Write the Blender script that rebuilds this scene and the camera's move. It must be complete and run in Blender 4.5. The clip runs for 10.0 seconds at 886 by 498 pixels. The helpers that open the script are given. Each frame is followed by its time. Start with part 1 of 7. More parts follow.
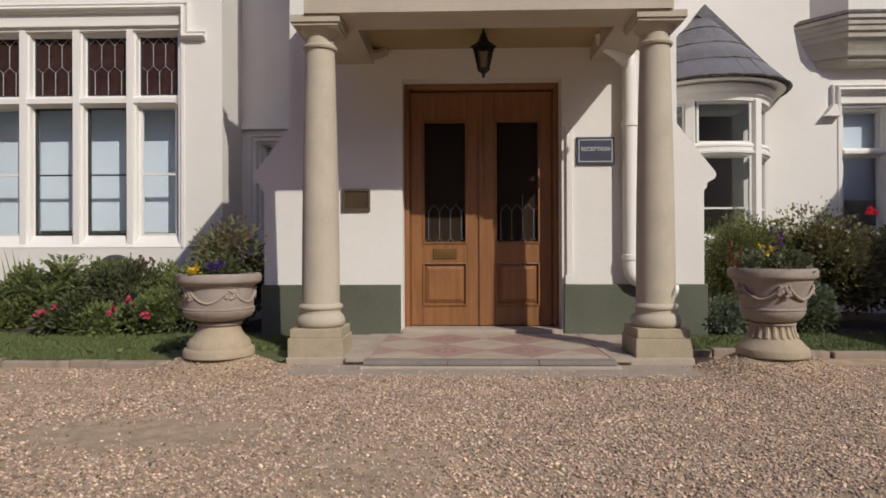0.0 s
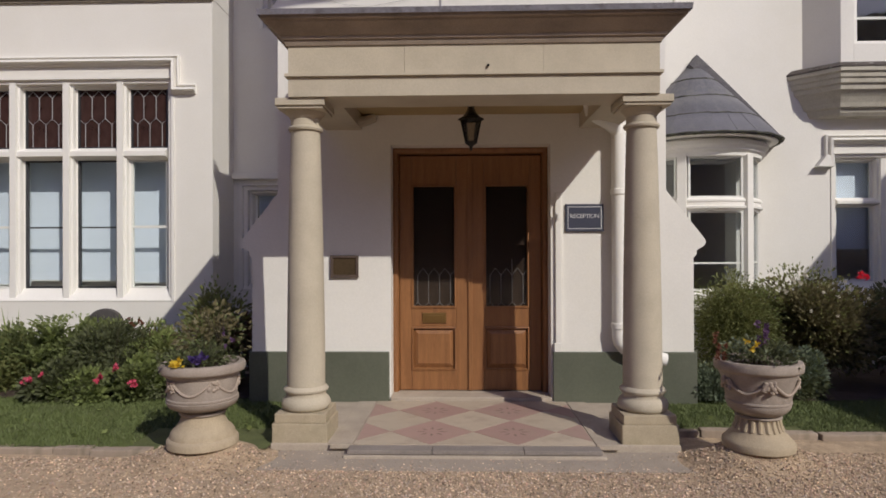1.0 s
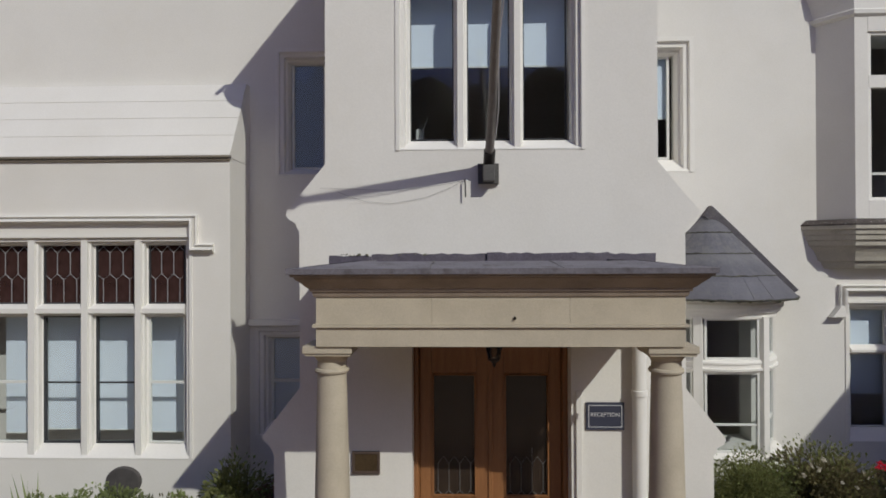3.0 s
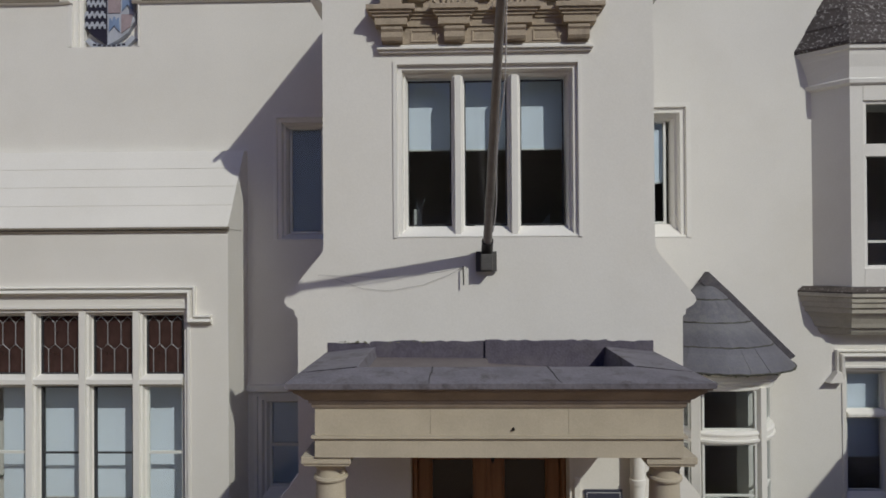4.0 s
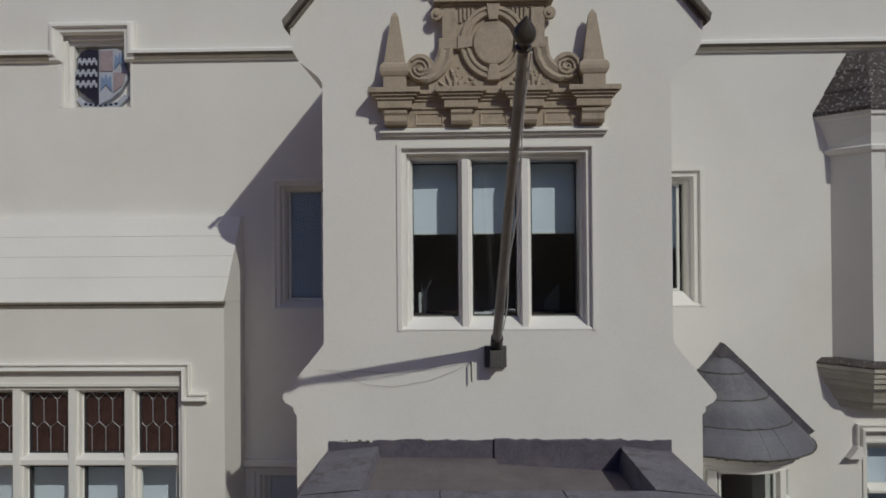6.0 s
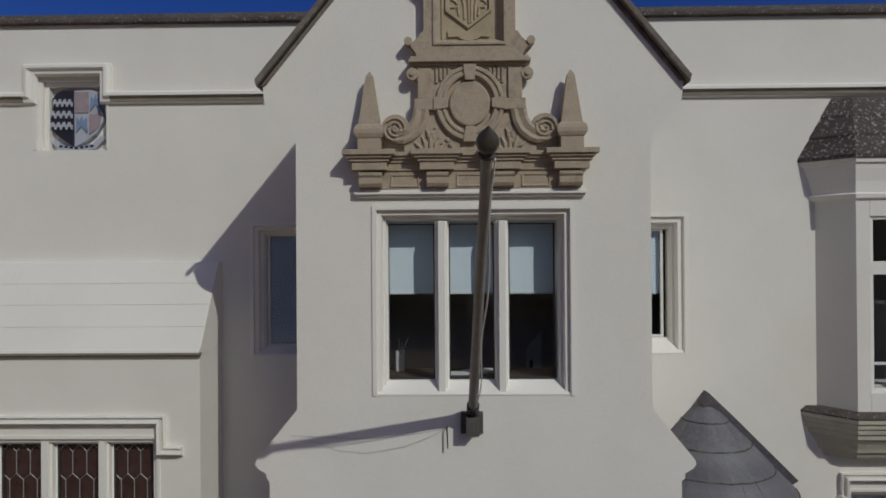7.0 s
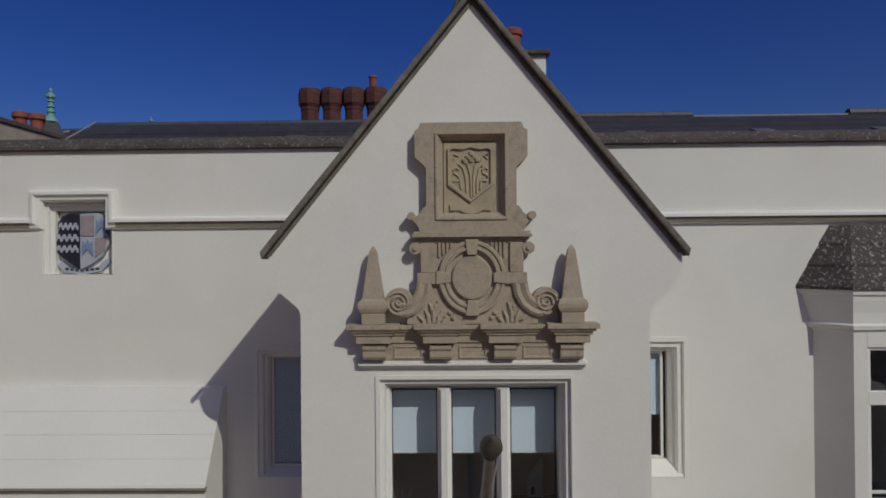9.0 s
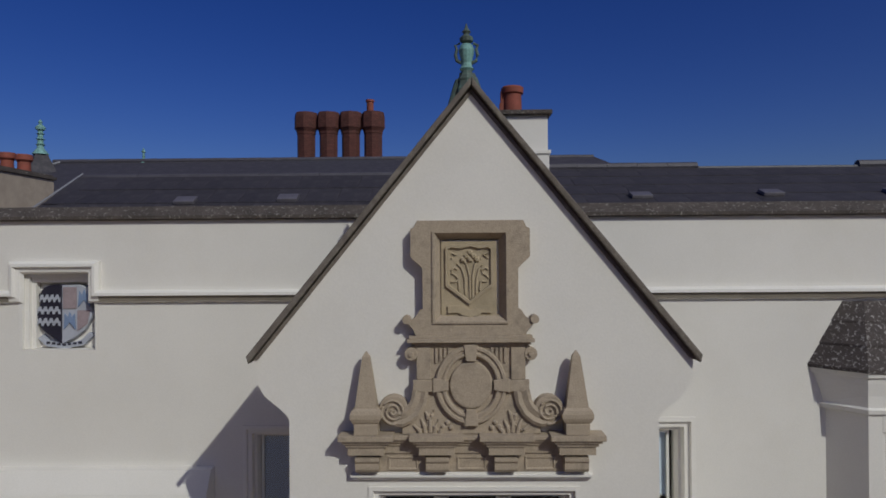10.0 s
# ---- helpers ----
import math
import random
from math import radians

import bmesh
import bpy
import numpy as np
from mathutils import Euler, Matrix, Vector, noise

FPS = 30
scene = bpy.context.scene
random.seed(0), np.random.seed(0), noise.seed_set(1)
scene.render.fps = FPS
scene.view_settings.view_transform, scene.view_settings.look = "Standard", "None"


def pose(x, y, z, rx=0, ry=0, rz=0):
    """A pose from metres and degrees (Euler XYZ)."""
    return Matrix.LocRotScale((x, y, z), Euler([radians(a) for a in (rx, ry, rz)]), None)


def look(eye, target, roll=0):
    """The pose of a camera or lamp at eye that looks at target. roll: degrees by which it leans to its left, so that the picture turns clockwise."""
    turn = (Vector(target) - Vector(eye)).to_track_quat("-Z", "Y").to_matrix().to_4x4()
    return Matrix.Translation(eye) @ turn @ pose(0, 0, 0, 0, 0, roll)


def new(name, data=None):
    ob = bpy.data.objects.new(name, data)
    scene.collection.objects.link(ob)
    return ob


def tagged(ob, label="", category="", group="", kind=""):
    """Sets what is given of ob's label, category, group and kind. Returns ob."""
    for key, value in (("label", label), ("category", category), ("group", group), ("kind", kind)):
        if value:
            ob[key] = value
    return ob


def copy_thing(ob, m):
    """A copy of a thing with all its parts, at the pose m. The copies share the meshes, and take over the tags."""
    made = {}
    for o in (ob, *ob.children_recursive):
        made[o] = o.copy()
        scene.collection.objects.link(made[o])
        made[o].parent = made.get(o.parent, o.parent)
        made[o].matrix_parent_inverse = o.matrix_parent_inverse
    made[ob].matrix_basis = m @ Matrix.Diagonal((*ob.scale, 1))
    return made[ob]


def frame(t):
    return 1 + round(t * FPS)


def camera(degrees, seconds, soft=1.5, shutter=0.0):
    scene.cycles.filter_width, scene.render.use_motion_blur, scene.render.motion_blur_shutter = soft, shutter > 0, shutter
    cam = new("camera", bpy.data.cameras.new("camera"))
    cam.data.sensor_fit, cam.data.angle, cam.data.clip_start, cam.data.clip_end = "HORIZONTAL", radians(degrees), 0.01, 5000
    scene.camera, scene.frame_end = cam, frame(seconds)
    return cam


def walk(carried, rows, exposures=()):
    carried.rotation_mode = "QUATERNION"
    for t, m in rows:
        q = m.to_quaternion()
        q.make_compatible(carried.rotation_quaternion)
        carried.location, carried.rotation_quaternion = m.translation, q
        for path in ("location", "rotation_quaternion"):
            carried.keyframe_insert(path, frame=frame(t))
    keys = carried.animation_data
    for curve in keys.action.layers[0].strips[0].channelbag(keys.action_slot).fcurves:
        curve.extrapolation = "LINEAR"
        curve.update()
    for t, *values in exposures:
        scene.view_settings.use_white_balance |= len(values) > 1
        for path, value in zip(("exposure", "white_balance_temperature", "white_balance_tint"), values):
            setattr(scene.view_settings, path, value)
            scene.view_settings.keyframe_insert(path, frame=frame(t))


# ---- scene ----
cam = camera(71.0, 10.0, soft=1.7)
PATH = [
    (0, (-0.201, -5.951, 0.818), (-0.258, -3.952, 0.822), -0.2),
    (0.5, (-0.16, -5.939, 1.08), (-0.218, -3.94, 1.084), -0.2),
    (1, (-0.086, -5.926, 1.44), (-0.145, -3.927, 1.446), -0.2),
    (1.5, (-0.082, -5.94, 1.805), (-0.14, -3.941, 1.812), -0.2),
    (2, (-0.148, -5.965, 2.286), (-0.208, -3.966, 2.294), -0.3),
    (2.5, (-0.274, -5.962, 2.819), (-0.336, -3.963, 2.827), -0.2),
    (4, (-0.281, -5.985, 4.099), (-0.331, -3.985, 4.113), -0.4),
    (4.5, (-0.244, -5.907, 4.484), (-0.301, -3.908, 4.497), -0.3),
    (5, (-0.284, -5.84, 4.711), (-0.337, -3.841, 4.726), -0.4),
    (6.5, (-0.354, -5.627, 5.154), (-0.397, -3.627, 5.167), -0.4),
    (7, (-0.171, -5.593, 5.517), (-0.205, -3.594, 5.528), -0.4),
    (7.5, (-0.096, -5.605, 5.935), (-0.127, -3.605, 5.944), -0.5),
    (8, (-0.12, -5.648, 6.291), (-0.158, -3.649, 6.297), -0.5),
    (8.5, (-0.171, -5.71, 6.648), (-0.209, -3.71, 6.658), -0.5),
    (9, (-0.179, -5.681, 7.044), (-0.214, -3.681, 7.053), -0.5),
    (9.5, (-0.2, -5.556, 7.449), (-0.232, -3.556, 7.457), -0.5),
    (10, (-0.171, -5.379, 7.92), (-0.2, -3.379, 7.932), -0.4),
]
EXPOSURES = [(0, 0.0, 6500, 10), (1, -0.05, 6440, 10), (2.0, -0.18, 6220, 9), (2.5, -0.27, 6170, 7), (4.0, -0.57, 6170, 4), (5.0, -0.68, 6170, 3), (7.5, -0.85, 6170, 3), (9.0, -0.83, 6190, 3.5), (9.5, -0.88, 6200, 4), (10, -0.76, 6180, 4.5)]
walk(cam, [(t, look(eye, target, roll)) for t, eye, target, roll in PATH], EXPOSURES)
# the camera brightens the low, shaded part and darkens as it rises

# ---- world, sun ----
SUN = Vector((0.765, -1.0, 0.935)).normalized()
world = bpy.data.worlds.new("sky_world")
scene.world = world
world.use_nodes = True
wn = world.node_tree.nodes
sky = wn.new("ShaderNodeTexSky")
sky.sky_type = "NISHITA"
sky.sun_disc = False
sky.sun_elevation = math.asin(SUN.z)
sky.sun_rotation = math.atan2(SUN.x, SUN.y)
sky.altitude = 2000
sky.air_density, sky.dust_density, sky.ozone_density = 1.0, 9.0, 4.2
hue = wn.new("ShaderNodeHueSaturation")
hue.inputs["Hue"].default_value, hue.inputs["Saturation"].default_value = 0.526, 1.30
tint = wn.new("ShaderNodeMix")
tint.data_type, tint.blend_type = "RGBA", "MULTIPLY"
tint.inputs[0].default_value = 1.0
tint.inputs[7].default_value = (1.0, 0.97, 1.0, 1)
world.node_tree.links.new(sky.outputs[0], hue.inputs["Color"])
world.node_tree.links.new(hue.outputs[0], tint.inputs[6])
world.node_tree.links.new(tint.outputs[2], wn["Background"].inputs[0])
wn["Background"].inputs[1].default_value = 0.094
sun = new("sun", bpy.data.lights.new("sun", "SUN"))
sun.data.energy, sun.data.angle, sun.data.color = 3.16, radians(0.53), (1.0, 0.945, 0.85)
sun.matrix_world = look(SUN * 40, (0, 0, 0))


# ---- materials ----
def mat(name, base, rough=0.7, metal=0.0, var=0.12, scale=6.0, fine=90.0, bump=0.15, spec=0.5, dirt=None, dirt_amount=0.35, dirt_scale=1.3,
        stretch=(1, 1, 1), island=0.0, thing=0.0, dirt_range=(0.48, 0.78)):
    """A surface with grain at two scales, soft stains and fine relief."""
    m = bpy.data.materials.new(name)
    m.use_nodes = True
    n, l = m.node_tree.nodes, m.node_tree.links
    b = n["Principled BSDF"]
    b.inputs["Roughness"].default_value = rough
    b.inputs["Metallic"].default_value = metal
    b.inputs["Specular IOR Level"].default_value = spec
    co = n.new("ShaderNodeTexCoord")
    mp = n.new("ShaderNodeMapping")
    mp.inputs["Scale"].default_value = stretch
    l.new(co.outputs["Object"], mp.inputs[0])
    big = n.new("ShaderNodeTexNoise")
    big.inputs["Scale"].default_value, big.inputs["Detail"].default_value = scale, 6
    small = n.new("ShaderNodeTexNoise")
    small.inputs["Scale"].default_value, small.inputs["Detail"].default_value = fine, 4
    l.new(mp.outputs[0], big.inputs["Vector"])
    l.new(mp.outputs[0], small.inputs["Vector"])
    add = n.new("ShaderNodeMath")
    add.operation = "ADD"
    l.new(big.outputs[0], add.inputs[0])
    l.new(small.outputs[0], add.inputs[1])
    src = add.outputs[0]
    lo, hi = 0.7, 1.3
    if island or thing:
        if island:
            r = n.new("ShaderNodeNewGeometry").outputs["Random Per Island"]
            k = island
        else:
            r = n.new("ShaderNodeObjectInfo").outputs["Random"]
            k = thing
        mu = n.new("ShaderNodeMath")
        mu.operation = "MULTIPLY_ADD"
        l.new(r, mu.inputs[0])
        mu.inputs[1].default_value = k
        l.new(src, mu.inputs[2])
        src = mu.outputs[0]
        hi = 1.3 + k
    rm = n.new("ShaderNodeMapRange")
    rm.inputs[1].default_value, rm.inputs[2].default_value = lo, hi
    rm.inputs[3].default_value, rm.inputs[4].default_value = 0, 1
    l.new(src, rm.inputs[0])
    mix = n.new("ShaderNodeMix")
    mix.data_type = "RGBA"
    c = Vector(base)
    mix.inputs[6].default_value = (*(c * (1 - var)), 1)
    mix.inputs[7].default_value = (*(c * (1 + var)), 1)
    l.new(rm.outputs[0], mix.inputs[0])
    out = mix.outputs[2]
    if dirt:
        dn = n.new("ShaderNodeTexNoise")
        dn.inputs["Scale"].default_value, dn.inputs["Detail"].default_value, dn.inputs["Roughness"].default_value = dirt_scale, 8, 0.65
        l.new(mp.outputs[0], dn.inputs["Vector"])
        dr = n.new("ShaderNodeMapRange")
        dr.inputs[1].default_value, dr.inputs[2].default_value = dirt_range
        dr.inputs[4].default_value = dirt_amount
        l.new(dn.outputs[0], dr.inputs[0])
        m2 = n.new("ShaderNodeMix")
        m2.data_type = "RGBA"
        m2.inputs[7].default_value = (*dirt, 1)
        l.new(dr.outputs[0], m2.inputs[0])
        l.new(out, m2.inputs[6])
        out = m2.outputs[2]
    l.new(out, b.inputs["Base Color"])
    if bump:
        bp = n.new("ShaderNodeBump")
        bp.inputs["Strength"].default_value = bump
        bp.inputs["Distance"].default_value = 0.01
        l.new(add.outputs[0], bp.inputs["Height"])
        l.new(bp.outputs[0], b.inputs["Normal"])
    return m


def glass_mat(name, tintc=(0.9, 0.93, 0.95), rough=0.02, body=None):
    """A thin pane: clear, with a Fresnel gloss."""
    m = bpy.data.materials.new(name)
    m.use_nodes = True
    n, l = m.node_tree.nodes, m.node_tree.links
    n.remove(n["Principled BSDF"])
    tr = n.new("ShaderNodeBsdfTransparent")
    tr.inputs[0].default_value = (*tintc, 1)
    if body:
        df = n.new("ShaderNodeBsdfDiffuse")
        ns = n.new("ShaderNodeTexNoise")
        ns.inputs["Scale"].default_value = 5.0
        vr = n.new("ShaderNodeMix")
        vr.data_type = "RGBA"
        vr.inputs[6].default_value = (*(Vector(body) * 0.35), 1)
        vr.inputs[7].default_value = (*(Vector(body) * 1.6), 1)
        l.new(ns.outputs[0], vr.inputs[0])
        l.new(vr.outputs[2], df.inputs[0])
        half_ = n.new("ShaderNodeMixShader")
        half_.inputs[0].default_value = 0.6
        l.new(tr.outputs[0], half_.inputs[1])
        l.new(df.outputs[0], half_.inputs[2])
        tr = half_
    gl = n.new("ShaderNodeBsdfGlossy")
    gl.inputs["Roughness"].default_value = rough
    fr = n.new("ShaderNodeFresnel")
    fr.inputs[0].default_value = 1.5
    mx = n.new("ShaderNodeMixShader")
    l.new(fr.outputs[0], mx.inputs[0])
    l.new(tr.outputs[0], mx.inputs[1])
    l.new(gl.outputs[0], mx.inputs[2])
    l.new(mx.outputs[0], n["Material Output"].inputs[0])
    return m


M_RENDER = mat("painted_render", (0.765, 0.738, 0.685), 0.85, var=0.035, scale=1.4, fine=60, bump=0.10, dirt=(0.60, 0.55, 0.45), dirt_amount=0.22, dirt_scale=0.9)
M_TRIM = mat("painted_trim", (0.79, 0.765, 0.715), 0.7, var=0.03, scale=2.0, fine=50, bump=0.06, dirt=(0.55, 0.50, 0.40), dirt_amount=0.2, dirt_scale=2.0)
# weathered moulding tone; also the painted shade under the string course
M_TRIMDARK = mat("weathered_and_shade_moulding", (0.245, 0.215, 0.17), 0.85, var=0.15, scale=5, fine=80, bump=0.2, dirt=(0.16, 0.14, 0.11), dirt_amount=0.6, dirt_scale=3)
M_SAND = mat("sandstone", (0.49, 0.43, 0.33), 0.9, var=0.10, scale=4, fine=120, bump=0.18, dirt=(0.30, 0.25, 0.18), dirt_amount=0.35, dirt_scale=2.2)
M_PLINTHSTONE = mat("mossy_sandstone", (0.42, 0.35, 0.245), 0.9, var=0.14, scale=6, fine=120, bump=0.25, dirt=(0.18, 0.17, 0.09), dirt_amount=0.5, dirt_scale=4)
M_CARVED = mat("carved_stone", (0.42, 0.345, 0.258), 0.9, var=0.16, scale=7, fine=90, bump=0.4, dirt=(0.125, 0.11, 0.09), dirt_amount=0.62, dirt_scale=7, dirt_range=(0.50, 0.74))
M_COPING = mat("lichen_coping", (0.080, 0.066, 0.058), 0.95, var=0.40, scale=5, fine=60, bump=0.5, dirt=(0.46, 0.44, 0.40), dirt_amount=0.65, dirt_scale=26, dirt_range=(0.57, 0.67))
M_VERGE = mat("verge_stone", (0.155, 0.132, 0.112), 0.95, var=0.22, scale=7, fine=80, bump=0.35, dirt=(0.36, 0.33, 0.27), dirt_amount=0.5, dirt_scale=9)
M_GREEN = mat("green_plinth_paint", (0.100, 0.108, 0.076), 0.6, var=0.12, scale=3, fine=60, bump=0.1, dirt=(0.16, 0.15, 0.12), dirt_amount=0.35, dirt_scale=4)
M_OAK = mat("varnished_oak", (0.262, 0.118, 0.045), 0.42, var=0.22, scale=3.0, fine=26, bump=0.08, stretch=(9, 9, 0.7), dirt=(0.165, 0.062, 0.024), dirt_amount=0.65, dirt_scale=1.8)
M_SLATE = mat("slate", (0.120, 0.118, 0.138), 0.55, var=0.26, scale=5, fine=60, bump=0.25, dirt=(0.21, 0.21, 0.19), dirt_amount=0.6, dirt_scale=6, thing=0.16)
M_SLATEJ = mat("roof_slate", (0.044, 0.040, 0.050), 0.7, var=0.28, scale=5, fine=60, bump=0.25, dirt=(0.17, 0.16, 0.16), dirt_amount=0.4, dirt_scale=6, island=0.8)
M_LEAD = mat("lead_sheet", (0.165, 0.155, 0.180), 0.5, metal=0.25, var=0.2, scale=5, fine=40, bump=0.15, dirt=(0.27, 0.25, 0.23), dirt_amount=0.5, dirt_scale=3)
M_LICHENTILE = mat("lichen_tile", (0.075, 0.062, 0.058), 0.9, var=0.3, scale=8, fine=60, bump=0.4, dirt=(0.47, 0.45, 0.43), dirt_amount=0.75, dirt_scale=26, thing=0.3, dirt_range=(0.545, 0.64))
M_TERRA = mat("terracotta", (0.25, 0.068, 0.045), 0.8, var=0.2, scale=8, bump=0.15, dirt=(0.13, 0.06, 0.045), dirt_amount=0.5, dirt_scale=7)
M_COPPER = mat("green_copper", (0.20, 0.38, 0.35), 0.7, var=0.25, scale=14, fine=60, bump=0.2, dirt=(0.06, 0.09, 0.08), dirt_amount=0.6, dirt_scale=12)
M_DARKCOPPER = mat("dark_copper", (0.075, 0.10, 0.085), 0.7, var=0.3, scale=14, bump=0.2, dirt=(0.16, 0.30, 0.25), dirt_amount=0.6, dirt_scale=12)
M_IRON = mat("black_iron", (0.022, 0.020, 0.018), 0.45, metal=0.4, var=0.2, bump=0.1)
M_LEADCAME = mat("lead_came", (0.36, 0.36, 0.37), 0.5, metal=0.3, var=0.1, bump=0.05)
M_BRONZE = mat("bronze_plate", (0.10, 0.068, 0.036), 0.45, metal=0.5, var=0.2, scale=10, bump=0.1)
M_BRASS = mat("brass", (0.28, 0.17, 0.06), 0.4, metal=0.8, var=0.15, bump=0.05)
M_TARNISH = mat("tarnished_finial", (0.085, 0.072, 0.058), 0.5, metal=0.3, var=0.25, scale=20, bump=0.1)
M_POLE = mat("grey_pole", (0.24, 0.22, 0.20), 0.55, var=0.18, scale=6, bump=0.1, stretch=(3, 3, 1))
M_NAVY = mat("navy_sign", (0.048, 0.052, 0.080), 0.4, var=0.1, bump=0.03)
M_SIGNWHITE = mat("sign_letter_white", (0.62, 0.62, 0.62), 0.5, var=0.04, bump=0.0)
M_BLIND = mat("pale_blind", (0.82, 0.88, 0.96), 0.8, var=0.03, scale=2, fine=200, bump=0.03)
M_INNER = mat("inner_plaster", (0.58, 0.52, 0.47), 0.9, var=0.08, bump=0.05)
M_WOODIN = mat("inner_dark_wood", (0.085, 0.058, 0.045), 0.6, var=0.2, bump=0.05)
M_WHITEFRAME = mat("white_casement_paint", (0.70, 0.70, 0.66), 0.5, var=0.03, bump=0.03)
M_BLACKFRAME = mat("dark_casement_metal", (0.035, 0.036, 0.04), 0.5, var=0.1, bump=0.03)
M_STAINED = glass_mat("stained_glass", (0.20, 0.07, 0.06), 0.08, (0.085, 0.045, 0.040))
M_LAMPGLASS = glass_mat("smoky_glass", (0.62, 0.56, 0.48), 0.15)
M_DOORGLASS = glass_mat("door_glass", (0.5, 0.42, 0.36), 0.12, (0.050, 0.036, 0.027))
M_GLASS = glass_mat("window_glass")
M_PAPER = mat("white_paper", (0.84, 0.84, 0.84), 0.8, var=0.05, bump=0.02)
M_GRAVELBED = mat("gravel_bed", (0.44, 0.330, 0.222), 0.95, var=0.35, scale=14, fine=160, bump=0.8, dirt=(0.51, 0.37, 0.235), dirt_amount=0.8, dirt_scale=0.9)
M_STONES = mat("gravel_stone", (0.49, 0.405, 0.298), 0.85, var=0.60, scale=3, fine=60, bump=0.1, island=1.6)
# tan, pink, brown and grey stones side by side
gn, gl = M_STONES.node_tree.nodes, M_STONES.node_tree.links
gw = gn.new("ShaderNodeTexWhiteNoise")
gw.noise_dimensions = "1D"
gl.new(gn.new("ShaderNodeNewGeometry").outputs["Random Per Island"], gw.inputs["W"])
gr = gn.new("ShaderNodeValToRGB")
for pos_, col_ in ((0.0, (0.36, 0.30, 0.27, 1)), (0.28, (0.95, 0.88, 0.80, 1)), (0.52, (1.02, 0.80, 0.80, 1)), (0.78, (0.92, 0.92, 1.02, 1))):
    e_ = gr.color_ramp.elements[0] if pos_ == 0 else gr.color_ramp.elements.new(pos_)
    e_.color = col_
gr.color_ramp.elements[-1].color = (1.65, 1.52, 1.36, 1)
gl.new(gw.outputs["Value"], gr.inputs[0])
gm = gn.new("ShaderNodeMix")
gm.data_type, gm.blend_type = "RGBA", "MULTIPLY"
gm.inputs[0].default_value = 1.0
gb = gn["Principled BSDF"]
gl.new(gb.inputs["Base Color"].links[0].from_socket, gm.inputs[6])
gl.new(gr.outputs[0], gm.inputs[7])
gl.new(gm.outputs[2], gb.inputs["Base Color"])
M_SOIL = mat("bed_soil", (0.055, 0.036, 0.024), 0.95, var=0.3, scale=9, bump=0.7)
M_LAWN = mat("lawn_turf", (0.096, 0.112, 0.038), 0.95, var=0.35, scale=7, fine=120, bump=0.7, dirt=(0.10, 0.10, 0.03), dirt_amount=0.4, dirt_scale=3)
M_BLADE = mat("grass_blade", (0.112, 0.142, 0.044), 0.7, var=0.28, scale=2, bump=0.0, island=0.45)
M_KERB = mat("edging_stone", (0.34, 0.27, 0.21), 0.95, var=0.2, scale=8, bump=0.5, dirt=(0.14, 0.13, 0.08), dirt_amount=0.6, dirt_scale=5, thing=0.5)
M_FLAG = mat("porch_flagstone", (0.41, 0.345, 0.275), 0.85, var=0.14, scale=5, bump=0.2, dirt=(0.25, 0.20, 0.16), dirt_amount=0.5, dirt_scale=3)
M_TILERED = mat("red_tile", (0.375, 0.245, 0.21), 0.55, var=0.12, scale=9, bump=0.1, dirt=(0.34, 0.26, 0.20), dirt_amount=0.75, dirt_scale=5, thing=0.7)
M_TILECREAM = mat("cream_tile", (0.47, 0.39, 0.30), 0.55, var=0.1, scale=9, bump=0.1, dirt=(0.31, 0.235, 0.185), dirt_amount=0.75, dirt_scale=5, thing=0.7)
M_URN = mat("cast_urn_stone", (0.335, 0.280, 0.235), 0.9, var=0.15, scale=7, fine=100, bump=0.25, dirt=(0.19, 0.15, 0.115), dirt_amount=0.55, dirt_scale=6)
M_URNBASE = mat("yellow_urn_base", (0.42, 0.34, 0.235), 0.9, var=0.13, scale=7, fine=100, bump=0.25, dirt=(0.25, 0.2, 0.13), dirt_amount=0.5, dirt_scale=5)
M_GARLAND = mat("urn_garland", (0.37, 0.30, 0.245), 0.9, var=0.15, scale=9, bump=0.2)


def leaf_mat(name, base, var=0.45, rough=0.55):
    m = mat(name, base, rough, var=var, scale=3, fine=30, bump=0.0, island=1.4, spec=0.35)
    n, l = m.node_tree.nodes, m.node_tree.links
    b = n["Principled BSDF"]
    tr = n.new("ShaderNodeBsdfTranslucent")
    src = b.inputs["Base Color"].links[0].from_socket
    l.new(src, tr.inputs[0])
    mx = n.new("ShaderNodeMixShader")
    mx.inputs[0].default_value = 0.42
    l.new(b.outputs[0], mx.inputs[1])
    l.new(tr.outputs[0], mx.inputs[2])
    l.new(mx.outputs[0], n["Material Output"].inputs[0])
    return m


M_LEAFDARK = leaf_mat("dark_leaf", (0.135, 0.150, 0.075))
M_LEAFMID = leaf_mat("mid_leaf", (0.165, 0.195, 0.075))
M_LEAFPALE = leaf_mat("pale_leaf", (0.24, 0.285, 0.10))
M_LEAFGREY = leaf_mat("grey_leaf", (0.21, 0.25, 0.165))
M_LEAFBRONZE = leaf_mat("bronze_leaf", (0.19, 0.165, 0.085))
M_LEAFRED = leaf_mat("russet_leaf", (0.20, 0.12, 0.08))
M_LEAFOLIVE = leaf_mat("olive_leaf", (0.205, 0.215, 0.080))
M_PINK = leaf_mat("pink_petal", (0.66, 0.10, 0.17), 0.25)
M_REDPETAL = leaf_mat("red_petal", (0.72, 0.045, 0.085), 0.25)
M_RUSSET = leaf_mat("russet_tip", (0.19, 0.075, 0.045), 0.25)
M_YELLOW = leaf_mat("yellow_petal", (0.70, 0.50, 0.05), 0.2)
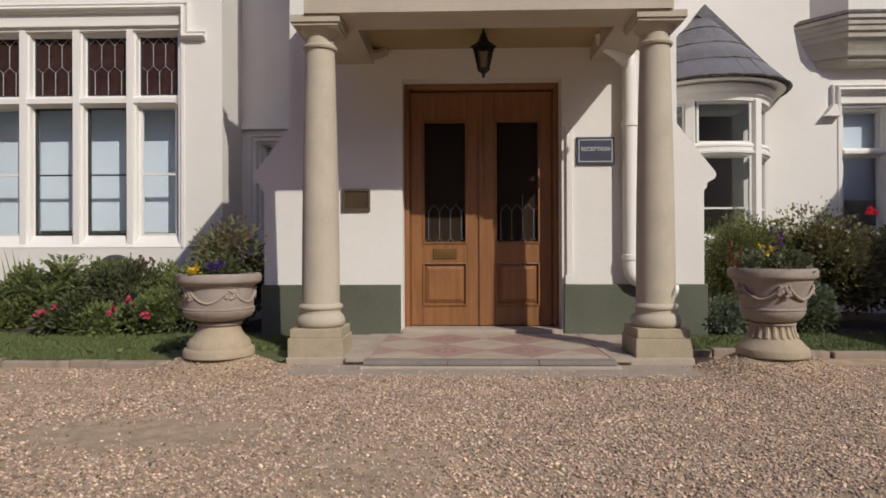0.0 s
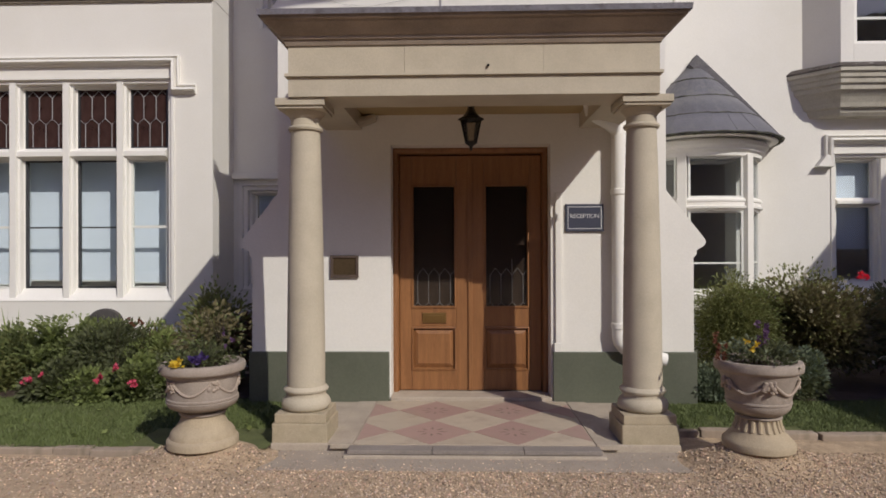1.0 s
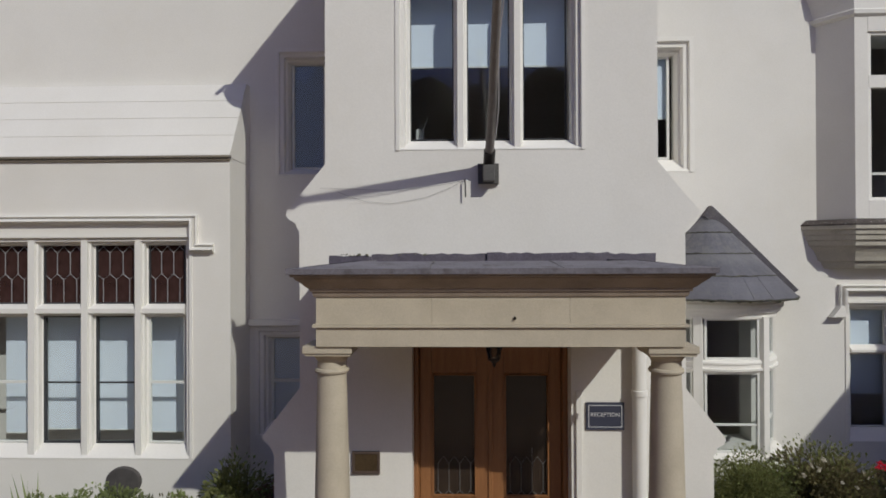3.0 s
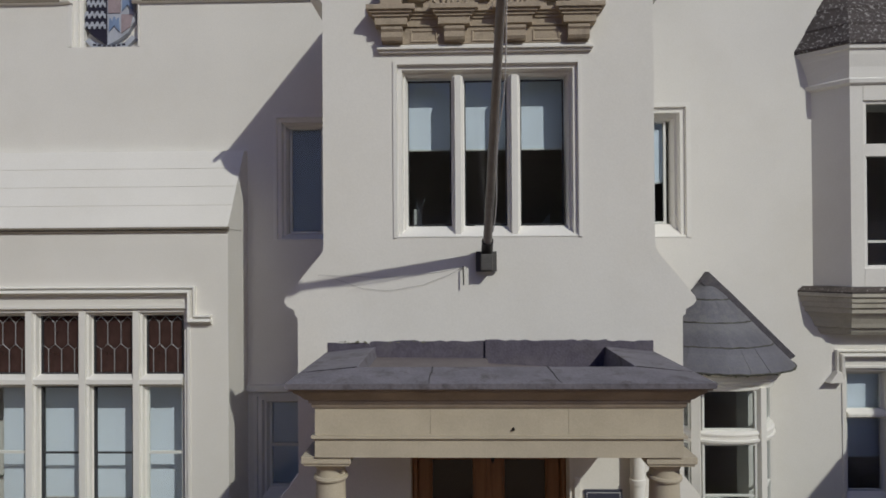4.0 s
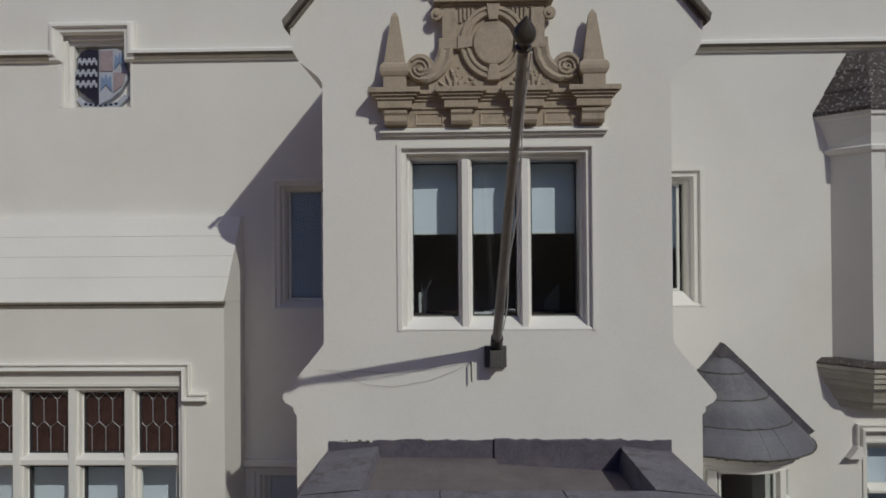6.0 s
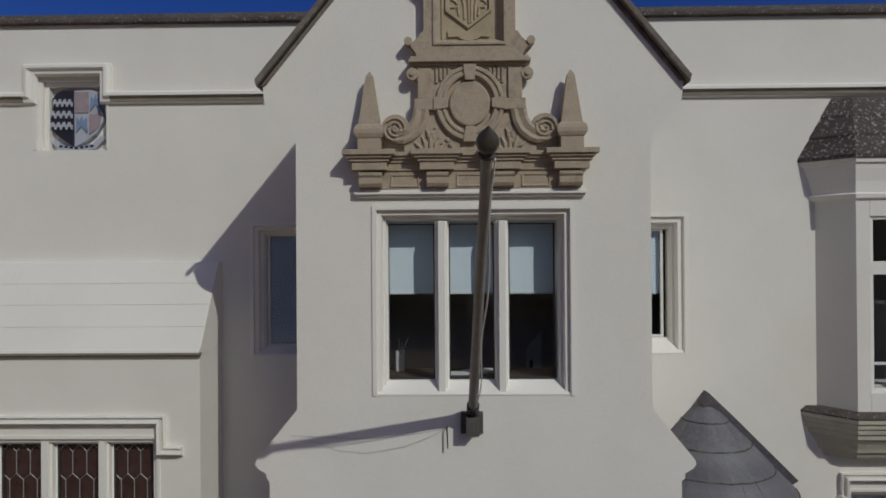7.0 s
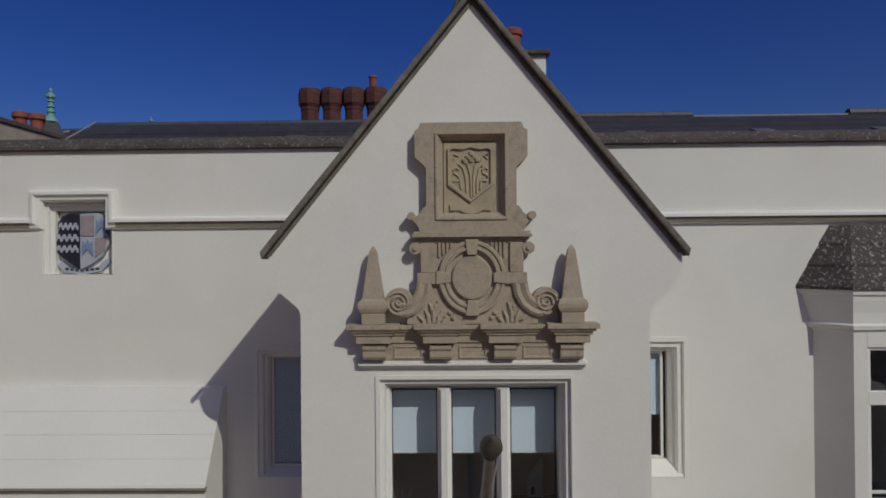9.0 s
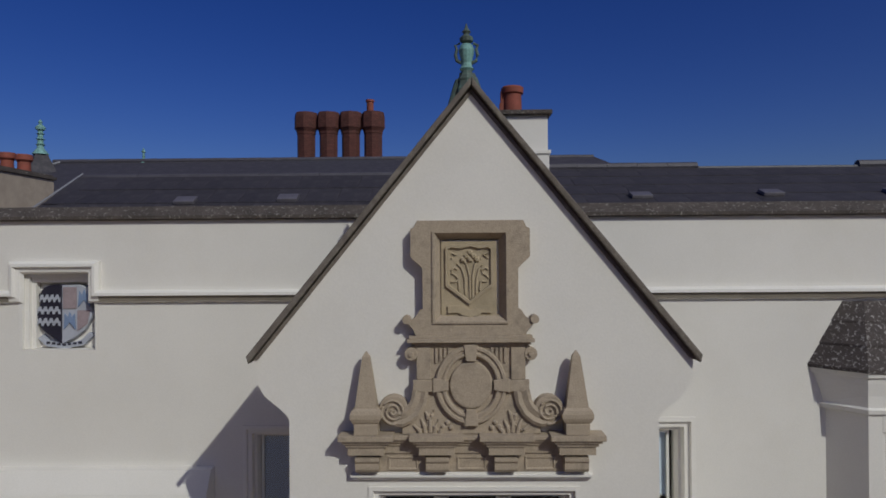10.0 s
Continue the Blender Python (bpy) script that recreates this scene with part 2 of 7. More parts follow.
M_PURPLE = leaf_mat("purple_petal", (0.17, 0.095, 0.19), 0.3)
M_VIOLET = leaf_mat("violet_petal", (0.07, 0.045, 0.16), 0.3)
M_WHITEPETAL = leaf_mat("white_petal", (0.62, 0.58, 0.48), 0.2)
M_STEM = mat("stem", (0.07, 0.06, 0.03), 0.8, var=0.2, bump=0.1)


# ---- mesh helpers ----
def thing(name, label="", category="", group="", kind=""):
    return tagged(new(name), label, category, group, kind)


def to_mesh(name, bm, material):
    bmesh.ops.recalc_face_normals(bm, faces=bm.faces)
    me = bpy.data.meshes.new(name)
    bm.to_mesh(me)
    bm.free()
    me.materials.append(material)
    return me


def part(name, bm, material, parent=None, label="", smooth=False):
    """Links a bmesh as one mesh object under a thing or a part."""
    me = to_mesh(name, bm, material)
    if smooth:
        for p in me.polygons:
            p.use_smooth = True
        me.set_sharp_from_angle(angle=radians(38))
    ob = new(name, me)
    if parent is not None:
        ob.parent = parent
    if label:
        ob["label"] = label
    return ob


def solid(name, bm, material, label="", category="", kind="structure", smooth=False, group=""):
    return tagged(part(name, bm, material, None, "", smooth), label, category, group, kind)


def box(bm, x0, x1, y0, y1, z0, z1, bevel=0.0):
    vs = [bm.verts.new((x, y, z)) for x in (x0, x1) for y in (y0, y1) for z in (z0, z1)]
    fs = [bm.faces.new([vs[i] for i in q]) for q in ((0, 1, 3, 2), (4, 6, 7, 5), (0, 4, 5, 1), (2, 3, 7, 6), (0, 2, 6, 4), (1, 5, 7, 3))]
    if bevel:
        es = list({e for f in fs for e in f.edges})
        bmesh.ops.bevel(bm, geom=es, offset=bevel, segments=2, affect="EDGES", profile=0.6)
    return bm


def boxes(*items, bevel=0.0):
    bm = bmesh.new()
    for it in items:
        box(bm, *it, bevel=bevel)
    return bm


def prism(bm, pts, y0, y1, bevel=0.0):
    """A flat outline in x and z, given depth from y0 to y1."""
    a = [bm.verts.new((x, y0, z)) for x, z in pts]
    b = [bm.verts.new((x, y1, z)) for x, z in pts]
    f0 = bm.faces.new(a)
    f1 = bm.faces.new(b[::-1])
    for i in range(len(pts)):
        j = (i + 1) % len(pts)
        bm.faces.new((a[i], b[i], b[j], a[j]))
    if bevel:
        bmesh.ops.recalc_face_normals(bm, faces=bm.faces)
        bmesh.ops.bevel(bm, geom=list(f0.edges), offset=bevel, segments=2, affect="EDGES", profile=0.6)
    return bm


def side_prism(bm, pts, x0, x1):
    """A flat outline in y and z, given length from x0 to x1."""
    a = [bm.verts.new((x0, y, z)) for y, z in pts]
    b = [bm.verts.new((x1, y, z)) for y, z in pts]
    bm.faces.new(a)
    bm.faces.new(b[::-1])
    for i in range(len(pts)):
        j = (i + 1) % len(pts)
        bm.faces.new((a[i], b[i], b[j], a[j]))
    return bm


def wall_mesh(outline, holes, y0, y1):
    """An upright wall in x and z with openings that go through."""
    bm = bmesh.new()
    edges = []
    for loop in [outline, *[[(a, c), (b, c), (b, d), (a, d)] for a, b, c, d in holes]]:
        vs = [bm.verts.new((x, y0, z)) for x, z in loop]
        edges += [bm.edges.new((vs[i], vs[(i + 1) % len(vs)])) for i in range(len(vs))]
    bmesh.ops.triangle_fill(bm, use_beauty=True, use_dissolve=False, edges=edges)
    ret = bmesh.ops.extrude_face_region(bm, geom=list(bm.faces))
    for v in [g for g in ret["geom"] if isinstance(g, bmesh.types.BMVert)]:
        v.co.y = y1
    return bm


def sweep(bm, path, prof, closed=False):
    """A moulding along a path in x and z; prof holds (offset to the path's left, y)."""
    n = len(path)
    rings = []
    for i in range(n):
        p = Vector(path[i])
        a = Vector(path[i - 1]) if (closed or i) else None
        b = Vector(path[(i + 1) % n]) if (closed or i < n - 1) else None
        d0 = (p - a).normalized() if a is not None else None
        d1 = (b - p).normalized() if b is not None else None
        d0 = d0 if d0 is not None else d1
        d1 = d1 if d1 is not None else d0
        n0, n1 = Vector((-d0.y, d0.x)), Vector((-d1.y, d1.x))
        m = (n0 + n1) / max(0.15, 1 + n0.dot(n1))
        rings.append([bm.verts.new((p.x + m.x * o, y, p.y + m.y * o)) for o, y in prof])
    k = len(prof)
    for i in range(n if closed else n - 1):
        r, s = rings[i], rings[(i + 1) % n]
        for j in range(k):
            bm.faces.new((r[j], r[(j + 1) % k], s[(j + 1) % k], s[j]))
    if not closed:
        bm.faces.new(rings[0])
        bm.faces.new(rings[-1][::-1])
    return bm


def rect(x0, x1, z0, z1):
    return [(x0, z0), (x1, z0), (x1, z1), (x0, z1)]


def revolve(bm, prof, seg=32, cx=0, cy=0, a0=0.0, a1=2 * math.pi, wave=None):
    """A turned shape from (radius, z) rows round an upright axis."""
    full = abs(a1 - a0 - 2 * math.pi) < 1e-6
    cols = seg if full else seg + 1
    grid = []
    for i in range(cols):
        a = a0 + (a1 - a0) * i / seg
        grid.append([bm.verts.new((cx + r * math.cos(a) * (wave(a, z) if wave else 1), cy + r * math.sin(a) * (wave(a, z) if wave else 1), z)) for r, z in prof])
    for i in range(seg):
        p, q = grid[i], grid[(i + 1) % cols]
        for j in range(len(prof) - 1):
            bm.faces.new((p[j], q[j], q[j + 1], p[j + 1]))
    if full:
        bm.faces.new([g[0] for g in grid][::-1])
        bm.faces.new([g[-1] for g in grid])
    return bm


def tube(bm, pts, r, seg=8, r1=None):
    """A round bar along a line of points."""
    pts = [Vector(p) for p in pts]
    rings = []
    for i, p in enumerate(pts):
        d = (pts[min(i + 1, len(pts) - 1)] - pts[max(i - 1, 0)]).normalized()
        u = d.cross(Vector((0, 0, 1)) if abs(d.z) < 0.9 else Vector((1, 0, 0))).normalized()
        v = d.cross(u)
        k = r if r1 is None else r + (r1 - r) * i / (len(pts) - 1)
        rings.append([bm.verts.new(p + k * (math.cos(2 * math.pi * j / seg) * u + math.sin(2 * math.pi * j / seg) * v)) for j in range(seg)])
    for a, b in zip(rings, rings[1:]):
        for j in range(seg):
            bm.faces.new((a[j], a[(j + 1) % seg], b[(j + 1) % seg], b[j]))
    bm.faces.new(rings[0][::-1])
    bm.faces.new(rings[-1])
    return bm


def arc(cx, cz, r, a0, a1, n):
    return [(cx + r * math.cos(radians(a0 + (a1 - a0) * i / n)), cz + r * math.sin(radians(a0 + (a1 - a0) * i / n))) for i in range(n + 1)]


def raw(name, verts, faces, material, parent=None, kind="", label="", category=""):
    me = bpy.data.meshes.new(name)
    me.from_pydata(verts, [], faces)
    me.materials.append(material)
    ob = new(name, me)
    if parent is not None:
        ob.parent = parent
    return tagged(ob, label, category, "", kind)


def vprism(bm, pts, z0, z1):
    """A flat outline in x and y, given height."""
    a = [bm.verts.new((x, y, z0)) for x, y in pts]
    b = [bm.verts.new((x, y, z1)) for x, y in pts]
    bm.faces.new(a[::-1])
    bm.faces.new(b)
    for i in range(len(pts)):
        j = (i + 1) % len(pts)
        bm.faces.new((a[i], a[j], b[j], b[i]))
    return bm


# ---- ground ----
G, W, L = -0.09, 1.92, 1.25          # faces of the gable, the main wall and the bay wing
bm = bmesh.new()
vs = [bm.verts.new(p) for p in ((-300, -300, -0.03), (300, -300, -0.03), (300, 300, -0.03), (-300, 300, -0.03))]
bm.faces.new(vs)
solid("ground", bm, M_GRAVELBED, "pinkish beige gravel drive, raked and dusty in places", "gravel")

# ---- gable bay ----
half = [(2.07, -0.1), (2.07, 1.37), (2.10, 1.40), (2.10, 1.44), (2.17, 1.48), (2.185, 1.52), (2.17, 1.55), (1.82, 2.00), (1.82, 3.49),
        (1.85, 3.52), (1.85, 3.56), (1.92, 3.60), (1.95, 3.64), (1.94, 3.68), (1.57, 4.13), (1.57, 6.50), (1.60, 6.55), (1.68, 6.62), (1.78, 6.70), (1.84, 6.80),
        (1.86, 6.95), (1.86, 7.02)]
outline = half + [(0, 9.27)] + [(-x, z) for x, z in reversed(half)]
solid("wall_gable", wall_mesh(outline, [(-0.75, 0.75, 0.06, 2.44), (-0.895, 0.895, 4.25, 5.935)], G, 0.28), M_RENDER,
      "cream painted render gable wall with stepped buttress edges", "wall")
for s in (1, -1):
    bm = bmesh.new()
    pts = [(s * x, z) for x, z in half] + [(s * 1.2, 7.78), (s * 1.2, -0.1)]
    prism(bm, pts if s > 0 else pts[::-1], 0.28, W)
    solid("wall_gable_side", bm, M_RENDER, "cream painted render return wall of the gable bay", "wall")
bm = boxes((-1.2, 1.2, 0.28, W, 3.05, 3.35), (-1.2, 1.2, 0.28, W, 6.4, 6.5), (-1.2, 1.2, 0.28, W, -0.1, 0.05))
solid("floor_gable", bm, M_WOODIN, "dark boarded floors inside the gable bay", "floor")
bm = boxes((-1.2, 1.2, 1.80, 1.91, 0.05, 6.4), (-1.196, -1.15, 0.284, 1.8, 0.05, 6.4), (1.15, 1.196, 0.284, 1.8, 0.05, 6.4))
solid("wall_gable_inner", bm, M_INNER, "dim plaster lining inside the gable bay", "wall")

# gable roof behind the verge
bm = bmesh.new()
prism(bm, [(-1.888, 7.015), (0, 9.372), (1.888, 7.015), (1.7, 7.03), (0, 9.10), (-1.7, 7.03)], 0.05, 4.5)
solid("roof_gable", bm, M_SLATEJ, "dark slate roof behind the gable", "roof")
# verge copings
for s in (1, -1):
    bm = bmesh.new()
    p = [(s * 1.895, 7.00), (s * 0.004, 9.33), (s * 0.004, 9.40), (s * 1.918, 7.055), (s * 1.900, 6.990)]
    prism(bm, p if s < 0 else p[::-1], -0.165, 0.18, 0.012)
    solid("verge_coping", bm, M_VERGE, "weathered brown stone coping on the gable verge", "coping")
    bm = bmesh.new()
    p = [(s * 1.83, 7.02), (s * 0.004, 9.265), (s * 0.004, 9.31), (s * 1.88, 7.005)]
    prism(bm, p if s < 0 else p[::-1], -0.108, -0.085)
    solid("verge_moulding", bm, M_VERGE, "narrow stone moulding under the gable coping", "moulding")

# ---- main wall ----
main = [(-12, -0.1), (12, -0.1), (12, 8.332), (-12, 8.332)]
holes = [(-2.65, -1.87, 4.28, 5.90), (1.87, 2.655, 4.28, 5.985), (-2.92, -2.09, 0.95, 2.33), (2.30, 3.34, 0.9, 2.55), (4.55, 6.1, 0.9, 2.66), (4.5, 6.1, 3.9, 5.9),
         (-5.32, -4.38, 6.80, 7.78)]
solid("wall_main", wall_mesh(main, holes, W, 2.25), M_RENDER, "cream painted render main wall of the house", "wall")
bm = boxes((-12, 12, 4.4, 4.5, -0.1, 8.2), (-1.3, 1.3, 2.26, 2.3, 0, 8))
solid("wall_inner", bm, M_INNER, "dim plaster wall inside the house", "wall")
solid("floor_inner", boxes((-12, 12, 2.25, 4.4, -0.1, 0.05), (-12, 12, 2.25, 4.4, 3.1, 3.3), (-12, 12, 2.25, 4.4, 8.1, 8.2)), M_WOODIN, "dark boarded floors inside the house", "floor")
for x in (-3.6, 1.75, 3.6):
    solid("wall_partition", boxes((x, x + 0.1, 2.25, 4.4, 0.05, 8.1)), M_INNER, "dim plaster partition inside the house", "wall")

# string course with its stepped label over the shield niche
prof = [(0, W - 0.002), (0, W - 0.05), (-0.028, W - 0.088), (-0.062, W - 0.092), (-0.080, W - 0.055), (-0.125, W - 0.048), (-0.142, W - 0.02), (-0.15, W - 0.002)]
string_z = 7.505
solid("string_course_left", sweep(bmesh.new(), [(-12, string_z), (-5.40, string_z), (-5.40, 7.85), (-4.33, 7.85), (-4.33, string_z), (-1.55, string_z)], prof),
      M_TRIM, "weathered moulded string course stepping over the shield niche", "moulding")
solid("string_course_right", sweep(bmesh.new(), [(1.55, string_z), (12, string_z)], prof), M_TRIM, "weathered moulded string course under the parapet", "moulding")
# dark strip paints the shade on the underside of the string course
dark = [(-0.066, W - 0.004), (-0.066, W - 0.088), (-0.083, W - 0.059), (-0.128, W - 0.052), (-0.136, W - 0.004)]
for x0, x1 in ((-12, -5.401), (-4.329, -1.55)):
    solid("string_shade_left", sweep(bmesh.new(), [(x0, string_z), (x1, string_z)], dark), M_TRIMDARK, "dark strip painting the shaded underside of the string course", "moulding")
solid("string_shade_right", sweep(bmesh.new(), [(1.55, string_z), (12, string_z)], dark), M_TRIMDARK, "dark strip painting the shaded underside of the string course", "moulding")
# parapet coping
bm = bmesh.new()
side_prism(bm, [(W + 0.02, 8.27), (W - 0.002, 8.335), (W - 0.065, 8.34), (W - 0.065, 8.378), (2.02, 8.50), (2.34, 8.50), (2.36, 8.27)], -12, -1.0)
side_prism(bm, [(W + 0.02, 8.27), (W - 0.002, 8.335), (W - 0.065, 8.34), (W - 0.065, 8.378), (2.02, 8.50), (2.34, 8.50), (2.36, 8.27)], 1.0, 12)
solid("parapet_coping", bm, M_COPING, "dark lichen-spotted stone parapet coping", "coping")

# roof behind the parapet
bm = bmesh.new()
side_prism(bm, [(2.36, 8.36), (4.85, 9.27), (4.85, 8.1), (2.36, 8.1)], 0.9, 12)
tv = [bm.verts.new(p) for p in ((-10.9, 7.45, 9.02), (4.9, 7.45, 9.02), (3.55, 10.9, 10.41), (-10.75, 10.9, 10.37))]
bv = [bm.verts.new((v.co.x, v.co.y, 8.1)) for v in tv]
bm.faces.new(tv)
bm.faces.new(bv[::-1])
for k in range(4):
    bm.faces.new((tv[k], bv[k], bv[(k + 1) % 4], tv[(k + 1) % 4]))
# front slope, ending in a verge
tv = [bm.verts.new(p) for p in ((-5.93, 2.36, 8.17), (-0.9, 2.36, 8.17), (-0.9, 4.3, 9.14), (-5.97, 4.3, 9.17))]
bv = [bm.verts.new((v.co.x, v.co.y, 8.1)) for v in tv]
bm.faces.new(tv)
bm.faces.new(bv[::-1])
for k in range(4):
    bm.faces.new((tv[k], bv[k], bv[(k + 1) % 4], tv[(k + 1) % 4]))
solid("roof_main", bm, M_SLATEJ, "dark slate main roof behind the parapet", "roof")

# ---- left wing ----
wing = [(-12, -0.1), (-2.99, -0.1), (-2.99, 4.43), (-12, 4.43)]
solid("wall_wing", wall_mesh(wing, [(-6.78, -3.44, 0.86, 3.51)], L, 1.62), M_RENDER, "cream painted render wall of the bay wing", "wall")
solid("wall_wing_side", boxes((-3.35, -2.99, 1.62, W, -0.1, 4.43)), M_RENDER, "cream painted render side wall of the bay wing", "wall")
bm = bmesh.new()
sl = [(L - 0.02, 4.40), (L - 0.035, 4.43), (L - 0.02, 4.46)]
# sloping top laid in four rendered courses
y, z = L + 0.0, 4.46
dy, dz = (1.80 - y) / 4, (5.42 - z) / 4
for i in range(4):
    sl += [(y + dy * i - 0.0015, z + dz * i), (y + dy * (i + 1) + 0.0025, z + dz * (i + 1) - 0.003), (y + dy * (i + 1) + 0.0025, z + dz * (i + 1) - 0.001)]
side_prism(bm, sl + [(W, 5.425), (W, 4.40)], -12, -2.985)
solid("weathering_slope", bm, M_RENDER, "cream painted sloping weathering in courses above the bay wing", "roof")
solid("drip_mould", boxes((-12, -2.975, L - 0.055, L + 0.01, 4.405, 4.43), (-12, -2.982, L - 0.03, L + 0.01, 4.375, 4.40), bevel=0.004), M_TRIMDARK, "thin dark drip moulding under the slope", "moulding")
solid("wall_wing_inner", boxes((-7.2, -3.4, 3.3, 3.4, -0.1, 4.3), (-7.2, -3.4, 1.62, 3.3, 3.75, 3.85), (-7.2, -3.4, 1.62, 3.3, -0.1, 0.1)), M_INNER, "dim plaster room behind the wing window", "wall")

# right wing that shades the corner
solid("wall_wing_right", boxes((7.0, 7.5, -12, W, -0.1, 4.6)), M_RENDER, "cream rendered wall of the wing across the drive", "wall")


# ---- windows ----
def pane(x0, x1, z0, z1, y, parent, material=None):
    ob = part("pane", boxes((x0, x1, y, y + 0.006, z0, z1)), material or M_GLASS, parent)
    ob.visible_shadow = material is M_STAINED
    return ob


def frame_rect(name, x0, x1, z0, z1, y0, y1, w, material, parent):
    return part(name, sweep(bmesh.new(), rect(x0, x1, z0, z1), [(0, y0), (w, y0), (w, y1), (0, y1)], True), material, parent)


def stone_window(name, outer, lights, gz, yf, label, transom=None, sill_drop=0.17, depth=0.13, jamb=0.13):
    """A window in a moulded surround: outer (x0, x1, z0, z1), lights (x0, x1) and the glass's lowest and highest z."""
    x0, x1, z0, z1 = outer
    w = thing(name, label, "window", "", "structure")
    d = jamb
    prof = [(0, yf + 0.004), (0, yf - 0.012), (d * 0.28, yf - 0.012), (d * 0.34, yf + 0.025), (d * 0.62, yf + 0.025), (d * 0.70, yf + depth * 0.6), (d * 0.85, yf + depth * 0.6),
            (d, yf + depth), (d, yf + depth + 0.1), (0, yf + depth + 0.1)]
    part("surround", sweep(bmesh.new(), [(x1, z0), (x1, z1), (x0, z1), (x0, z0)], prof), M_TRIM, w)
    part("window_sill", side_prism(bmesh.new(), [(yf - 0.004, z0 + 0.002), (yf - 0.004, z0 + 0.012), (yf + depth, gz[0] - 0.004), (yf + depth + 0.1, gz[0] - 0.004), (yf + depth + 0.1, z0 + 0.002)], x0 + 0.004, x1 - 0.004), M_TRIM, w)
    yg = yf + depth
    for (a, b), (c, e) in zip(lights, lights[1:]):
        m, h = (b + c) / 2, (c - b) / 2
        part("mullion", vprism(bmesh.new(), [(m - h, yg + 0.08), (m - h, yg), (m - h * 0.84, yg - 0.005), (m - h * 0.78, yf + 0.06), (m - h * 0.52, yf + 0.055), (m - h * 0.44, yf + 0.02), (m + h * 0.44, yf + 0.02), (m + h * 0.52, yf + 0.055), (m + h * 0.78, yf + 0.06), (m + h * 0.84, yg - 0.005), (m + h, yg), (m + h, yg + 0.08)],
                              gz[0] - 0.11, gz[1] + 0.02), M_TRIM, w)
    if transom:
        t0, t1 = transom
        part("transom", side_prism(bmesh.new(), [(yg + 0.08, t0), (yg, t0), (yf + 0.05, t0 + 0.03), (yf + 0.03, t0 + 0.04), (yf + 0.03, t1 - 0.05), (yf + 0.05, t1 - 0.03), (yg, t1), (yg + 0.08, t1)], lights[0][0] - 0.02, lights[-1][1] + 0.02), M_TRIM, w)
    return w


# gable window of three lights
w3 = [(-0.77, -0.345), (-0.215, 0.195), (0.325, 0.745)]
win = stone_window("window_1", (-0.895, 0.895, 4.25, 5.935), w3, (4.365, 5.78), G, "three-light window with cream stone mullions, half-drawn blinds", depth=0.14)
for a, b in w3:
    frame_rect("casement", a, b, 4.37, 5.78, G + 0.15, G + 0.18, 0.011, M_BLACKFRAME, win)
    pane(a, b, 4.37, 5.78, G + 0.165, win)

# large wing window of five lights with leaded upper lights
w5 = [(-6.58, -6.11), (-5.95, -5.48), (-5.31, -4.835), (-4.668, -4.185), (-4.025, -3.58)]
win = stone_window("window_2", (-6.78, -3.44, 0.86, 3.51), w5, (1.01, 3.445), L, "tall mullioned window with leaded red upper lights", transom=(2.535, 2.68), depth=0.12)
for k, (a, b) in enumerate(w5):
    dark = k in (2, 3)
    pane(a, b, 1.01, 2.535, L + 0.15, win)
    pane(a, b, 2.68, 3.445, L + 0.15, win, M_STAINED)
    fr = frame_rect("casement", a, b, 1.01, 2.54, L + 0.125, L + 0.165, 0.022, M_BLACKFRAME if dark else M_WHITEFRAME, win)
    part("sash_bar", boxes((a, b, L + 0.13, L + 0.16, 1.725, 1.743 if dark else 1.755)), M_BLACKFRAME if dark else M_WHITEFRAME, fr)
    frame_rect("leaded_light", a, b, 2.68, 3.455, L + 0.125, L + 0.165, 0.018, M_BLACKFRAME, win)
    bm = bmesh.new()
    n = 3
    s = (b - a) / n
    yl = L + 0.142
    for i in range(n):
        c = a + s * (i + 0.5)
        # pointed hexagon cames
        top, sh, lo, bt = 3.37, 3.29, 3.04, 2.97
        for pts in ([(c - s / 2, sh), (c, top), (c + s / 2, sh)], [(c - s / 2, sh), (c - s / 2, lo), (c, bt), (c + s / 2, lo), (c + s / 2, sh)],
                    [(c, bt), (c, 2.68)], [(c, top), (c, 3.45)]):
            tube(bm, [(x, yl, z) for x, z in pts], 0.0045, 5)
    part("came", bm, M_LEADCAME, win, "grey lead cames in pointed hexagons")
# hood mould of the large window
hp = [(0, L + 0.002), (0, L - 0.05), (0.016, L - 0.055), (0.022, L - 0.015), (0.040, L - 0.015), (0.046, L - 0.075), (0.072, L - 0.085), (0.085, L - 0.04), (0.105, L - 0.03), (0.11, L + 0.002)]
part("hood_mould", sweep(bmesh.new(), [(-3.18, 3.395), (-3.37, 3.395), (-3.37, 3.735), (-6.9, 3.735), (-6.9, 3.395), (-7.1, 3.395)], hp), M_TRIM, win)

# small windows beside the gable
for nm, outer, lt, gz, bl in (("window_3", (-2.65, -1.87, 4.28, 5.90), [(-2.48, -2.04)], (4.37, 5.76), 4.55), ("window_4", (1.87, 2.655, 4.28, 5.985), [(2.02, 2.40)], (4.46, 5.79), 5.0),
                              ("window_5", (-2.92, -2.09, 0.95, 2.33), [(-2.76, -2.26)], (1.08, 2.2), None)):
    win = stone_window(nm, outer, lt, gz, W, "narrow single-light window in a moulded cream surround", depth=0.16, jamb=0.20 if nm == "window_4" else 0.16)
    a, b = lt[0]
    pane(a, b, *gz, W + 0.19, win)
    fr = frame_rect("casement", a, b, *gz, W + 0.165, W + 0.21, 0.03, M_WHITEFRAME, win)
    if bl is None:
        part("sash_bar", boxes((a, b, W + 0.17, W + 0.2, 1.60, 1.64)), M_WHITEFRAME, fr)

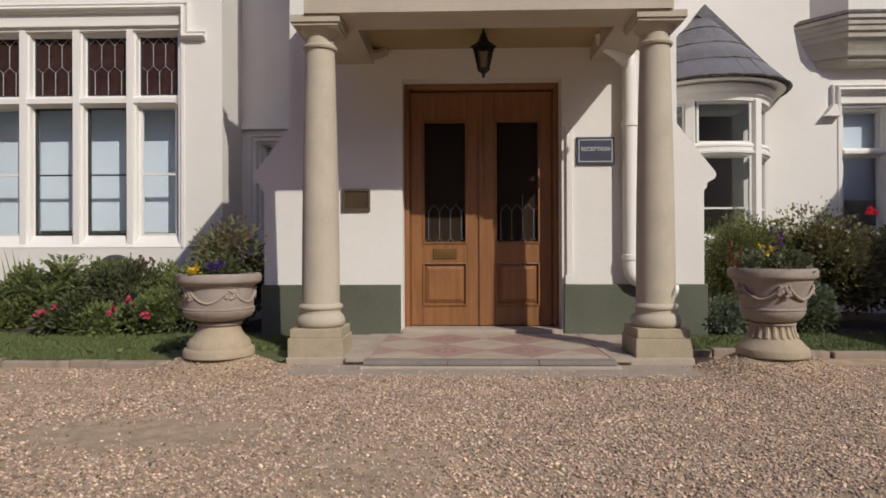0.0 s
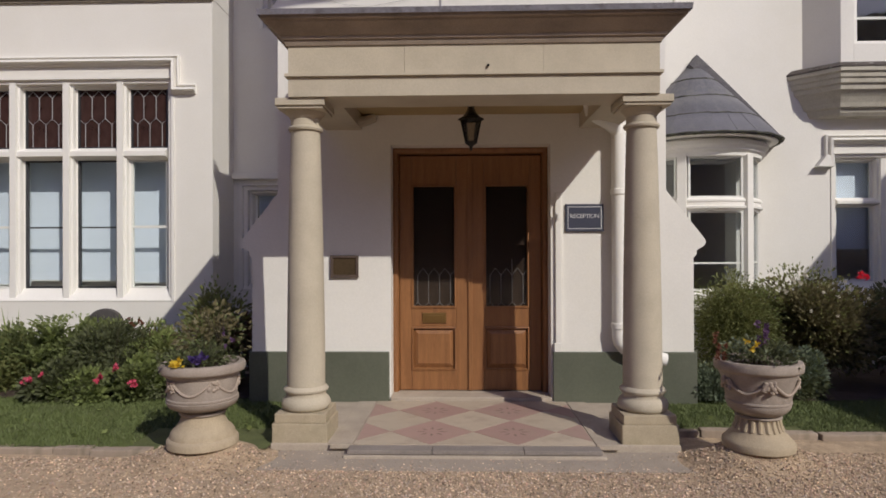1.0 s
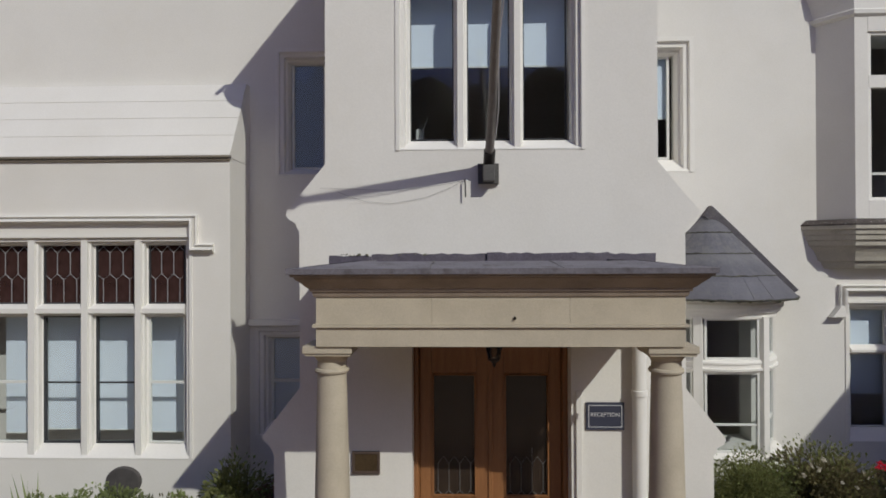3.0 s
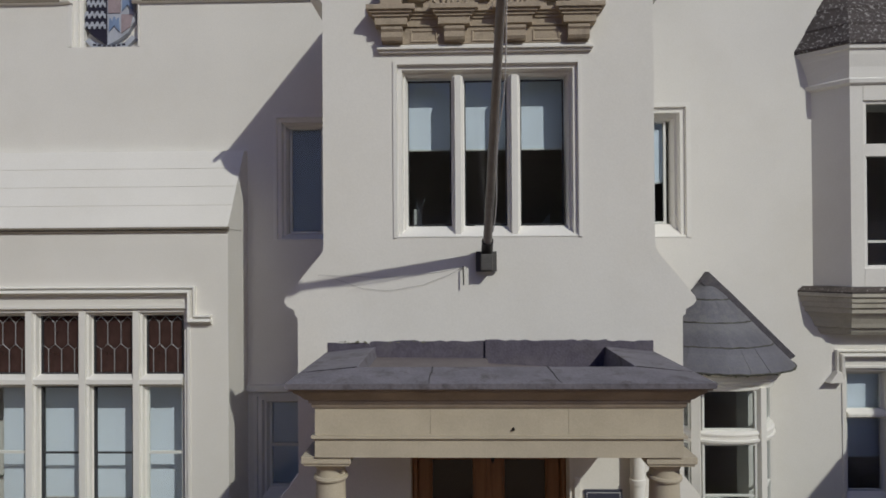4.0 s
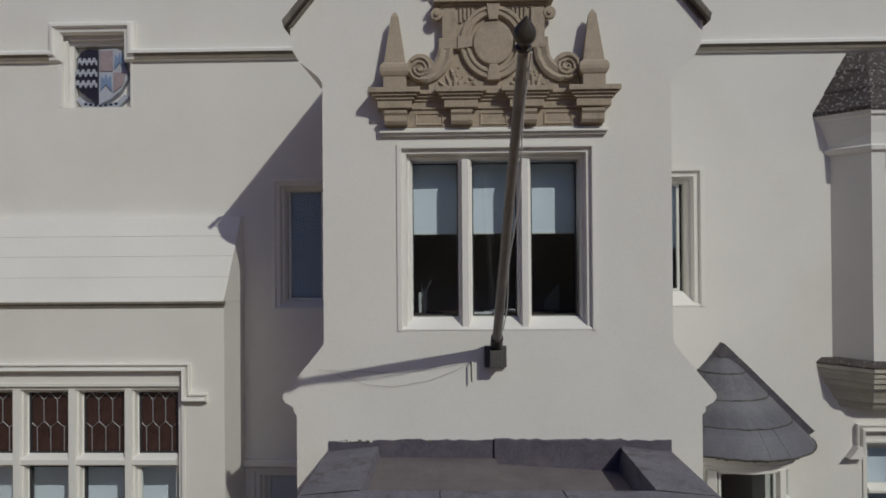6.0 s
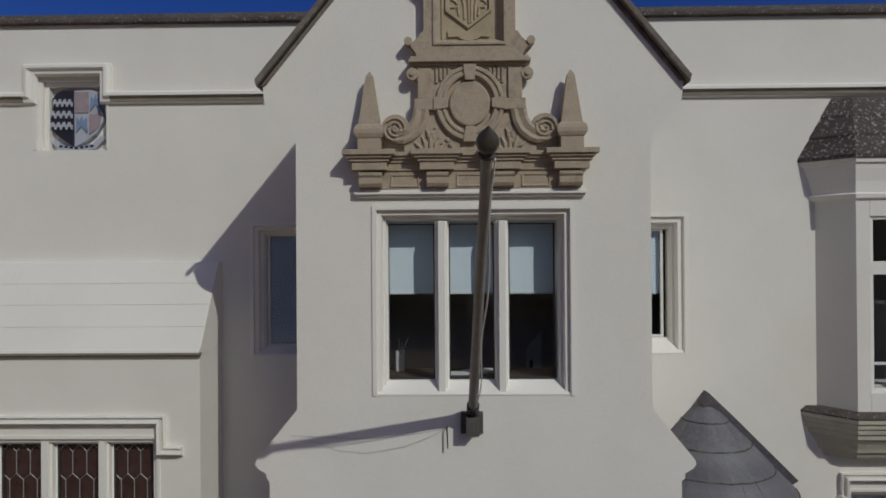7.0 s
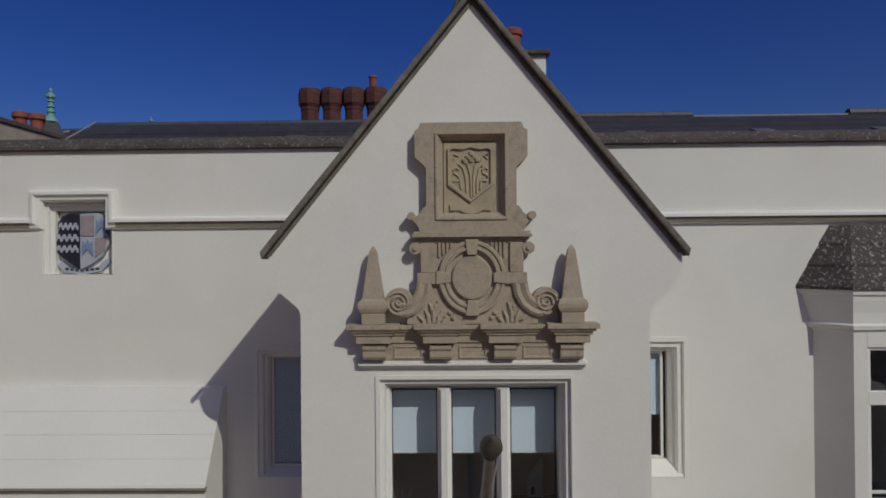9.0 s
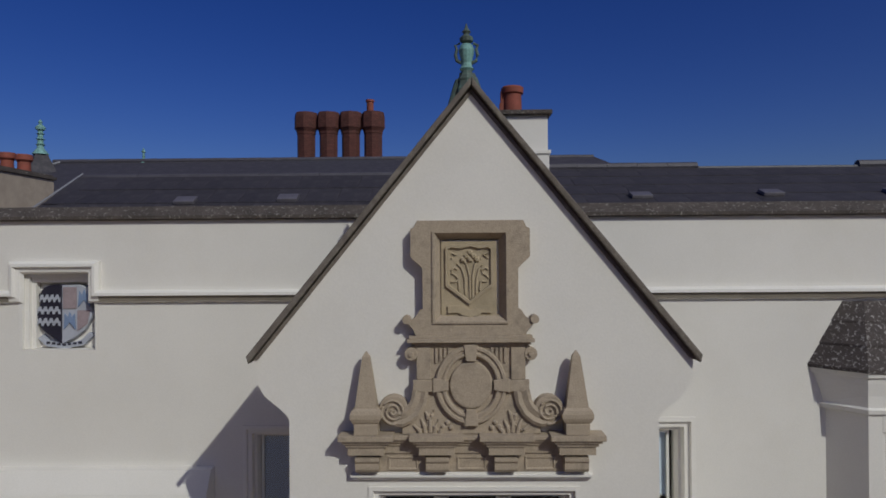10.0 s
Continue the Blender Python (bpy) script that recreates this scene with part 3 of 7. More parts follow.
# right ground-floor window with a hood mould
w2 = [(4.62, 5.08), (5.24, 5.70)]
win = stone_window("window_6", (4.50, 5.90, 0.90, 2.66), w2, (1.05, 2.55), W, "sash window under a square hood mould, pale blind inside", transom=(1.97, 2.09), depth=0.12, jamb=0.11)
for a, b in w2:
    pane(a, b, 1.05, 2.55, W + 0.15, win)
    frame_rect("casement", a, b, 1.05, 2.55, W + 0.125, W + 0.165, 0.02, M_WHITEFRAME, win)
part("hood_mould", sweep(bmesh.new(), [(5.98, 2.50), (5.98, 2.86), (4.42, 2.86), (4.42, 2.50)], [(o, y + W - L) for o, y in hp]), M_TRIM, win)
part("label_stop", prism(bmesh.new(), [(4.29, 2.46), (4.50, 2.46), (4.46, 2.50), (4.44, 2.60), (4.40, 2.60), (4.35, 2.53)], W - 0.10, W + 0.0), M_TRIM, win)

# ---- oriel on the first floor ----
def canted(bm, rows, xa, xb, x_front, y_front):
    """A canted shape against the wall from (offset, z) rows."""
    rings = []
    for o, z, *shift in rows:
        pts = [(xa + (shift[0] if shift else 0.0) - o, W), (x_front[0] - o * 0.55, y_front - o), (x_front[1] + o * 0.55, y_front - o), (xb + o, W)]
        rings.append([bm.verts.new((x, y, z)) for x, y in pts])
    for r, s in zip(rings, rings[1:]):
        for j in range(3):
            bm.faces.new((r[j], r[j + 1], s[j + 1], s[j]))
    bm.faces.new(rings[0][::-1])
    bm.faces.new(rings[-1])
    return bm


oriel = thing("oriel_window", "cream canted oriel window under a lichened tile roof", "window", "", "structure")
M_OLDPAINT = mat("weathered_old_paint", (0.50, 0.465, 0.39), 0.85, var=0.12, scale=4, fine=60, bump=0.2, dirt=(0.24, 0.21, 0.16), dirt_amount=0.65, dirt_scale=4)
part("corbel", canted(bmesh.new(), [(-0.20, 3.06), (-0.17, 3.10), (-0.155, 3.145), (-0.12, 3.16), (-0.105, 3.21), (-0.075, 3.27), (-0.03, 3.33), (-0.005, 3.345), (0.0, 3.40), (0.028, 3.415), (0.032, 3.465), (0.052, 3.48), (0.055, 3.525)], 4.05, 6.55, (4.42, 6.18), 1.57), M_OLDPAINT, oriel, "weathered stained corbel")
part("sill_course", canted(bmesh.new(), [(0.06, 3.526), (0.082, 3.545), (0.082, 3.586)], 4.05, 6.55, (4.42, 6.18), 1.57), M_OLDPAINT, oriel)
part("sill_weathering", canted(bmesh.new(), [(0.085, 3.587), (0.086, 3.605), (0.02, 3.66)], 4.05, 6.55, (4.42, 6.18), 1.57), M_COPING, oriel, "dark lichen-spotted top of the sill course")
part("body_left", vprism(bmesh.new(), [(4.16, W), (4.425, 1.575), (4.58, 1.575), (4.58, 1.75), (4.35, W)], 3.665, 6.08), M_RENDER, oriel)
part("apron", vprism(bmesh.new(), [(4.58, 1.572), (6.18, 1.572), (6.55, W), (4.58, W)], 3.665, 3.88), M_RENDER, oriel)
part("head", vprism(bmesh.new(), [(4.582, 1.572), (6.18, 1.572), (6.55, W), (4.582, W)], 5.90, 6.08), M_RENDER, oriel)
part("cornice", canted(bmesh.new(), [(0.0, 6.081, 0.10), (0.03, 6.105, 0.08), (0.035, 6.15, 0.07), (0.008, 6.17, 0.09), (0.012, 6.30, 0.06), (0.035, 6.44, 0.03), (0.04, 6.50, 0.015), (0.065, 6.51, 0.01), (0.07, 6.56)], 4.05, 6.55, (4.42, 6.18), 1.57), M_TRIM, oriel)
for a, b in ((4.60, 5.20), (5.32, 5.92)):
    lt = part("light", sweep(bmesh.new(), rect(a - 0.02, b + 0.02, 3.87, 5.91), [(0, 1.59), (0.05, 1.60), (0.05, 1.68), (0, 1.68)], True), M_TRIM, oriel)
    part("transom", boxes((a, b, 1.59, 1.68, 5.23, 5.38)), M_TRIM, lt)
    part("sash_bar", boxes((a, b, 1.635, 1.66, 4.19, 4.22)), M_WHITEFRAME, lt)
    pane(a, b, 3.89, 5.90, 1.65, lt)
part("mullion", boxes((5.22, 5.30, 1.58, 1.68, 3.88, 5.9)), M_TRIM, oriel)
part("body_right", vprism(bmesh.new(), [(6.18, 1.575), (6.55, W), (6.25, W), (5.95, 1.75), (5.95, 1.575)], 3.88, 5.9), M_RENDER, oriel)
orf = part("roof", canted(bmesh.new(), [(0.07, 6.562), (0.07, 6.60), (-0.345, 7.32)], 4.05, 6.55, (4.42, 6.18), 1.57), M_LICHENTILE, oriel, "dark stone tile roof spotted with lichen")
for i in range(3):
    o0, z0 = 0.092 - 0.14 * i, 6.562 + 0.253 * i
    part("tile_course", canted(bmesh.new(), [(o0 - 0.012, z0), (o0, z0 + 0.004), (o0 + 0.002, z0 + 0.04), (o0 - 0.131, z0 + 0.262)], 4.05, 6.55, (4.42, 6.18), 1.57), M_LICHENTILE, orf)

# ---- round bay with a cone roof ----
BX, BY = 2.82, W
M_RIDGEDARK = mat("dark_lead_flashing", (0.075, 0.068, 0.080), 0.6, var=0.3, scale=9, fine=50, bump=0.3, dirt=(0.15, 0.14, 0.13), dirt_amount=0.6, dirt_scale=8)
turret = thing("round_bay", "round cream bay window under a slate cone roof", "bay window", "", "structure")
A0, A1 = math.pi, 2 * math.pi
part("base_wall", revolve(bmesh.new(), [(0.76, -0.1), (0.76, 0.86), (0.80, 0.88), (0.80, 0.93), (0.68, 0.97), (0.68, -0.1)], 28, BX, BY, A0, A1), M_RENDER, turret, smooth=True)
part("transom_ring", revolve(bmesh.new(), [(0.66, 1.89), (0.738, 1.89), (0.742, 1.908), (0.765, 1.915), (0.768, 1.94), (0.746, 1.948), (0.746, 1.985), (0.757, 1.992), (0.757, 2.012), (0.738, 2.035), (0.66, 2.035)], 28, BX, BY, A0, A1), M_TRIM, turret)
part("cornice", revolve(bmesh.new(), [(0.66, 2.51), (0.755, 2.51), (0.76, 2.55), (0.795, 2.575), (0.795, 2.60), (0.83, 2.63), (0.83, 2.67), (0.80, 2.70), (0.66, 2.71)], 28, BX, BY, A0, A1), M_TRIM, turret, smooth=True)
for deg, wd in ((-84, 5), (-30, 8), (30, 8), (84, 5)):
    a = radians(270 + deg)
    m = part("mullion", boxes((-wd / 100 * 0.62, wd / 100 * 0.62, -0.045, 0.045, 0.95, 2.53)), M_TRIM, turret)
    m.matrix_basis = Matrix.Translation((BX + 0.735 * math.cos(a), BY + 0.735 * math.sin(a), 0)) @ Matrix.Rotation(a + math.pi / 2, 4, "Z")
for d0, d1 in ((-80, -35), (-25.5, 25.5), (35, 80)):
    p, q = [Vector((BX + 0.72 * math.cos(radians(270 + d)), BY + 0.72 * math.sin(radians(270 + d)), 0)) for d in (d0, d1)]
    ln, ang = (q - p).length, math.atan2(q.y - p.y, q.x - p.x)
    for z0, z1 in ((0.97, 1.89), (2.035, 2.51)):
        sash = frame_rect("sash", 0, ln, z0, z1, -0.02, 0.02, 0.024, M_WHITEFRAME, turret)
        sash.matrix_basis = Matrix.Translation(p) @ Matrix.Rotation(ang, 4, "Z")
        g = pane(0.03, ln - 0.03, z0 + 0.03, z1 - 0.03, 0, sash)
        if z0 < 1:
            part("sash_bar", boxes((0.03, ln - 0.03, -0.015, 0.015, 1.28, 1.30)), M_WHITEFRAME, sash)
# slate cone: boarding under four courses of single slates
part("roof_boarding", revolve(bmesh.new(), [(0.60, 2.735), (0.945, 2.735), (0.02, 3.725)], 30, BX, BY, A0, A1), M_SLATEJ, turret)
NC = 4
M_LAPSHADE = mat("slate_lap_shade", (0.062, 0.060, 0.050), 0.95, var=0.5, scale=12, bump=0.6, dirt=(0.20, 0.20, 0.15), dirt_amount=0.6, dirt_scale=9)
rnd = random.Random(17)
for i in range(NC):
    t0, t1 = i / NC, min(1.0, (i + 1.12) / NC)
    r0, r1 = 0.955 * (1 - t0) + 0.022, 0.955 * (1 - t1) + 0.006
    z0, z1 = 2.725 + 1.03 * t0, 2.737 + 1.03 * t1
    count = max(5, int(math.pi * r0 / 0.23))
    da = math.pi / count
    bm = bmesh.new()
    arcs = []
    for lift in (0.0, 1.0):
        arcs.append([[bm.verts.new((-(r + 0.015 * lift) * math.sin(q), (r + 0.015 * lift) * math.cos(q), z + 0.017 * lift)) for q in [da * (k / 4 - 0.5) for k in range(5)]] for r, z in ((r0, z0), (r1, z1))])
    (lb, lt_), (ub, ut) = arcs
    for k in range(4):
        bm.faces.new((lb[k], lt_[k], lt_[k + 1], lb[k + 1]))
        bm.faces.new((ub[k], ub[k + 1], ut[k + 1], ut[k]))
        bm.faces.new((lb[k], lb[k + 1], ub[k + 1], ub[k]))
    bm.faces.new((lb[0], ub[0], ut[0], lt_[0]))
    bm.faces.new((lb[4], lt_[4], ut[4], ub[4]))
    # dark tube along each course stands in for the shadow gap under the laps
    wave = [(BX + (r0 + 0.012) * math.cos(q), BY + (r0 + 0.012) * math.sin(q), z0 + 0.012 + rnd.uniform(-0.006, 0.006)) for q in [math.pi + math.pi * k / 40 for k in range(41)]]
    part("lap_shade", tube(bmesh.new(), wave, 0.011, 5), M_LAPSHADE, turret, "dark line painting the shadow gap along the lap of the slates")
    slate_piece = to_mesh("slate", bm, M_SLATE)
    for j in range(count):
        ob = new("slate", slate_piece)
        ob.parent = turret
        a = math.pi + da * (j + 0.5)
        ob.matrix_basis = Matrix.Translation((BX, BY, rnd.uniform(-0.008, 0.006) if i == 0 else rnd.uniform(-0.003, 0.003))) @ Matrix.Rotation(a - math.pi / 2, 4, "Z")
def moss_clumps(points, low, high, parent, label):
    bm = bmesh.new()
    for p in points:
        s_ = rnd.uniform(low, high)
        bmesh.ops.create_icosphere(bm, subdivisions=1, radius=s_, matrix=Matrix.Translation(p) @ Matrix.Diagonal((rnd.uniform(0.8, 1.7), rnd.uniform(0.7, 1.2), rnd.uniform(0.5, 0.8), 1)))
    return tagged(part("moss", bm, M_PALEMOSS, parent), label, "", "", "stuff")


M_PALEMOSS = mat("pale_moss", (0.17, 0.165, 0.105), 0.95, var=0.5, scale=30, bump=0.6, dirt=(0.36, 0.34, 0.27), dirt_amount=0.7, dirt_scale=24, island=0.7)
eave = [math.pi * (1 + rnd.random()) for _ in range(120)]
moss_clumps([(BX + rnd.uniform(0.945, 0.985) * math.cos(q), BY + rnd.uniform(0.945, 0.985) * math.sin(q), 2.722 + rnd.uniform(-0.006, 0.022)) for q in eave], 0.007, 0.017, turret, "pale ragged moss along the eaves")
part("eaves_soffit", revolve(bmesh.new(), [(0.60, 2.715), (0.93, 2.71), (0.935, 2.722), (0.60, 2.733)], 30, BX, BY, A0, A1), M_TRIM, turret)
bm = bmesh.new()
prism(bm, [(BX + 0.0, 3.845), (BX + 0.30, 3.555), (BX + 0.62, 3.232), (BX + 1.05, 2.80), (BX + 0.95, 2.74), (BX + 0.53, 3.12), (BX + 0.26, 3.40), (BX - 0.09, 3.72)], W - 0.125, W + 0.0)
part("flashing", bm, M_RIDGEDARK, turret, "dark lead flashing against the wall")
part("apex_cap", revolve(bmesh.new(), [(0.10, 3.65), (0.065, 3.72), (0.035, 3.775), (0.004, 3.825)], 16, BX, BY), M_LEAD, turret)

solid("recess_hood", boxes((-2.985, -2.10, 1.84, 1.919, 2.36, 2.44), bevel=0.006), M_TRIM, "plain cream hood band above the narrow low window", "moulding")

# ---- porch ----
CX, CY = 1.285, -1.165
solid("porch_step", boxes((-1.50, 1.50, -1.385, G, -0.08, 0.026), (-0.93, 0.93, -1.56, -1.387, -0.08, -0.004), bevel=0.012), M_FLAG, "worn pale stone porch step flush with the gravel", "step")
solid("drive_strip", boxes((-1.48, 1.50, -1.79, -1.389, -0.08, -0.024)), mat("dusty_strip", (0.35, 0.295, 0.24), 0.95, var=0.15, scale=6, bump=0.4, dirt=(0.34, 0.26, 0.19), dirt_amount=0.7, dirt_scale=3), "dusty grey stone strip flush with the gravel", "paving")
solid("threshold", boxes((-0.755, 0.755, -0.115, 0.24, -0.01, 0.072), bevel=0.012), M_FLAG, "worn pale stone door threshold", "step")
for s in (1, -1):
    solid("green_plinth", boxes((min(s * 0.765, s * 2.09), max(s * 0.765, s * 2.09), G - 0.035, G - 0.001, -0.05, 0.495), bevel=0.008), M_GREEN, "dark green painted plinth band along the wall foot", "plinth")
    solid("green_plinth_side", boxes((min(s * 2.071, s * 2.10), max(s * 2.071, s * 2.10), G - 0.0, W, -0.05, 0.495)), M_GREEN, "dark green painted plinth band on the return", "plinth")


def column():
    c = thing("porch_column", "pale sandstone porch column on a square plinth", "column", "porch columns")
    part("plinth", boxes((-0.206, 0.206, -0.206, 0.206, 0.0, 0.165), bevel=0.008), M_PLINTHSTONE, c, "yellowish mossy stone block")
    part("upper_plinth", boxes((-0.192, 0.192, -0.192, 0.192, 0.165, 0.235), bevel=0.008), M_PLINTHSTONE, c)
    part("base", revolve(bmesh.new(), [(0.16, 0.235), (0.176, 0.245), (0.186, 0.265), (0.186, 0.290), (0.174, 0.316), (0.158, 0.33), (0.150, 0.345), (0.153, 0.365),
                                        (0.167, 0.375), (0.170, 0.388), (0.164, 0.40), (0.145, 0.415)], 40), M_SAND, c, smooth=True)
    sh = [(0.145 - 0.034 * (t ** 1.7), 0.415 + (2.36 - 0.415) * t) for t in [i / 12 for i in range(13)]]
    part("shaft", revolve(bmesh.new(), sh, 40), M_SAND, c, smooth=True)
    part("capital", revolve(bmesh.new(), [(0.111, 2.36), (0.128, 2.363), (0.134, 2.378), (0.128, 2.392), (0.113, 2.397), (0.111, 2.45), (0.118, 2.456), (0.120, 2.466), (0.132, 2.478),
                                          (0.146, 2.495), (0.150, 2.505)], 40), M_SAND, c, smooth=True)
    part("abacus", boxes((-0.172, 0.172, -0.172, 0.172, 2.506, 2.528), (-0.186, 0.186, -0.186, 0.186, 2.528, 2.583), bevel=0.005), M_SAND, c)
    return c


col = column()
col.matrix_basis = pose(-CX, CY, 0)
copy_thing(col, pose(CX, CY, 0, 0, 0, 90))

porch = thing("porch_canopy", "pale sandstone porch entablature with a deep moulded cornice", "porch")
part("architrave", boxes((-1.362, 1.362, -1.37, -1.00, 2.584, 2.728), (-1.362, -1.02, -0.998, G - 0.002, 2.584, 2.728), (1.02, 1.362, -0.998, G - 0.002, 2.584, 2.728)), M_SAND, porch)
part("fillet", boxes((-1.385, 1.385, -1.393, -1.0, 2.729, 2.75), (-1.385, -1.02, -1.0, G - 0.002, 2.729, 2.75), (1.02, 1.385, -1.0, G - 0.002, 2.729, 2.75)), M_SAND, porch)
for i, (a, b) in enumerate(((-1.362, -0.50), (-0.498, 0.52), (0.522, 1.362))):
    part("frieze_block", boxes((a, b, -1.37, -1.0, 2.751, 2.955)), M_SAND, porch)
for s in (1, -1):
    part("frieze_return", boxes((min(s * 1.02, s * 1.362), max(s * 1.02, s * 1.362), -0.998, G - 0.002, 2.751, 2.955)), M_SAND, porch)
part("ceiling_panel", boxes((-1.02, 1.02, -1.0, G - 0.002, 2.72, 2.76)), mat("porch_ceiling_paint", (0.40, 0.30, 0.15), 0.85, var=0.08, scale=3, bump=0.1), porch, "tan painted porch ceiling")
part("bolt", tube(bmesh.new(), [(0.115, -1.372, 2.80), (0.115, -1.39, 2.795)], 0.010, 8), M_IRON, porch)
cor = [(0.0, 2.956), (0.012, 2.956), (0.022, 2.978), (0.022, 2.993), (0.04, 2.998), (0.04, 3.018), (0.058, 3.028), (0.092, 3.063), (0.128, 3.092), (0.132, 3.106), (0.156, 3.110), (0.16, 3.145), (0.145, 3.155)]
bm = bmesh.new()
rings = [[bm.verts.new(p) for p in ((-1.362 - o, G - 0.002, z), (-1.362 - o, -1.37 - o, z), (1.362 + o, -1.37 - o, z), (1.362 + o, G - 0.002, z))] for o, z in cor]
for r, q in zip(rings, rings[1:]):
    for j in range(3):
        bm.faces.new((r[j], r[j + 1], q[j + 1], q[j]))
part("cornice", bm, mat("cornice_stone", (0.33, 0.265, 0.205), 0.9, var=0.16, scale=5, fine=100, bump=0.25, dirt=(0.15, 0.12, 0.10), dirt_amount=0.6, dirt_scale=3), porch, "weathered brown stone cornice")
# lead-covered roof: sloping borders round a shallow well
bm = bmesh.new()
eave = [(-1.536, G, 3.128), (-1.536, -1.546, 3.128), (1.536, -1.546, 3.128), (1.536, G, 3.128)]
lip = [(x * 1.002, y if y == G else y - 0.006, z + 0.040) for x, y, z in eave]
crest = [(-1.08, G, 3.215), (-1.08, -1.15, 3.215), (1.08, -1.15, 3.215), (1.08, G, 3.215)]
well = [(-1.06, G, 3.10), (-1.06, -1.12, 3.10), (1.06, -1.12, 2.99), (1.06, G, 2.99)]
rr = [[bm.verts.new(p) for p in ring] for ring in (eave, lip, crest, well)]
for r, q in zip(rr, rr[1:]):
    for j in range(3):
        bm.faces.new((r[j], r[j + 1], q[j + 1], q[j]))
M_SLAB = mat("roof_slab_stone", (0.168, 0.158, 0.180), 0.65, var=0.22, scale=5, fine=50, bump=0.3, dirt=(0.075, 0.064, 0.064), dirt_amount=0.75, dirt_scale=7, dirt_range=(0.53, 0.66))
part("border_slab", bm, M_SLAB, porch, "dull blue-grey stone roof border with dark stains")
bm = bmesh.new()
for x0, x1, z0, z1 in ((-1.062, -0.02, 3.118, 3.108), (-0.02, 1.062, 3.065, 3.0)):
    f_ = [bm.verts.new(p) for p in ((x0, G - 0.002, z0), (x0, -1.122, z0), (x1, -1.122, z1), (x1, G - 0.002, z1))]
    bm.faces.new(f_)
    bm.faces.new([bm.verts.new(p) for p in ((-0.02, -1.122, 3.06), (-0.02, G - 0.002, 3.06), (-0.02, G - 0.002, 3.109), (-0.02, -1.122, 3.109))]) if x0 < -1 else None
part("roof_well", bm, mat("well_sheet", (0.165, 0.142, 0.138), 0.7, var=0.16, scale=5, fine=50, bump=0.2, dirt=(0.105, 0.082, 0.082), dirt_amount=0.7, dirt_scale=2.4), porch, "brownish sunken roof sheet falling to a corner")
# ragged upstand flashing in two lengths, with low end pieces
M_FLASH = mat("dark_flashing", (0.105, 0.092, 0.118), 0.6, metal=0.1, var=0.25, scale=9, fine=50, bump=0.3, dirt=(0.17, 0.15, 0.16), dirt_amount=0.6, dirt_scale=6)
rnd = random.Random(21)
for x0, x1, zb0, zb1, zt, yy in ((-1.53, -1.13, 3.16, 3.16, 3.252, 0.012), (-1.125, -0.04, 3.10, 3.10, 3.272, 0.02), (-0.035, 1.10, 3.045, 2.985, 3.276, 0.045), (1.105, 1.54, 3.16, 3.16, 3.266, 0.016)):
    n_ = max(4, int((x1 - x0) / 0.06))
    top_ = [(x1 + (x0 - x1) * k / n_, zt + rnd.uniform(-0.010, 0.008)) for k in range(n_ + 1)]
    part("flashing", prism(bmesh.new(), [(x0, zb0), (x1, zb1)] + top_, G - yy, G - 0.003), M_FLASH, porch, "dark ragged flashing against the wall")
moss_clumps([(rnd.choice((rnd.uniform(-1.50, -1.15), rnd.gauss(-0.75, 0.14), rnd.uniform(0.75, 1.1))), G - 0.018, 3.268 + rnd.uniform(-0.015, 0.002)) for _ in range(34)], 0.006, 0.013, porch, "pale moss tufts on the flashing")
for p, q in (((-0.50, -1.53, 3.167), (-0.49, -1.15, 3.216)), ((0.45, -1.53, 3.167), (0.40, -1.15, 3.216)), ((-1.52, -1.13, 3.168), (-1.08, -1.15, 3.216)), ((1.52, -1.13, 3.168), (1.08, -1.15, 3.216))):
    p, q = Vector(p), Vector(q)
    run = [p.lerp(q, k / 7) + Vector((rnd.uniform(-0.010, 0.010) if 0 < k < 7 else 0.0, 0, 0.001)) for k in range(8)]
    part("slab_joint", tube(bmesh.new(), run, 0.0042, 5), M_IRON, porch)
for s in (-1,):
    bm = bmesh.new()
    pts = [(s * 0.90, G - 0.02, 2.70), (s * 0.98, G - 0.06, 2.66), (s * 1.05, G - 0.16, 2.62), (s * 1.12, G - 0.30, 2.64), (s * 1.16, G - 0.42, 2.70)]
    tube(bm, pts, 0.045, 8, 0.06)
    part("bracket", bm, M_SAND, porch, smooth=True)

# rainwater pipe
pipe = thing("downpipe", "cream painted rainwater downpipe on the porch wall", "pipe")
px, py = 1.36, G - 0.085
part("pipe", tube(bmesh.new(), [(px, py, 2.60), (px, py, 0.66), (px + 0.01, py, 0.60), (px + 0.05, py, 0.545), (px + 0.12, py, 0.51), (px + 0.42, py, 0.43)], 0.064, 18), M_TRIM, pipe, smooth=True)
part("elbow", tube(bmesh.new(), [(px, py, 2.42), (px, py, 2.50), (px - 0.04, py - 0.03, 2.56), (px - 0.12, py - 0.10, 2.60), (px - 0.24, py - 0.22, 2.625), (px - 0.30, py - 0.27, 2.66), (px - 0.31, py - 0.28, 2.72)], 0.064, 16), M_TRIM, pipe, smooth=True)
for z in (1.95, 0.72):
    part("collar", revolve(bmesh.new(), [(0.064, z), (0.074, z + 0.004), (0.074, z + 0.05), (0.064, z + 0.054)], 20, px, py), M_TRIM, pipe, smooth=True)
# pilaster strip by the door
solid("pilaster_strip", boxes((0.79, 0.845, G - 0.03, G - 0.001, 0.50, 1.98), (0.775, 0.845, G - 0.036, G - 0.001, 0.497, 0.58), bevel=0.005), M_RENDER, "narrow cream render strip beside the door", "trim")

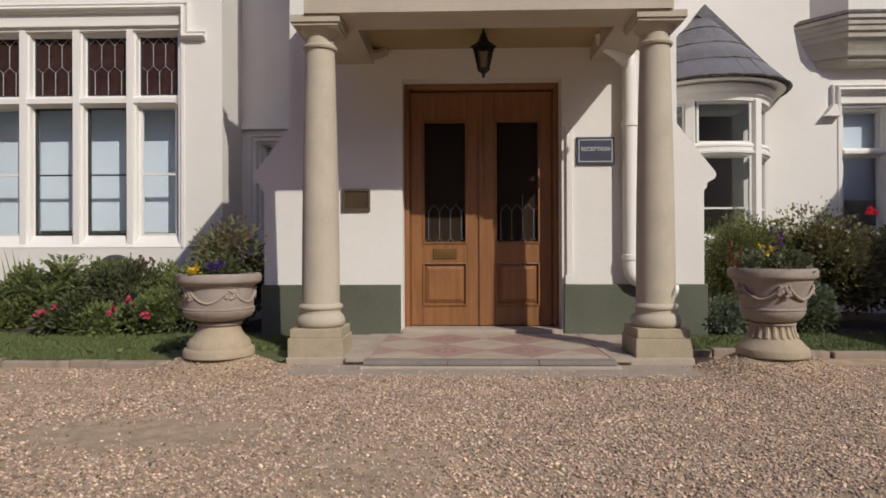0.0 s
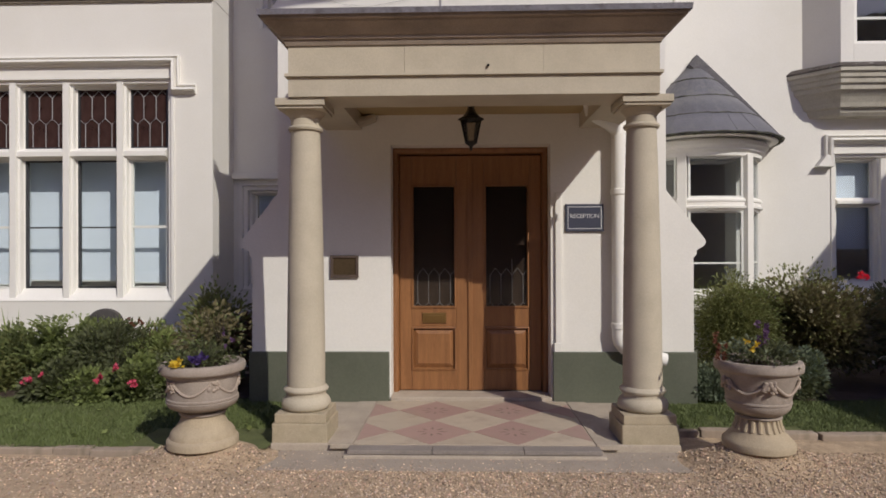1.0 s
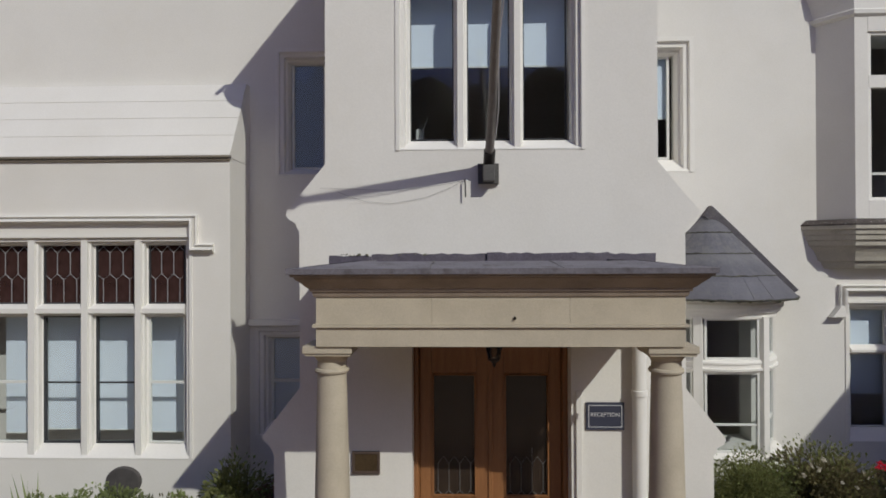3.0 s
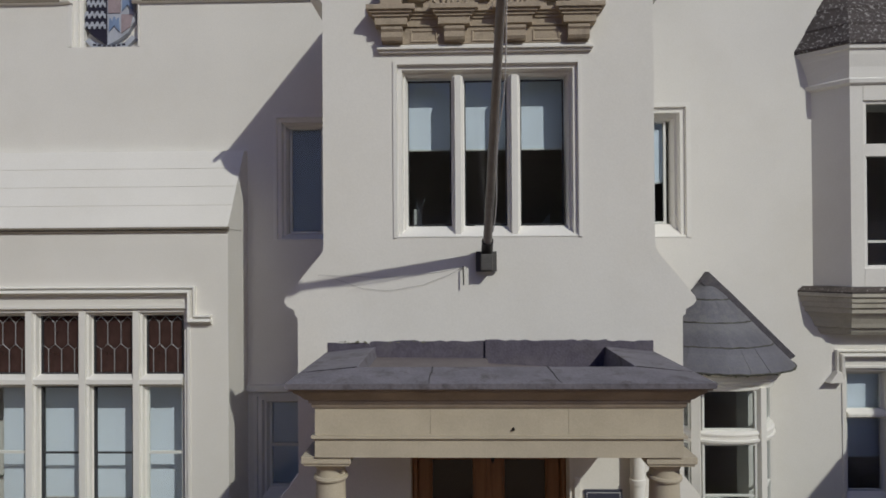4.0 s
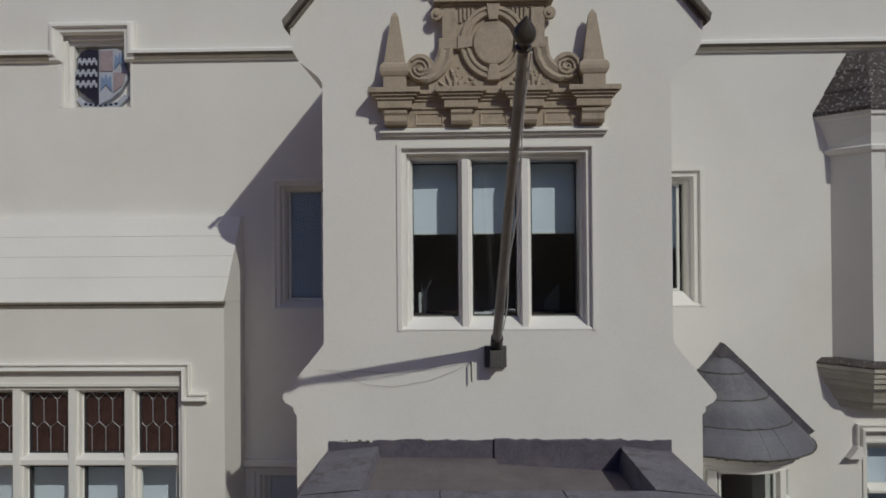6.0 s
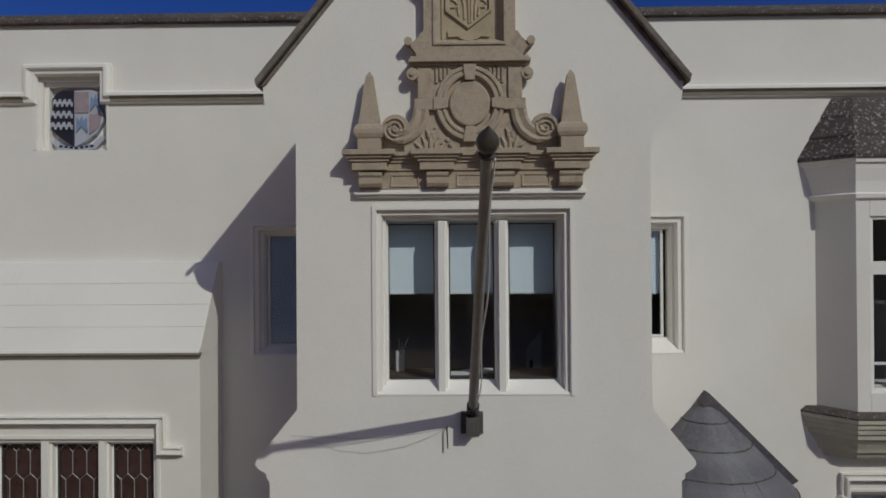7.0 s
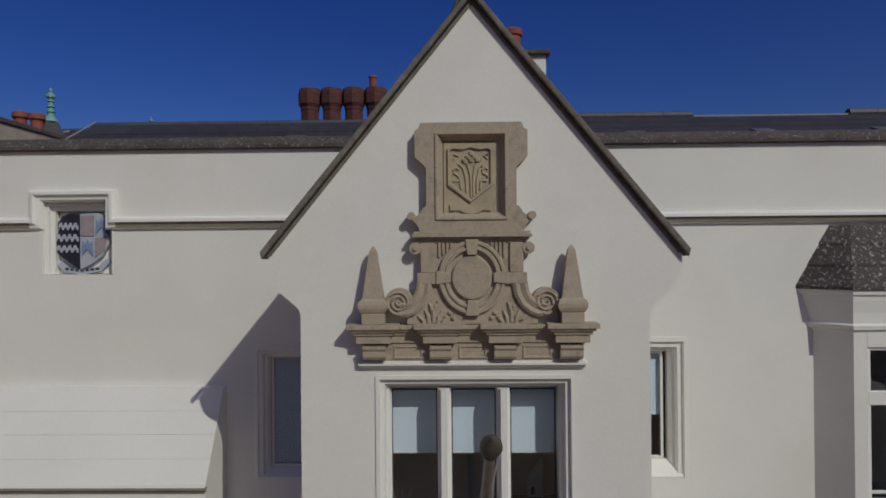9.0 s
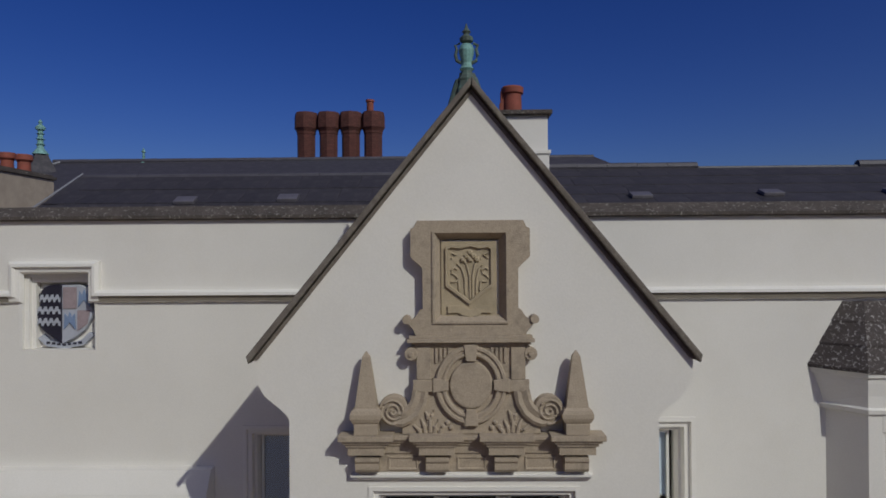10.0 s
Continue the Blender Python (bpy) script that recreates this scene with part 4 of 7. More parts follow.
# ---- front door ----
M_DOORCAME = mat("dull_lead", (0.20, 0.19, 0.18), 0.55, metal=0.3, var=0.15, bump=0.05)
door = thing("door_1", "varnished oak double door with tall leaded glass panels", "door", "", "structure")
part("door_frame", sweep(bmesh.new(), [(0.75, 0.072), (0.75, 2.44), (-0.75, 2.44), (-0.75, 0.072)], [(0, -0.045), (0.02, -0.055), (0.045, -0.05), (0.055, -0.02), (0.06, 0.09), (0, 0.09)]), M_OAK, door)
for s in (1, -1):
    def X(a, b):
        return (min(s * a, s * b), max(s * a, s * b))
    leaf = part("door_leaf", boxes((*X(0.004, 0.135), 0.0, 0.05, 0.08, 2.37), (*X(0.575, 0.69), 0.0, 0.05, 0.08, 2.37), (*X(0.135, 0.575), 0.0, 0.05, 0.08, 0.27),
                                   (*X(0.135, 0.575), 0.0, 0.05, 0.70, 0.88), (*X(0.135, 0.575), 0.0, 0.05, 2.09, 2.37), bevel=0.006), M_OAK, door)
    part("panel", boxes((*X(0.15, 0.56), 0.018, 0.04, 0.27, 0.70)), M_OAK, leaf)
    bm = bmesh.new()
    a, b = X(0.20, 0.51)
    vs0 = [bm.verts.new(p) for p in ((a - 0.04, 0.018, 0.30), (b + 0.04, 0.018, 0.30), (b + 0.04, 0.018, 0.67), (a - 0.04, 0.018, 0.67))]
    vs1 = [bm.verts.new(p) for p in ((a, -0.004, 0.34), (b, -0.004, 0.34), (b, -0.004, 0.63), (a, -0.004, 0.63))]
    for j in range(4):
        bm.faces.new((vs0[j], vs0[(j + 1) % 4], vs1[(j + 1) % 4], vs1[j]))
    bm.faces.new(vs1)
    part("raised_field", bm, M_OAK, leaf)
    bd = [(0, -0.008), (0.016, -0.012), (0.022, 0.012), (0, 0.02)]
    part("panel_bead", sweep(bmesh.new(), rect(*X(0.135, 0.575), 0.27, 0.70), bd, True), M_OAK, leaf)
    part("glazing_bead", sweep(bmesh.new(), rect(*X(0.135, 0.575), 0.88, 2.09), bd, True), M_OAK, leaf)
    g = pane(*X(0.14, 0.57), 0.88, 2.09, 0.028, leaf, M_DOORGLASS)
    bm = bmesh.new()
    a, b = X(0.14, 0.57)
    st = (b - a) / 4
    for i in range(4):
        c = a + st * (i + 0.5)
        tube(bm, [(c, 0.022, 0.935), (c, 0.022, 1.20 if (i != 2 or s < 0) else 1.36)], 0.0035, 5)
        tube(bm, [(c - st / 2, 0.022, 0.885), (c, 0.022, 0.935), (c + st / 2, 0.022, 0.885)], 0.0035, 5)
        tube(bm, [(c, 0.022, 1.20), (c + st / 2, 0.022, 1.27), (c + st, 0.022, 1.20)], 0.0035, 5)
    part("came", bm, M_DOORCAME, leaf, "grey lead cames")
    if s < 0:
        lp = part("letter_plate", boxes((-0.47, -0.235, -0.012, 0.0, 0.735, 0.835), bevel=0.006), M_BRASS, leaf, "dull brass letter plate")
        part("flap", boxes((-0.44, -0.265, -0.017, -0.011, 0.758, 0.812), bevel=0.003), M_BRASS, lp)
door.matrix_basis = pose(0, 0.15, 0)
part("astragal", boxes((-0.02, 0.02, -0.018, 0.002, 0.08, 2.37), bevel=0.005), M_OAK, door)

# ---- lantern ----
lan = thing("hanging_lantern", "black iron hanging porch lantern with clear panes", "lantern")
LX, LY = 0.0, -0.62
bm = bmesh.new()
for k in range(6):
    a0 = 2 * math.pi * k / 6
    tube(bm, [(LX + 0.048 * math.cos(a0), LY + 0.048 * math.sin(a0), 2.37), (LX + 0.088 * math.cos(a0), LY + 0.088 * math.sin(a0), 2.555)], 0.0045, 5)
part("cage", bm, M_IRON, lan)
part("base", revolve(bmesh.new(), [(0.004, 2.29), (0.010, 2.305), (0.016, 2.315), (0.012, 2.325), (0.028, 2.34), (0.052, 2.358), (0.054, 2.372), (0.04, 2.375)], 6, LX, LY), M_IRON, lan)
part("hood", revolve(bmesh.new(), [(0.088, 2.55), (0.112, 2.556), (0.108, 2.57), (0.075, 2.585), (0.050, 2.61), (0.034, 2.64), (0.026, 2.665), (0.030, 2.67), (0.012, 2.685), (0.012, 2.70)], 6, LX, LY), M_IRON, lan)
part("hook", tube(bmesh.new(), [(LX, LY, 2.69), (LX, LY, 2.722)], 0.008, 8), M_IRON, lan)
g = part("lantern_glass", revolve(bmesh.new(), [(0.045, 2.376), (0.084, 2.55)], 6, LX, LY), M_LAMPGLASS, lan)
g.visible_shadow = False

# ---- signs ----
sign = thing("reception_sign", "navy board with a white border lettered RECEPTION", "sign")
part("board", boxes((0.885, 1.238, G - 0.022, G - 0.002, 1.615, 1.872), bevel=0.003), M_NAVY, sign)
part("border_line", sweep(bmesh.new(), rect(0.905, 1.218, 1.640, 1.848), [(0, G - 0.0235), (0.006, G - 0.0235), (0.006, G - 0.0215), (0, G - 0.0215)], True), M_SIGNWHITE, sign)
cu = bpy.data.curves.new("lettering", "FONT")
cu.body, cu.size, cu.align_x, cu.align_y, cu.extrude = "RECEPTION", 0.052, "CENTER", "CENTER", 0.001
tmp = new("lettering_source", cu)
bpy.context.view_layer.update()
me = bpy.data.meshes.new_from_object(tmp.evaluated_get(bpy.context.evaluated_depsgraph_get()))
bpy.data.objects.remove(tmp)
me.materials.append(M_SIGNWHITE)
tx = new("lettering", me)
tx.parent = sign
tx.matrix_basis = Matrix.Translation((1.0615, G - 0.0235, 1.758)) @ Matrix.Rotation(radians(90), 4, "X")
plq = thing("wall_plaque", "small bronze plaque in a dark frame on the wall", "plaque")
part("plate", boxes((-1.305, -1.068, G - 0.016, G - 0.002, 1.205, 1.388)), M_BRONZE, plq)
part("frame", sweep(bmesh.new(), rect(-1.318, -1.055, 1.192, 1.401), [(0, G - 0.001), (0, G - 0.028), (0.022, G - 0.028), (0.026, G - 0.014), (0.026, G - 0.001)], True), M_WOODIN, plq)
oval = thing("oval_wall_tablet", "dark oval stone tablet fixed low on the wall", "plaque")
bm = bmesh.new()
prism(bm, [(-4.25 + 0.205 * math.cos(a), 0.61 + 0.17 * math.sin(a)) for a in [2 * math.pi * i / 28 for i in range(28)]], L - 0.06, L - 0.001, 0.015)
part("tablet", bm, mat("dark_tablet_stone", (0.075, 0.068, 0.065), 0.8, var=0.25, scale=12, bump=0.3), oval)

# ---- flagpole ----
fp = thing("flagpole", "grey leaning flagpole with an onion finial, fixed to the gable", "flagpole")
base, tip = Vector((-0.015, -0.16, 4.11)), Vector((0.0, -2.50, 6.03))
d = (tip - base).normalized()
part("bracket", boxes((-0.118, 0.078, G - 0.05, G - 0.001, 3.925, 4.115), (-0.075, 0.035, G - 0.15, G - 0.05, 3.94, 4.09), bevel=0.006), mat("weathered_lead", (0.10, 0.095, 0.09), 0.6, metal=0.2, var=0.2, bump=0.15), fp)
part("socket", tube(bmesh.new(), [base - d * 0.12, base + d * 0.16], 0.054, 16), M_IRON, fp, smooth=True)
part("pole", tube(bmesh.new(), [base + d * 0.16 + (tip - base - d * 0.16) * i / 8 for i in range(9)], 0.041, 18, 0.028), M_POLE, fp, smooth=True)
fin = part("finial", revolve(bmesh.new(), [(0.028, -0.05), (0.044, -0.04), (0.044, -0.028), (0.030, -0.015), (0.034, 0.0), (0.050, 0.012), (0.060, 0.038), (0.056, 0.066), (0.040, 0.094), (0.020, 0.118), (0.004, 0.145)], 20), M_TARNISH, fp, smooth=True)
fin.matrix_basis = Matrix.Translation(tip) @ d.to_track_quat("Z", "Y").to_matrix().to_4x4()
sidev = Vector((0.043, 0, -0.01))
pts = [base + d * 0.3 + sidev + (tip - base - d * 0.35) * i / 14 + Vector((0.012 * math.sin(i * 0.9), 0, -0.05 * math.sin(math.pi * i / 14))) for i in range(15)]
part("halyard", tube(bmesh.new(), pts, 0.005, 6), M_PAPER, fp, "pale cord")
hook = thing("wall_hook", "thin iron hook with slack wires on the gable wall", "hook")
part("hook", tube(bmesh.new(), [(-0.24, G, 3.97), (-0.24, G - 0.05, 3.965), (-0.235, G - 0.055, 3.80)], 0.007, 6), M_IRON, hook)
wire = [(-0.25, 3.965), (-0.36, 3.90), (-0.62, 3.80), (-0.95, 3.745), (-1.20, 3.77), (-1.45, 3.86)]
part("wire", tube(bmesh.new(), [(x, G - 0.012, z) for x, z in wire], 0.0013, 5), M_POLE, hook)
wire = [(-0.25, 3.965), (-0.45, 3.925), (-0.70, 3.89), (-1.05, 3.875), (-1.35, 3.89), (-1.62, 3.90)]
part("wire", tube(bmesh.new(), [(x, G - 0.010, z) for x, z in wire], 0.0013, 5), M_POLE, hook)

# ---- carved stone overdoor on the gable ----
PC = -0.02
ped = thing("carved_pediment", "brown carved stone armorial pediment with obelisks and scrolls above the window", "carving")


def mirror_pts(pts):
    return pts + [(2 * PC - x, z) for x, z in reversed(pts)]


def stack(rows):
    """Boxes from rows (x0, x1, z0, z1, front) against the gable."""
    return boxes(*[(a, b, f, G - 0.002, z0, z1) for a, b, z0, z1, f in rows], bevel=0.004)


part("bed_mould", stack([(PC - 1.005, PC + 1.005, 6.005, 6.03, G - 0.035), (PC - 1.02, PC + 1.02, 6.03, 6.055, G - 0.06), (PC - 0.99, PC + 0.99, 6.055, 6.075, G - 0.045)]), M_TRIM, ped, "cream painted bed moulding")
part("frieze", stack([(PC - 0.97, PC + 0.97, 6.076, 6.235, G - 0.05)]), M_CARVED, ped)
blocks = [(-0.97, -0.77), (-0.38, -0.19), (0.19, 0.38), (0.77, 0.97)]
for a, b in blocks:
    bm = bmesh.new()
    prof = [(G - 0.05, 6.09), (G - 0.11, 6.095), (G - 0.125, 6.12), (G - 0.125, 6.17), (G - 0.14, 6.19), (G - 0.14, 6.215), (G - 0.05, 6.215)]
    side_prism(bm, prof, PC + a, PC + b)
    part("frieze_block", bm, M_CARVED, ped)
for a, b in ((-0.70, -0.45), (-0.12, 0.12), (0.45, 0.70)):
    part("frieze_panel", sweep(bmesh.new(), rect(PC + a, PC + b, 6.095, 6.205), [(0, G - 0.05), (0, G - 0.06), (0.010, G - 0.06), (0.014, G - 0.055), (0.018, G - 0.05)], True), M_CARVED, ped)
# broken cornice: a shallow run with four breaks forward
part("cornice", stack([(PC - 1.0, PC + 1.0, 6.236, 6.305, G - 0.065), (PC - 1.03, PC + 1.03, 6.305, 6.335, G - 0.08), (PC - 1.06, PC + 1.06, 6.335, 6.36, G - 0.10), (PC - 1.085, PC + 1.085, 6.36, 6.395, G - 0.12)]), M_CARVED, ped)
for a, b in ((-1.03, -0.725), (-0.44, -0.14), (0.14, 0.44), (0.725, 1.03)):
    c, h = (a + b) / 2 + PC, (b - a) / 2
    part("cornice_break", stack([(c - h, c + h, 6.238, 6.31, G - 0.13), (c - h - 0.02, c + h + 0.02, 6.31, 6.34, G - 0.145), (c - h - 0.045, c + h + 0.045, 6.34, 6.365, G - 0.165), (c - h - 0.075, c + h + 0.075, 6.365, 6.41, G - 0.185)]), M_CARVED, ped)
for s in (-1, 1):
    cx, cy = PC + s * 0.875, G - 0.09
    ob = part("obelisk", boxes((cx - 0.10, cx + 0.10, cy - 0.075, cy + 0.085, 6.411, 6.505), bevel=0.008), M_CARVED, ped)
    bm = bmesh.new()
    rows = [(0.098, 6.506), (0.112, 6.52), (0.128, 6.55), (0.13, 6.585), (0.118, 6.615), (0.092, 6.635), (0.033, 7.055), (0.004, 7.10)]
    rg = [[bm.verts.new((cx + u * r, cy + v * r * 0.68, z)) for u, v in ((-1, -1), (1, -1), (1, 1), (-1, 1))] for r, z in rows]
    for p, q in zip(rg, rg[1:]):
        for j in range(4):
            bm.faces.new((p[j], p[(j + 1) % 4], q[(j + 1) % 4], q[j]))
    bm.faces.new(rg[0][::-1])
    bm.faces.new(rg[-1])
    part("spike", bm, M_CARVED, ob)
# scrolled central panel
body = [(-0.60, 6.40), (-0.60, 6.58), (-0.545, 6.625), (-0.495, 6.69), (-0.475, 6.76), (-0.47, 7.01), (-0.50, 7.03), (-0.535, 7.06), (-0.545, 7.10), (-0.52, 7.13)]
part("scroll_panel", prism(bmesh.new(), mirror_pts(body), G - 0.075, G - 0.002, 0.008), M_CARVED, ped)


def ell(r, a0, a1, n):
    return [(PC + r * math.cos(radians(a0 + (a1 - a0) * i / n)), 6.815 + 1.1 * r * math.sin(radians(a0 + (a1 - a0) * i / n))) for i in range(n + 1)]


bm = bmesh.new()
prism(bm, ell(0.178, 0, 352, 44), G - 0.104, G - 0.07, 0.014)
part("roundel", bm, M_CARVED, ped, "smooth round carved boss")
ring = [(0, G - 0.07), (0.0, G - 0.104), (0.010, G - 0.112), (0.030, G - 0.112), (0.034, G - 0.100), (0.056, G - 0.100), (0.060, G - 0.112), (0.078, G - 0.112), (0.088, G - 0.10), (0.088, G - 0.07)]
for a in (10, 100, 190, 280):
    part("ring_segment", sweep(bmesh.new(), ell(0.298, a, a + 70, 14), ring), M_CARVED, ped)
for a in (0, 90, 180, 270):
    c, sn = math.cos(radians(a)), math.sin(radians(a))
    def loc(r, t):
        return (PC + r * c - t * sn, 6.815 + (r * sn + t * c) * (1.06 if a % 180 else 1.0))
    part("keystone", prism(bmesh.new(), [loc(0.188, -0.040), loc(0.318, -0.060), loc(0.318, 0.060), loc(0.188, 0.040)], G - 0.122, G - 0.07, 0.006), M_CARVED, ped)
for s in (-1, 1):
    def SX(pts):
        q = [(PC + s * x, z) for x, z in pts]
        return q if s < 0 else q[::-1]
    # strap from the volute up beside the ring
    path = SX([(0.655, 6.475), (0.58, 6.465), (0.50, 6.495), (0.425, 6.56), (0.375, 6.65), (0.355, 6.76)])
    wd = 0.135
    part("strap", sweep(bmesh.new(), path, [(0, G - 0.07), (0, G - 0.10), (wd * 0.2, G - 0.115), (wd * 0.45, G - 0.10), (wd * 0.8, G - 0.115), (wd, G - 0.10), (wd, G - 0.07)]), M_CARVED, ped)
    # volute
    vx, vz = PC + s * 0.65, 6.60
    vol = part("volute", prism(bmesh.new(), arc(vx, vz, 0.126, 0, 345, 23), G - 0.10, G - 0.002, 0.008), M_CARVED, ped)
    sp = []
    for i in range(44):
        th = radians(-100 + i * 20)
        r = 0.110 * (1 - i / 50)
        sp.append((vx + s * -1 * r * math.cos(th) * -1, G - 0.108, vz + r * math.sin(th)))
    part("spiral", tube(bmesh.new(), sp, 0.011, 6), M_CARVED, vol)
    # upright with ear scroll and flutes
    part("upright", boxes((min(PC + s * 0.335, PC + s * 0.455), max(PC + s * 0.335, PC + s * 0.455), G - 0.098, G - 0.07, 6.86, 7.125), bevel=0.006), M_CARVED, ped)
    part("tie_block", boxes((min(PC + s * 0.30, PC + s * 0.485), max(PC + s * 0.30, PC + s * 0.485), G - 0.11, G - 0.07, 6.76, 6.858), bevel=0.006), M_CARVED, ped)
    ear = part("ear_scroll", prism(bmesh.new(), arc(PC + s * 0.50, 7.075, 0.055, 0, 345, 18), G - 0.105, G - 0.06, 0.006), M_CARVED, ped)
    part("ear_boss", prism(bmesh.new(), arc(PC + s * 0.50, 7.075, 0.022, 0, 330, 10), G - 0.12, G - 0.10, 0.004), M_CARVED, ear)
    for i in range(4):
        x = PC + s * (0.18 + 0.036 * i)
        part("flute", boxes((x - 0.010, x + 0.010, G - 0.092, G - 0.07, 7.0 + 0.035 * (3 - i) * 0.6, 7.125)), M_CARVED, ped)
    # leaf carving in the lower spandrel
    bm = bmesh.new()
    for bx0, bz0, lean, hh in ((0.27, 6.40, -0.05, 0.07), (0.31, 6.41, -0.03, 0.11), (0.345, 6.42, 0.0, 0.15), (0.385, 6.41, 0.03, 0.12), (0.425, 6.40, 0.05, 0.08), (0.335, 6.53, -0.02, 0.07), (0.36, 6.53, 0.02, 0.06)):
        tube(bm, [(PC + s * bx0, G - 0.076, bz0), (PC + s * (bx0 + lean * 0.3), G - 0.086, bz0 + hh * 0.5), (PC + s * (bx0 + lean * 1.2), G - 0.078, bz0 + hh)], 0.022, 7, 0.010)
        for u in (-1, 1):
            tube(bm, [(PC + s * bx0, G - 0.080, bz0 + hh * 0.4), (PC + s * (bx0 + u * 0.022), G - 0.080, bz0 + hh * 0.62)], 0.013, 6, 0.007)
    part("leaf_carving", bm, M_CARVED, ped)
    # small foliage beside the keystone
    bm = bmesh.new()
    for dx, dz in ((0.20, 6.50), (0.235, 6.465), (0.17, 6.455)):
        bmesh.ops.create_icosphere(bm, subdivisions=1, radius=0.024, matrix=Matrix.Translation((PC + s * dx, G - 0.078, dz)))
    part("bud_carving", bm, M_CARVED, ped)
# middle cornice and framed shield panel
part("middle_cornice", stack([(PC - 0.47, PC + 0.47, 7.126, 7.15, G - 0.085), (PC - 0.50, PC + 0.50, 7.15, 7.172, G - 0.105), (PC - 0.53, PC + 0.53, 7.172, 7.20, G - 0.135), (PC - 0.515, PC + 0.515, 7.20, 7.225, G - 0.12)]), M_CARVED, ped)
fr = [(-0.46, 7.226), (-0.475, 7.27), (-0.51, 7.315), (-0.525, 7.335), (-0.49, 7.362), (-0.46, 7.385), (-0.425, 7.44), (-0.40, 7.45), (-0.40, 7.79), (-0.43, 7.82), (-0.49, 7.875), (-0.50, 7.89), (-0.50, 8.12), (-0.47, 8.135), (-0.445, 8.19)]
outline = mirror_pts([(PC + x, z) for x, z in fr])
bm = wall_mesh(outline, [(PC - 0.30, PC + 0.30, 7.345, 8.085)], G - 0.095, G - 0.002)
part("panel_frame", bm, M_CARVED, ped)
part("panel_bead", sweep(bmesh.new(), rect(PC - 0.30, PC + 0.30, 7.345, 8.085), [(-0.018, G - 0.09), (-0.018, G - 0.108), (0.0, G - 0.108), (0.014, G - 0.085), (0.055, G - 0.012), (0.0, G - 0.012)], True), M_CARVED, ped)
for s in (-1, 1):
    bm = bmesh.new()
    tube(bm, [(PC + s * 0.535, G - 0.11, 7.362), (PC + s * 0.535, G - 0.01, 7.362)], 0.036, 14)
    part("ear_roll", bm, M_CARVED, ped, smooth=True)
pale = mat("carved_panel_stone", (0.43, 0.355, 0.24), 0.9, var=0.12, scale=7, fine=110, bump=0.25, dirt=(0.20, 0.17, 0.11), dirt_amount=0.45, dirt_scale=6)
field = part("shield_field", boxes((PC - 0.245, PC + 0.225, G - 0.035, G - 0.003, 7.36, 8.015), bevel=0.004), pale, ped, "yellowish carved stone panel")
y0 = G - 0.035
sh = [(PC - 0.195, 7.955), (PC - 0.16, 7.975), (PC - 0.08, 7.965), (PC, 7.985), (PC + 0.08, 7.965), (PC + 0.15, 7.975), (PC + 0.185, 7.955), (PC + 0.185, 7.645), (PC - 0.005, 7.50), (PC - 0.195, 7.645)]
part("shield_outline", sweep(bmesh.new(), sh[::-1], [(-0.014, y0), (-0.012, y0 - 0.022), (0.010, y0 - 0.022), (0.014, y0)], True), pale, field)
for n, pts in enumerate(([(0, 7.53), (-0.005, 7.72), (-0.03, 7.82), (-0.08, 7.87)], [(0.02, 7.54), (0.02, 7.72), (0.04, 7.82), (0.09, 7.87)], [(-0.04, 7.57), (-0.045, 7.70), (-0.07, 7.79), (-0.11, 7.83)],
                         [(0.05, 7.57), (0.055, 7.70), (0.075, 7.78), (0.10, 7.81)], [(-0.09, 7.60), (-0.10, 7.68)], [(0.08, 7.60), (0.09, 7.68)],
                         [(-0.155, 7.915), (-0.115, 7.90), (-0.155, 7.87)], [(0.155, 7.915), (0.115, 7.90), (0.155, 7.87)],
                         [(-0.105, 7.775), (-0.13, 7.792), (-0.16, 7.775), (-0.155, 7.745), (-0.125, 7.73), (-0.105, 7.705), (-0.12, 7.675), (-0.16, 7.675)], [(0.155, 7.775), (0.13, 7.792), (0.10, 7.775), (0.105, 7.745), (0.135, 7.73), (0.155, 7.705), (0.14, 7.675), (0.10, 7.675)])):
    part("carved_stem", tube(bmesh.new(), [(PC + x, y0 - 0.004, z) for x, z in pts], 0.0095, 6), pale, field)
for x, z in ((0.0, 7.86), (-0.03, 7.89), (0.03, 7.89), (0.0, 7.92), (-0.06, 7.86), (0.06, 7.86)):
    bm = bmesh.new()
    bmesh.ops.create_icosphere(bm, subdivisions=1, radius=0.028, matrix=Matrix.Translation((PC + x, y0, z)))
    part("carved_petal", bm, pale, field)
part("ribbon", sweep(bmesh.new(), [(PC - 0.19, 7.44), (PC - 0.09, 7.445), (PC - 0.06, 7.42), (PC + 0.0, 7.405), (PC + 0.06, 7.42), (PC + 0.09, 7.445), (PC + 0.18, 7.44)], [(-0.03, y0), (-0.03, y0 - 0.018), (0.03, y0 - 0.018), (0.03, y0)]), pale, field)

# ---- painted shield in its niche ----
niche = thing("shield_niche", "stepped cream niche under the string course", "niche", "", "structure")
part("back", boxes((-5.315, -4.385, 2.10, 2.24, 6.805, 7.775)), M_TRIM, niche)
for i, yy in enumerate((W - 0.006, W + 0.04, W + 0.09)):
    a, b, t = -5.318 + 0.05 * i, -4.382 - 0.02 * i, 7.778 - 0.06 * i
    part("step", boxes((a, b, yy, 2.098, t - 0.06, t), bevel=0.004), M_TRIM, niche)
    part("step", boxes((a, a + 0.05, yy, 2.098, 6.803, t - 0.062), bevel=0.004), M_TRIM, niche)
    part("step", boxes((b - 0.02, b, yy, 2.098, 6.803, t - 0.062)), M_TRIM, niche)
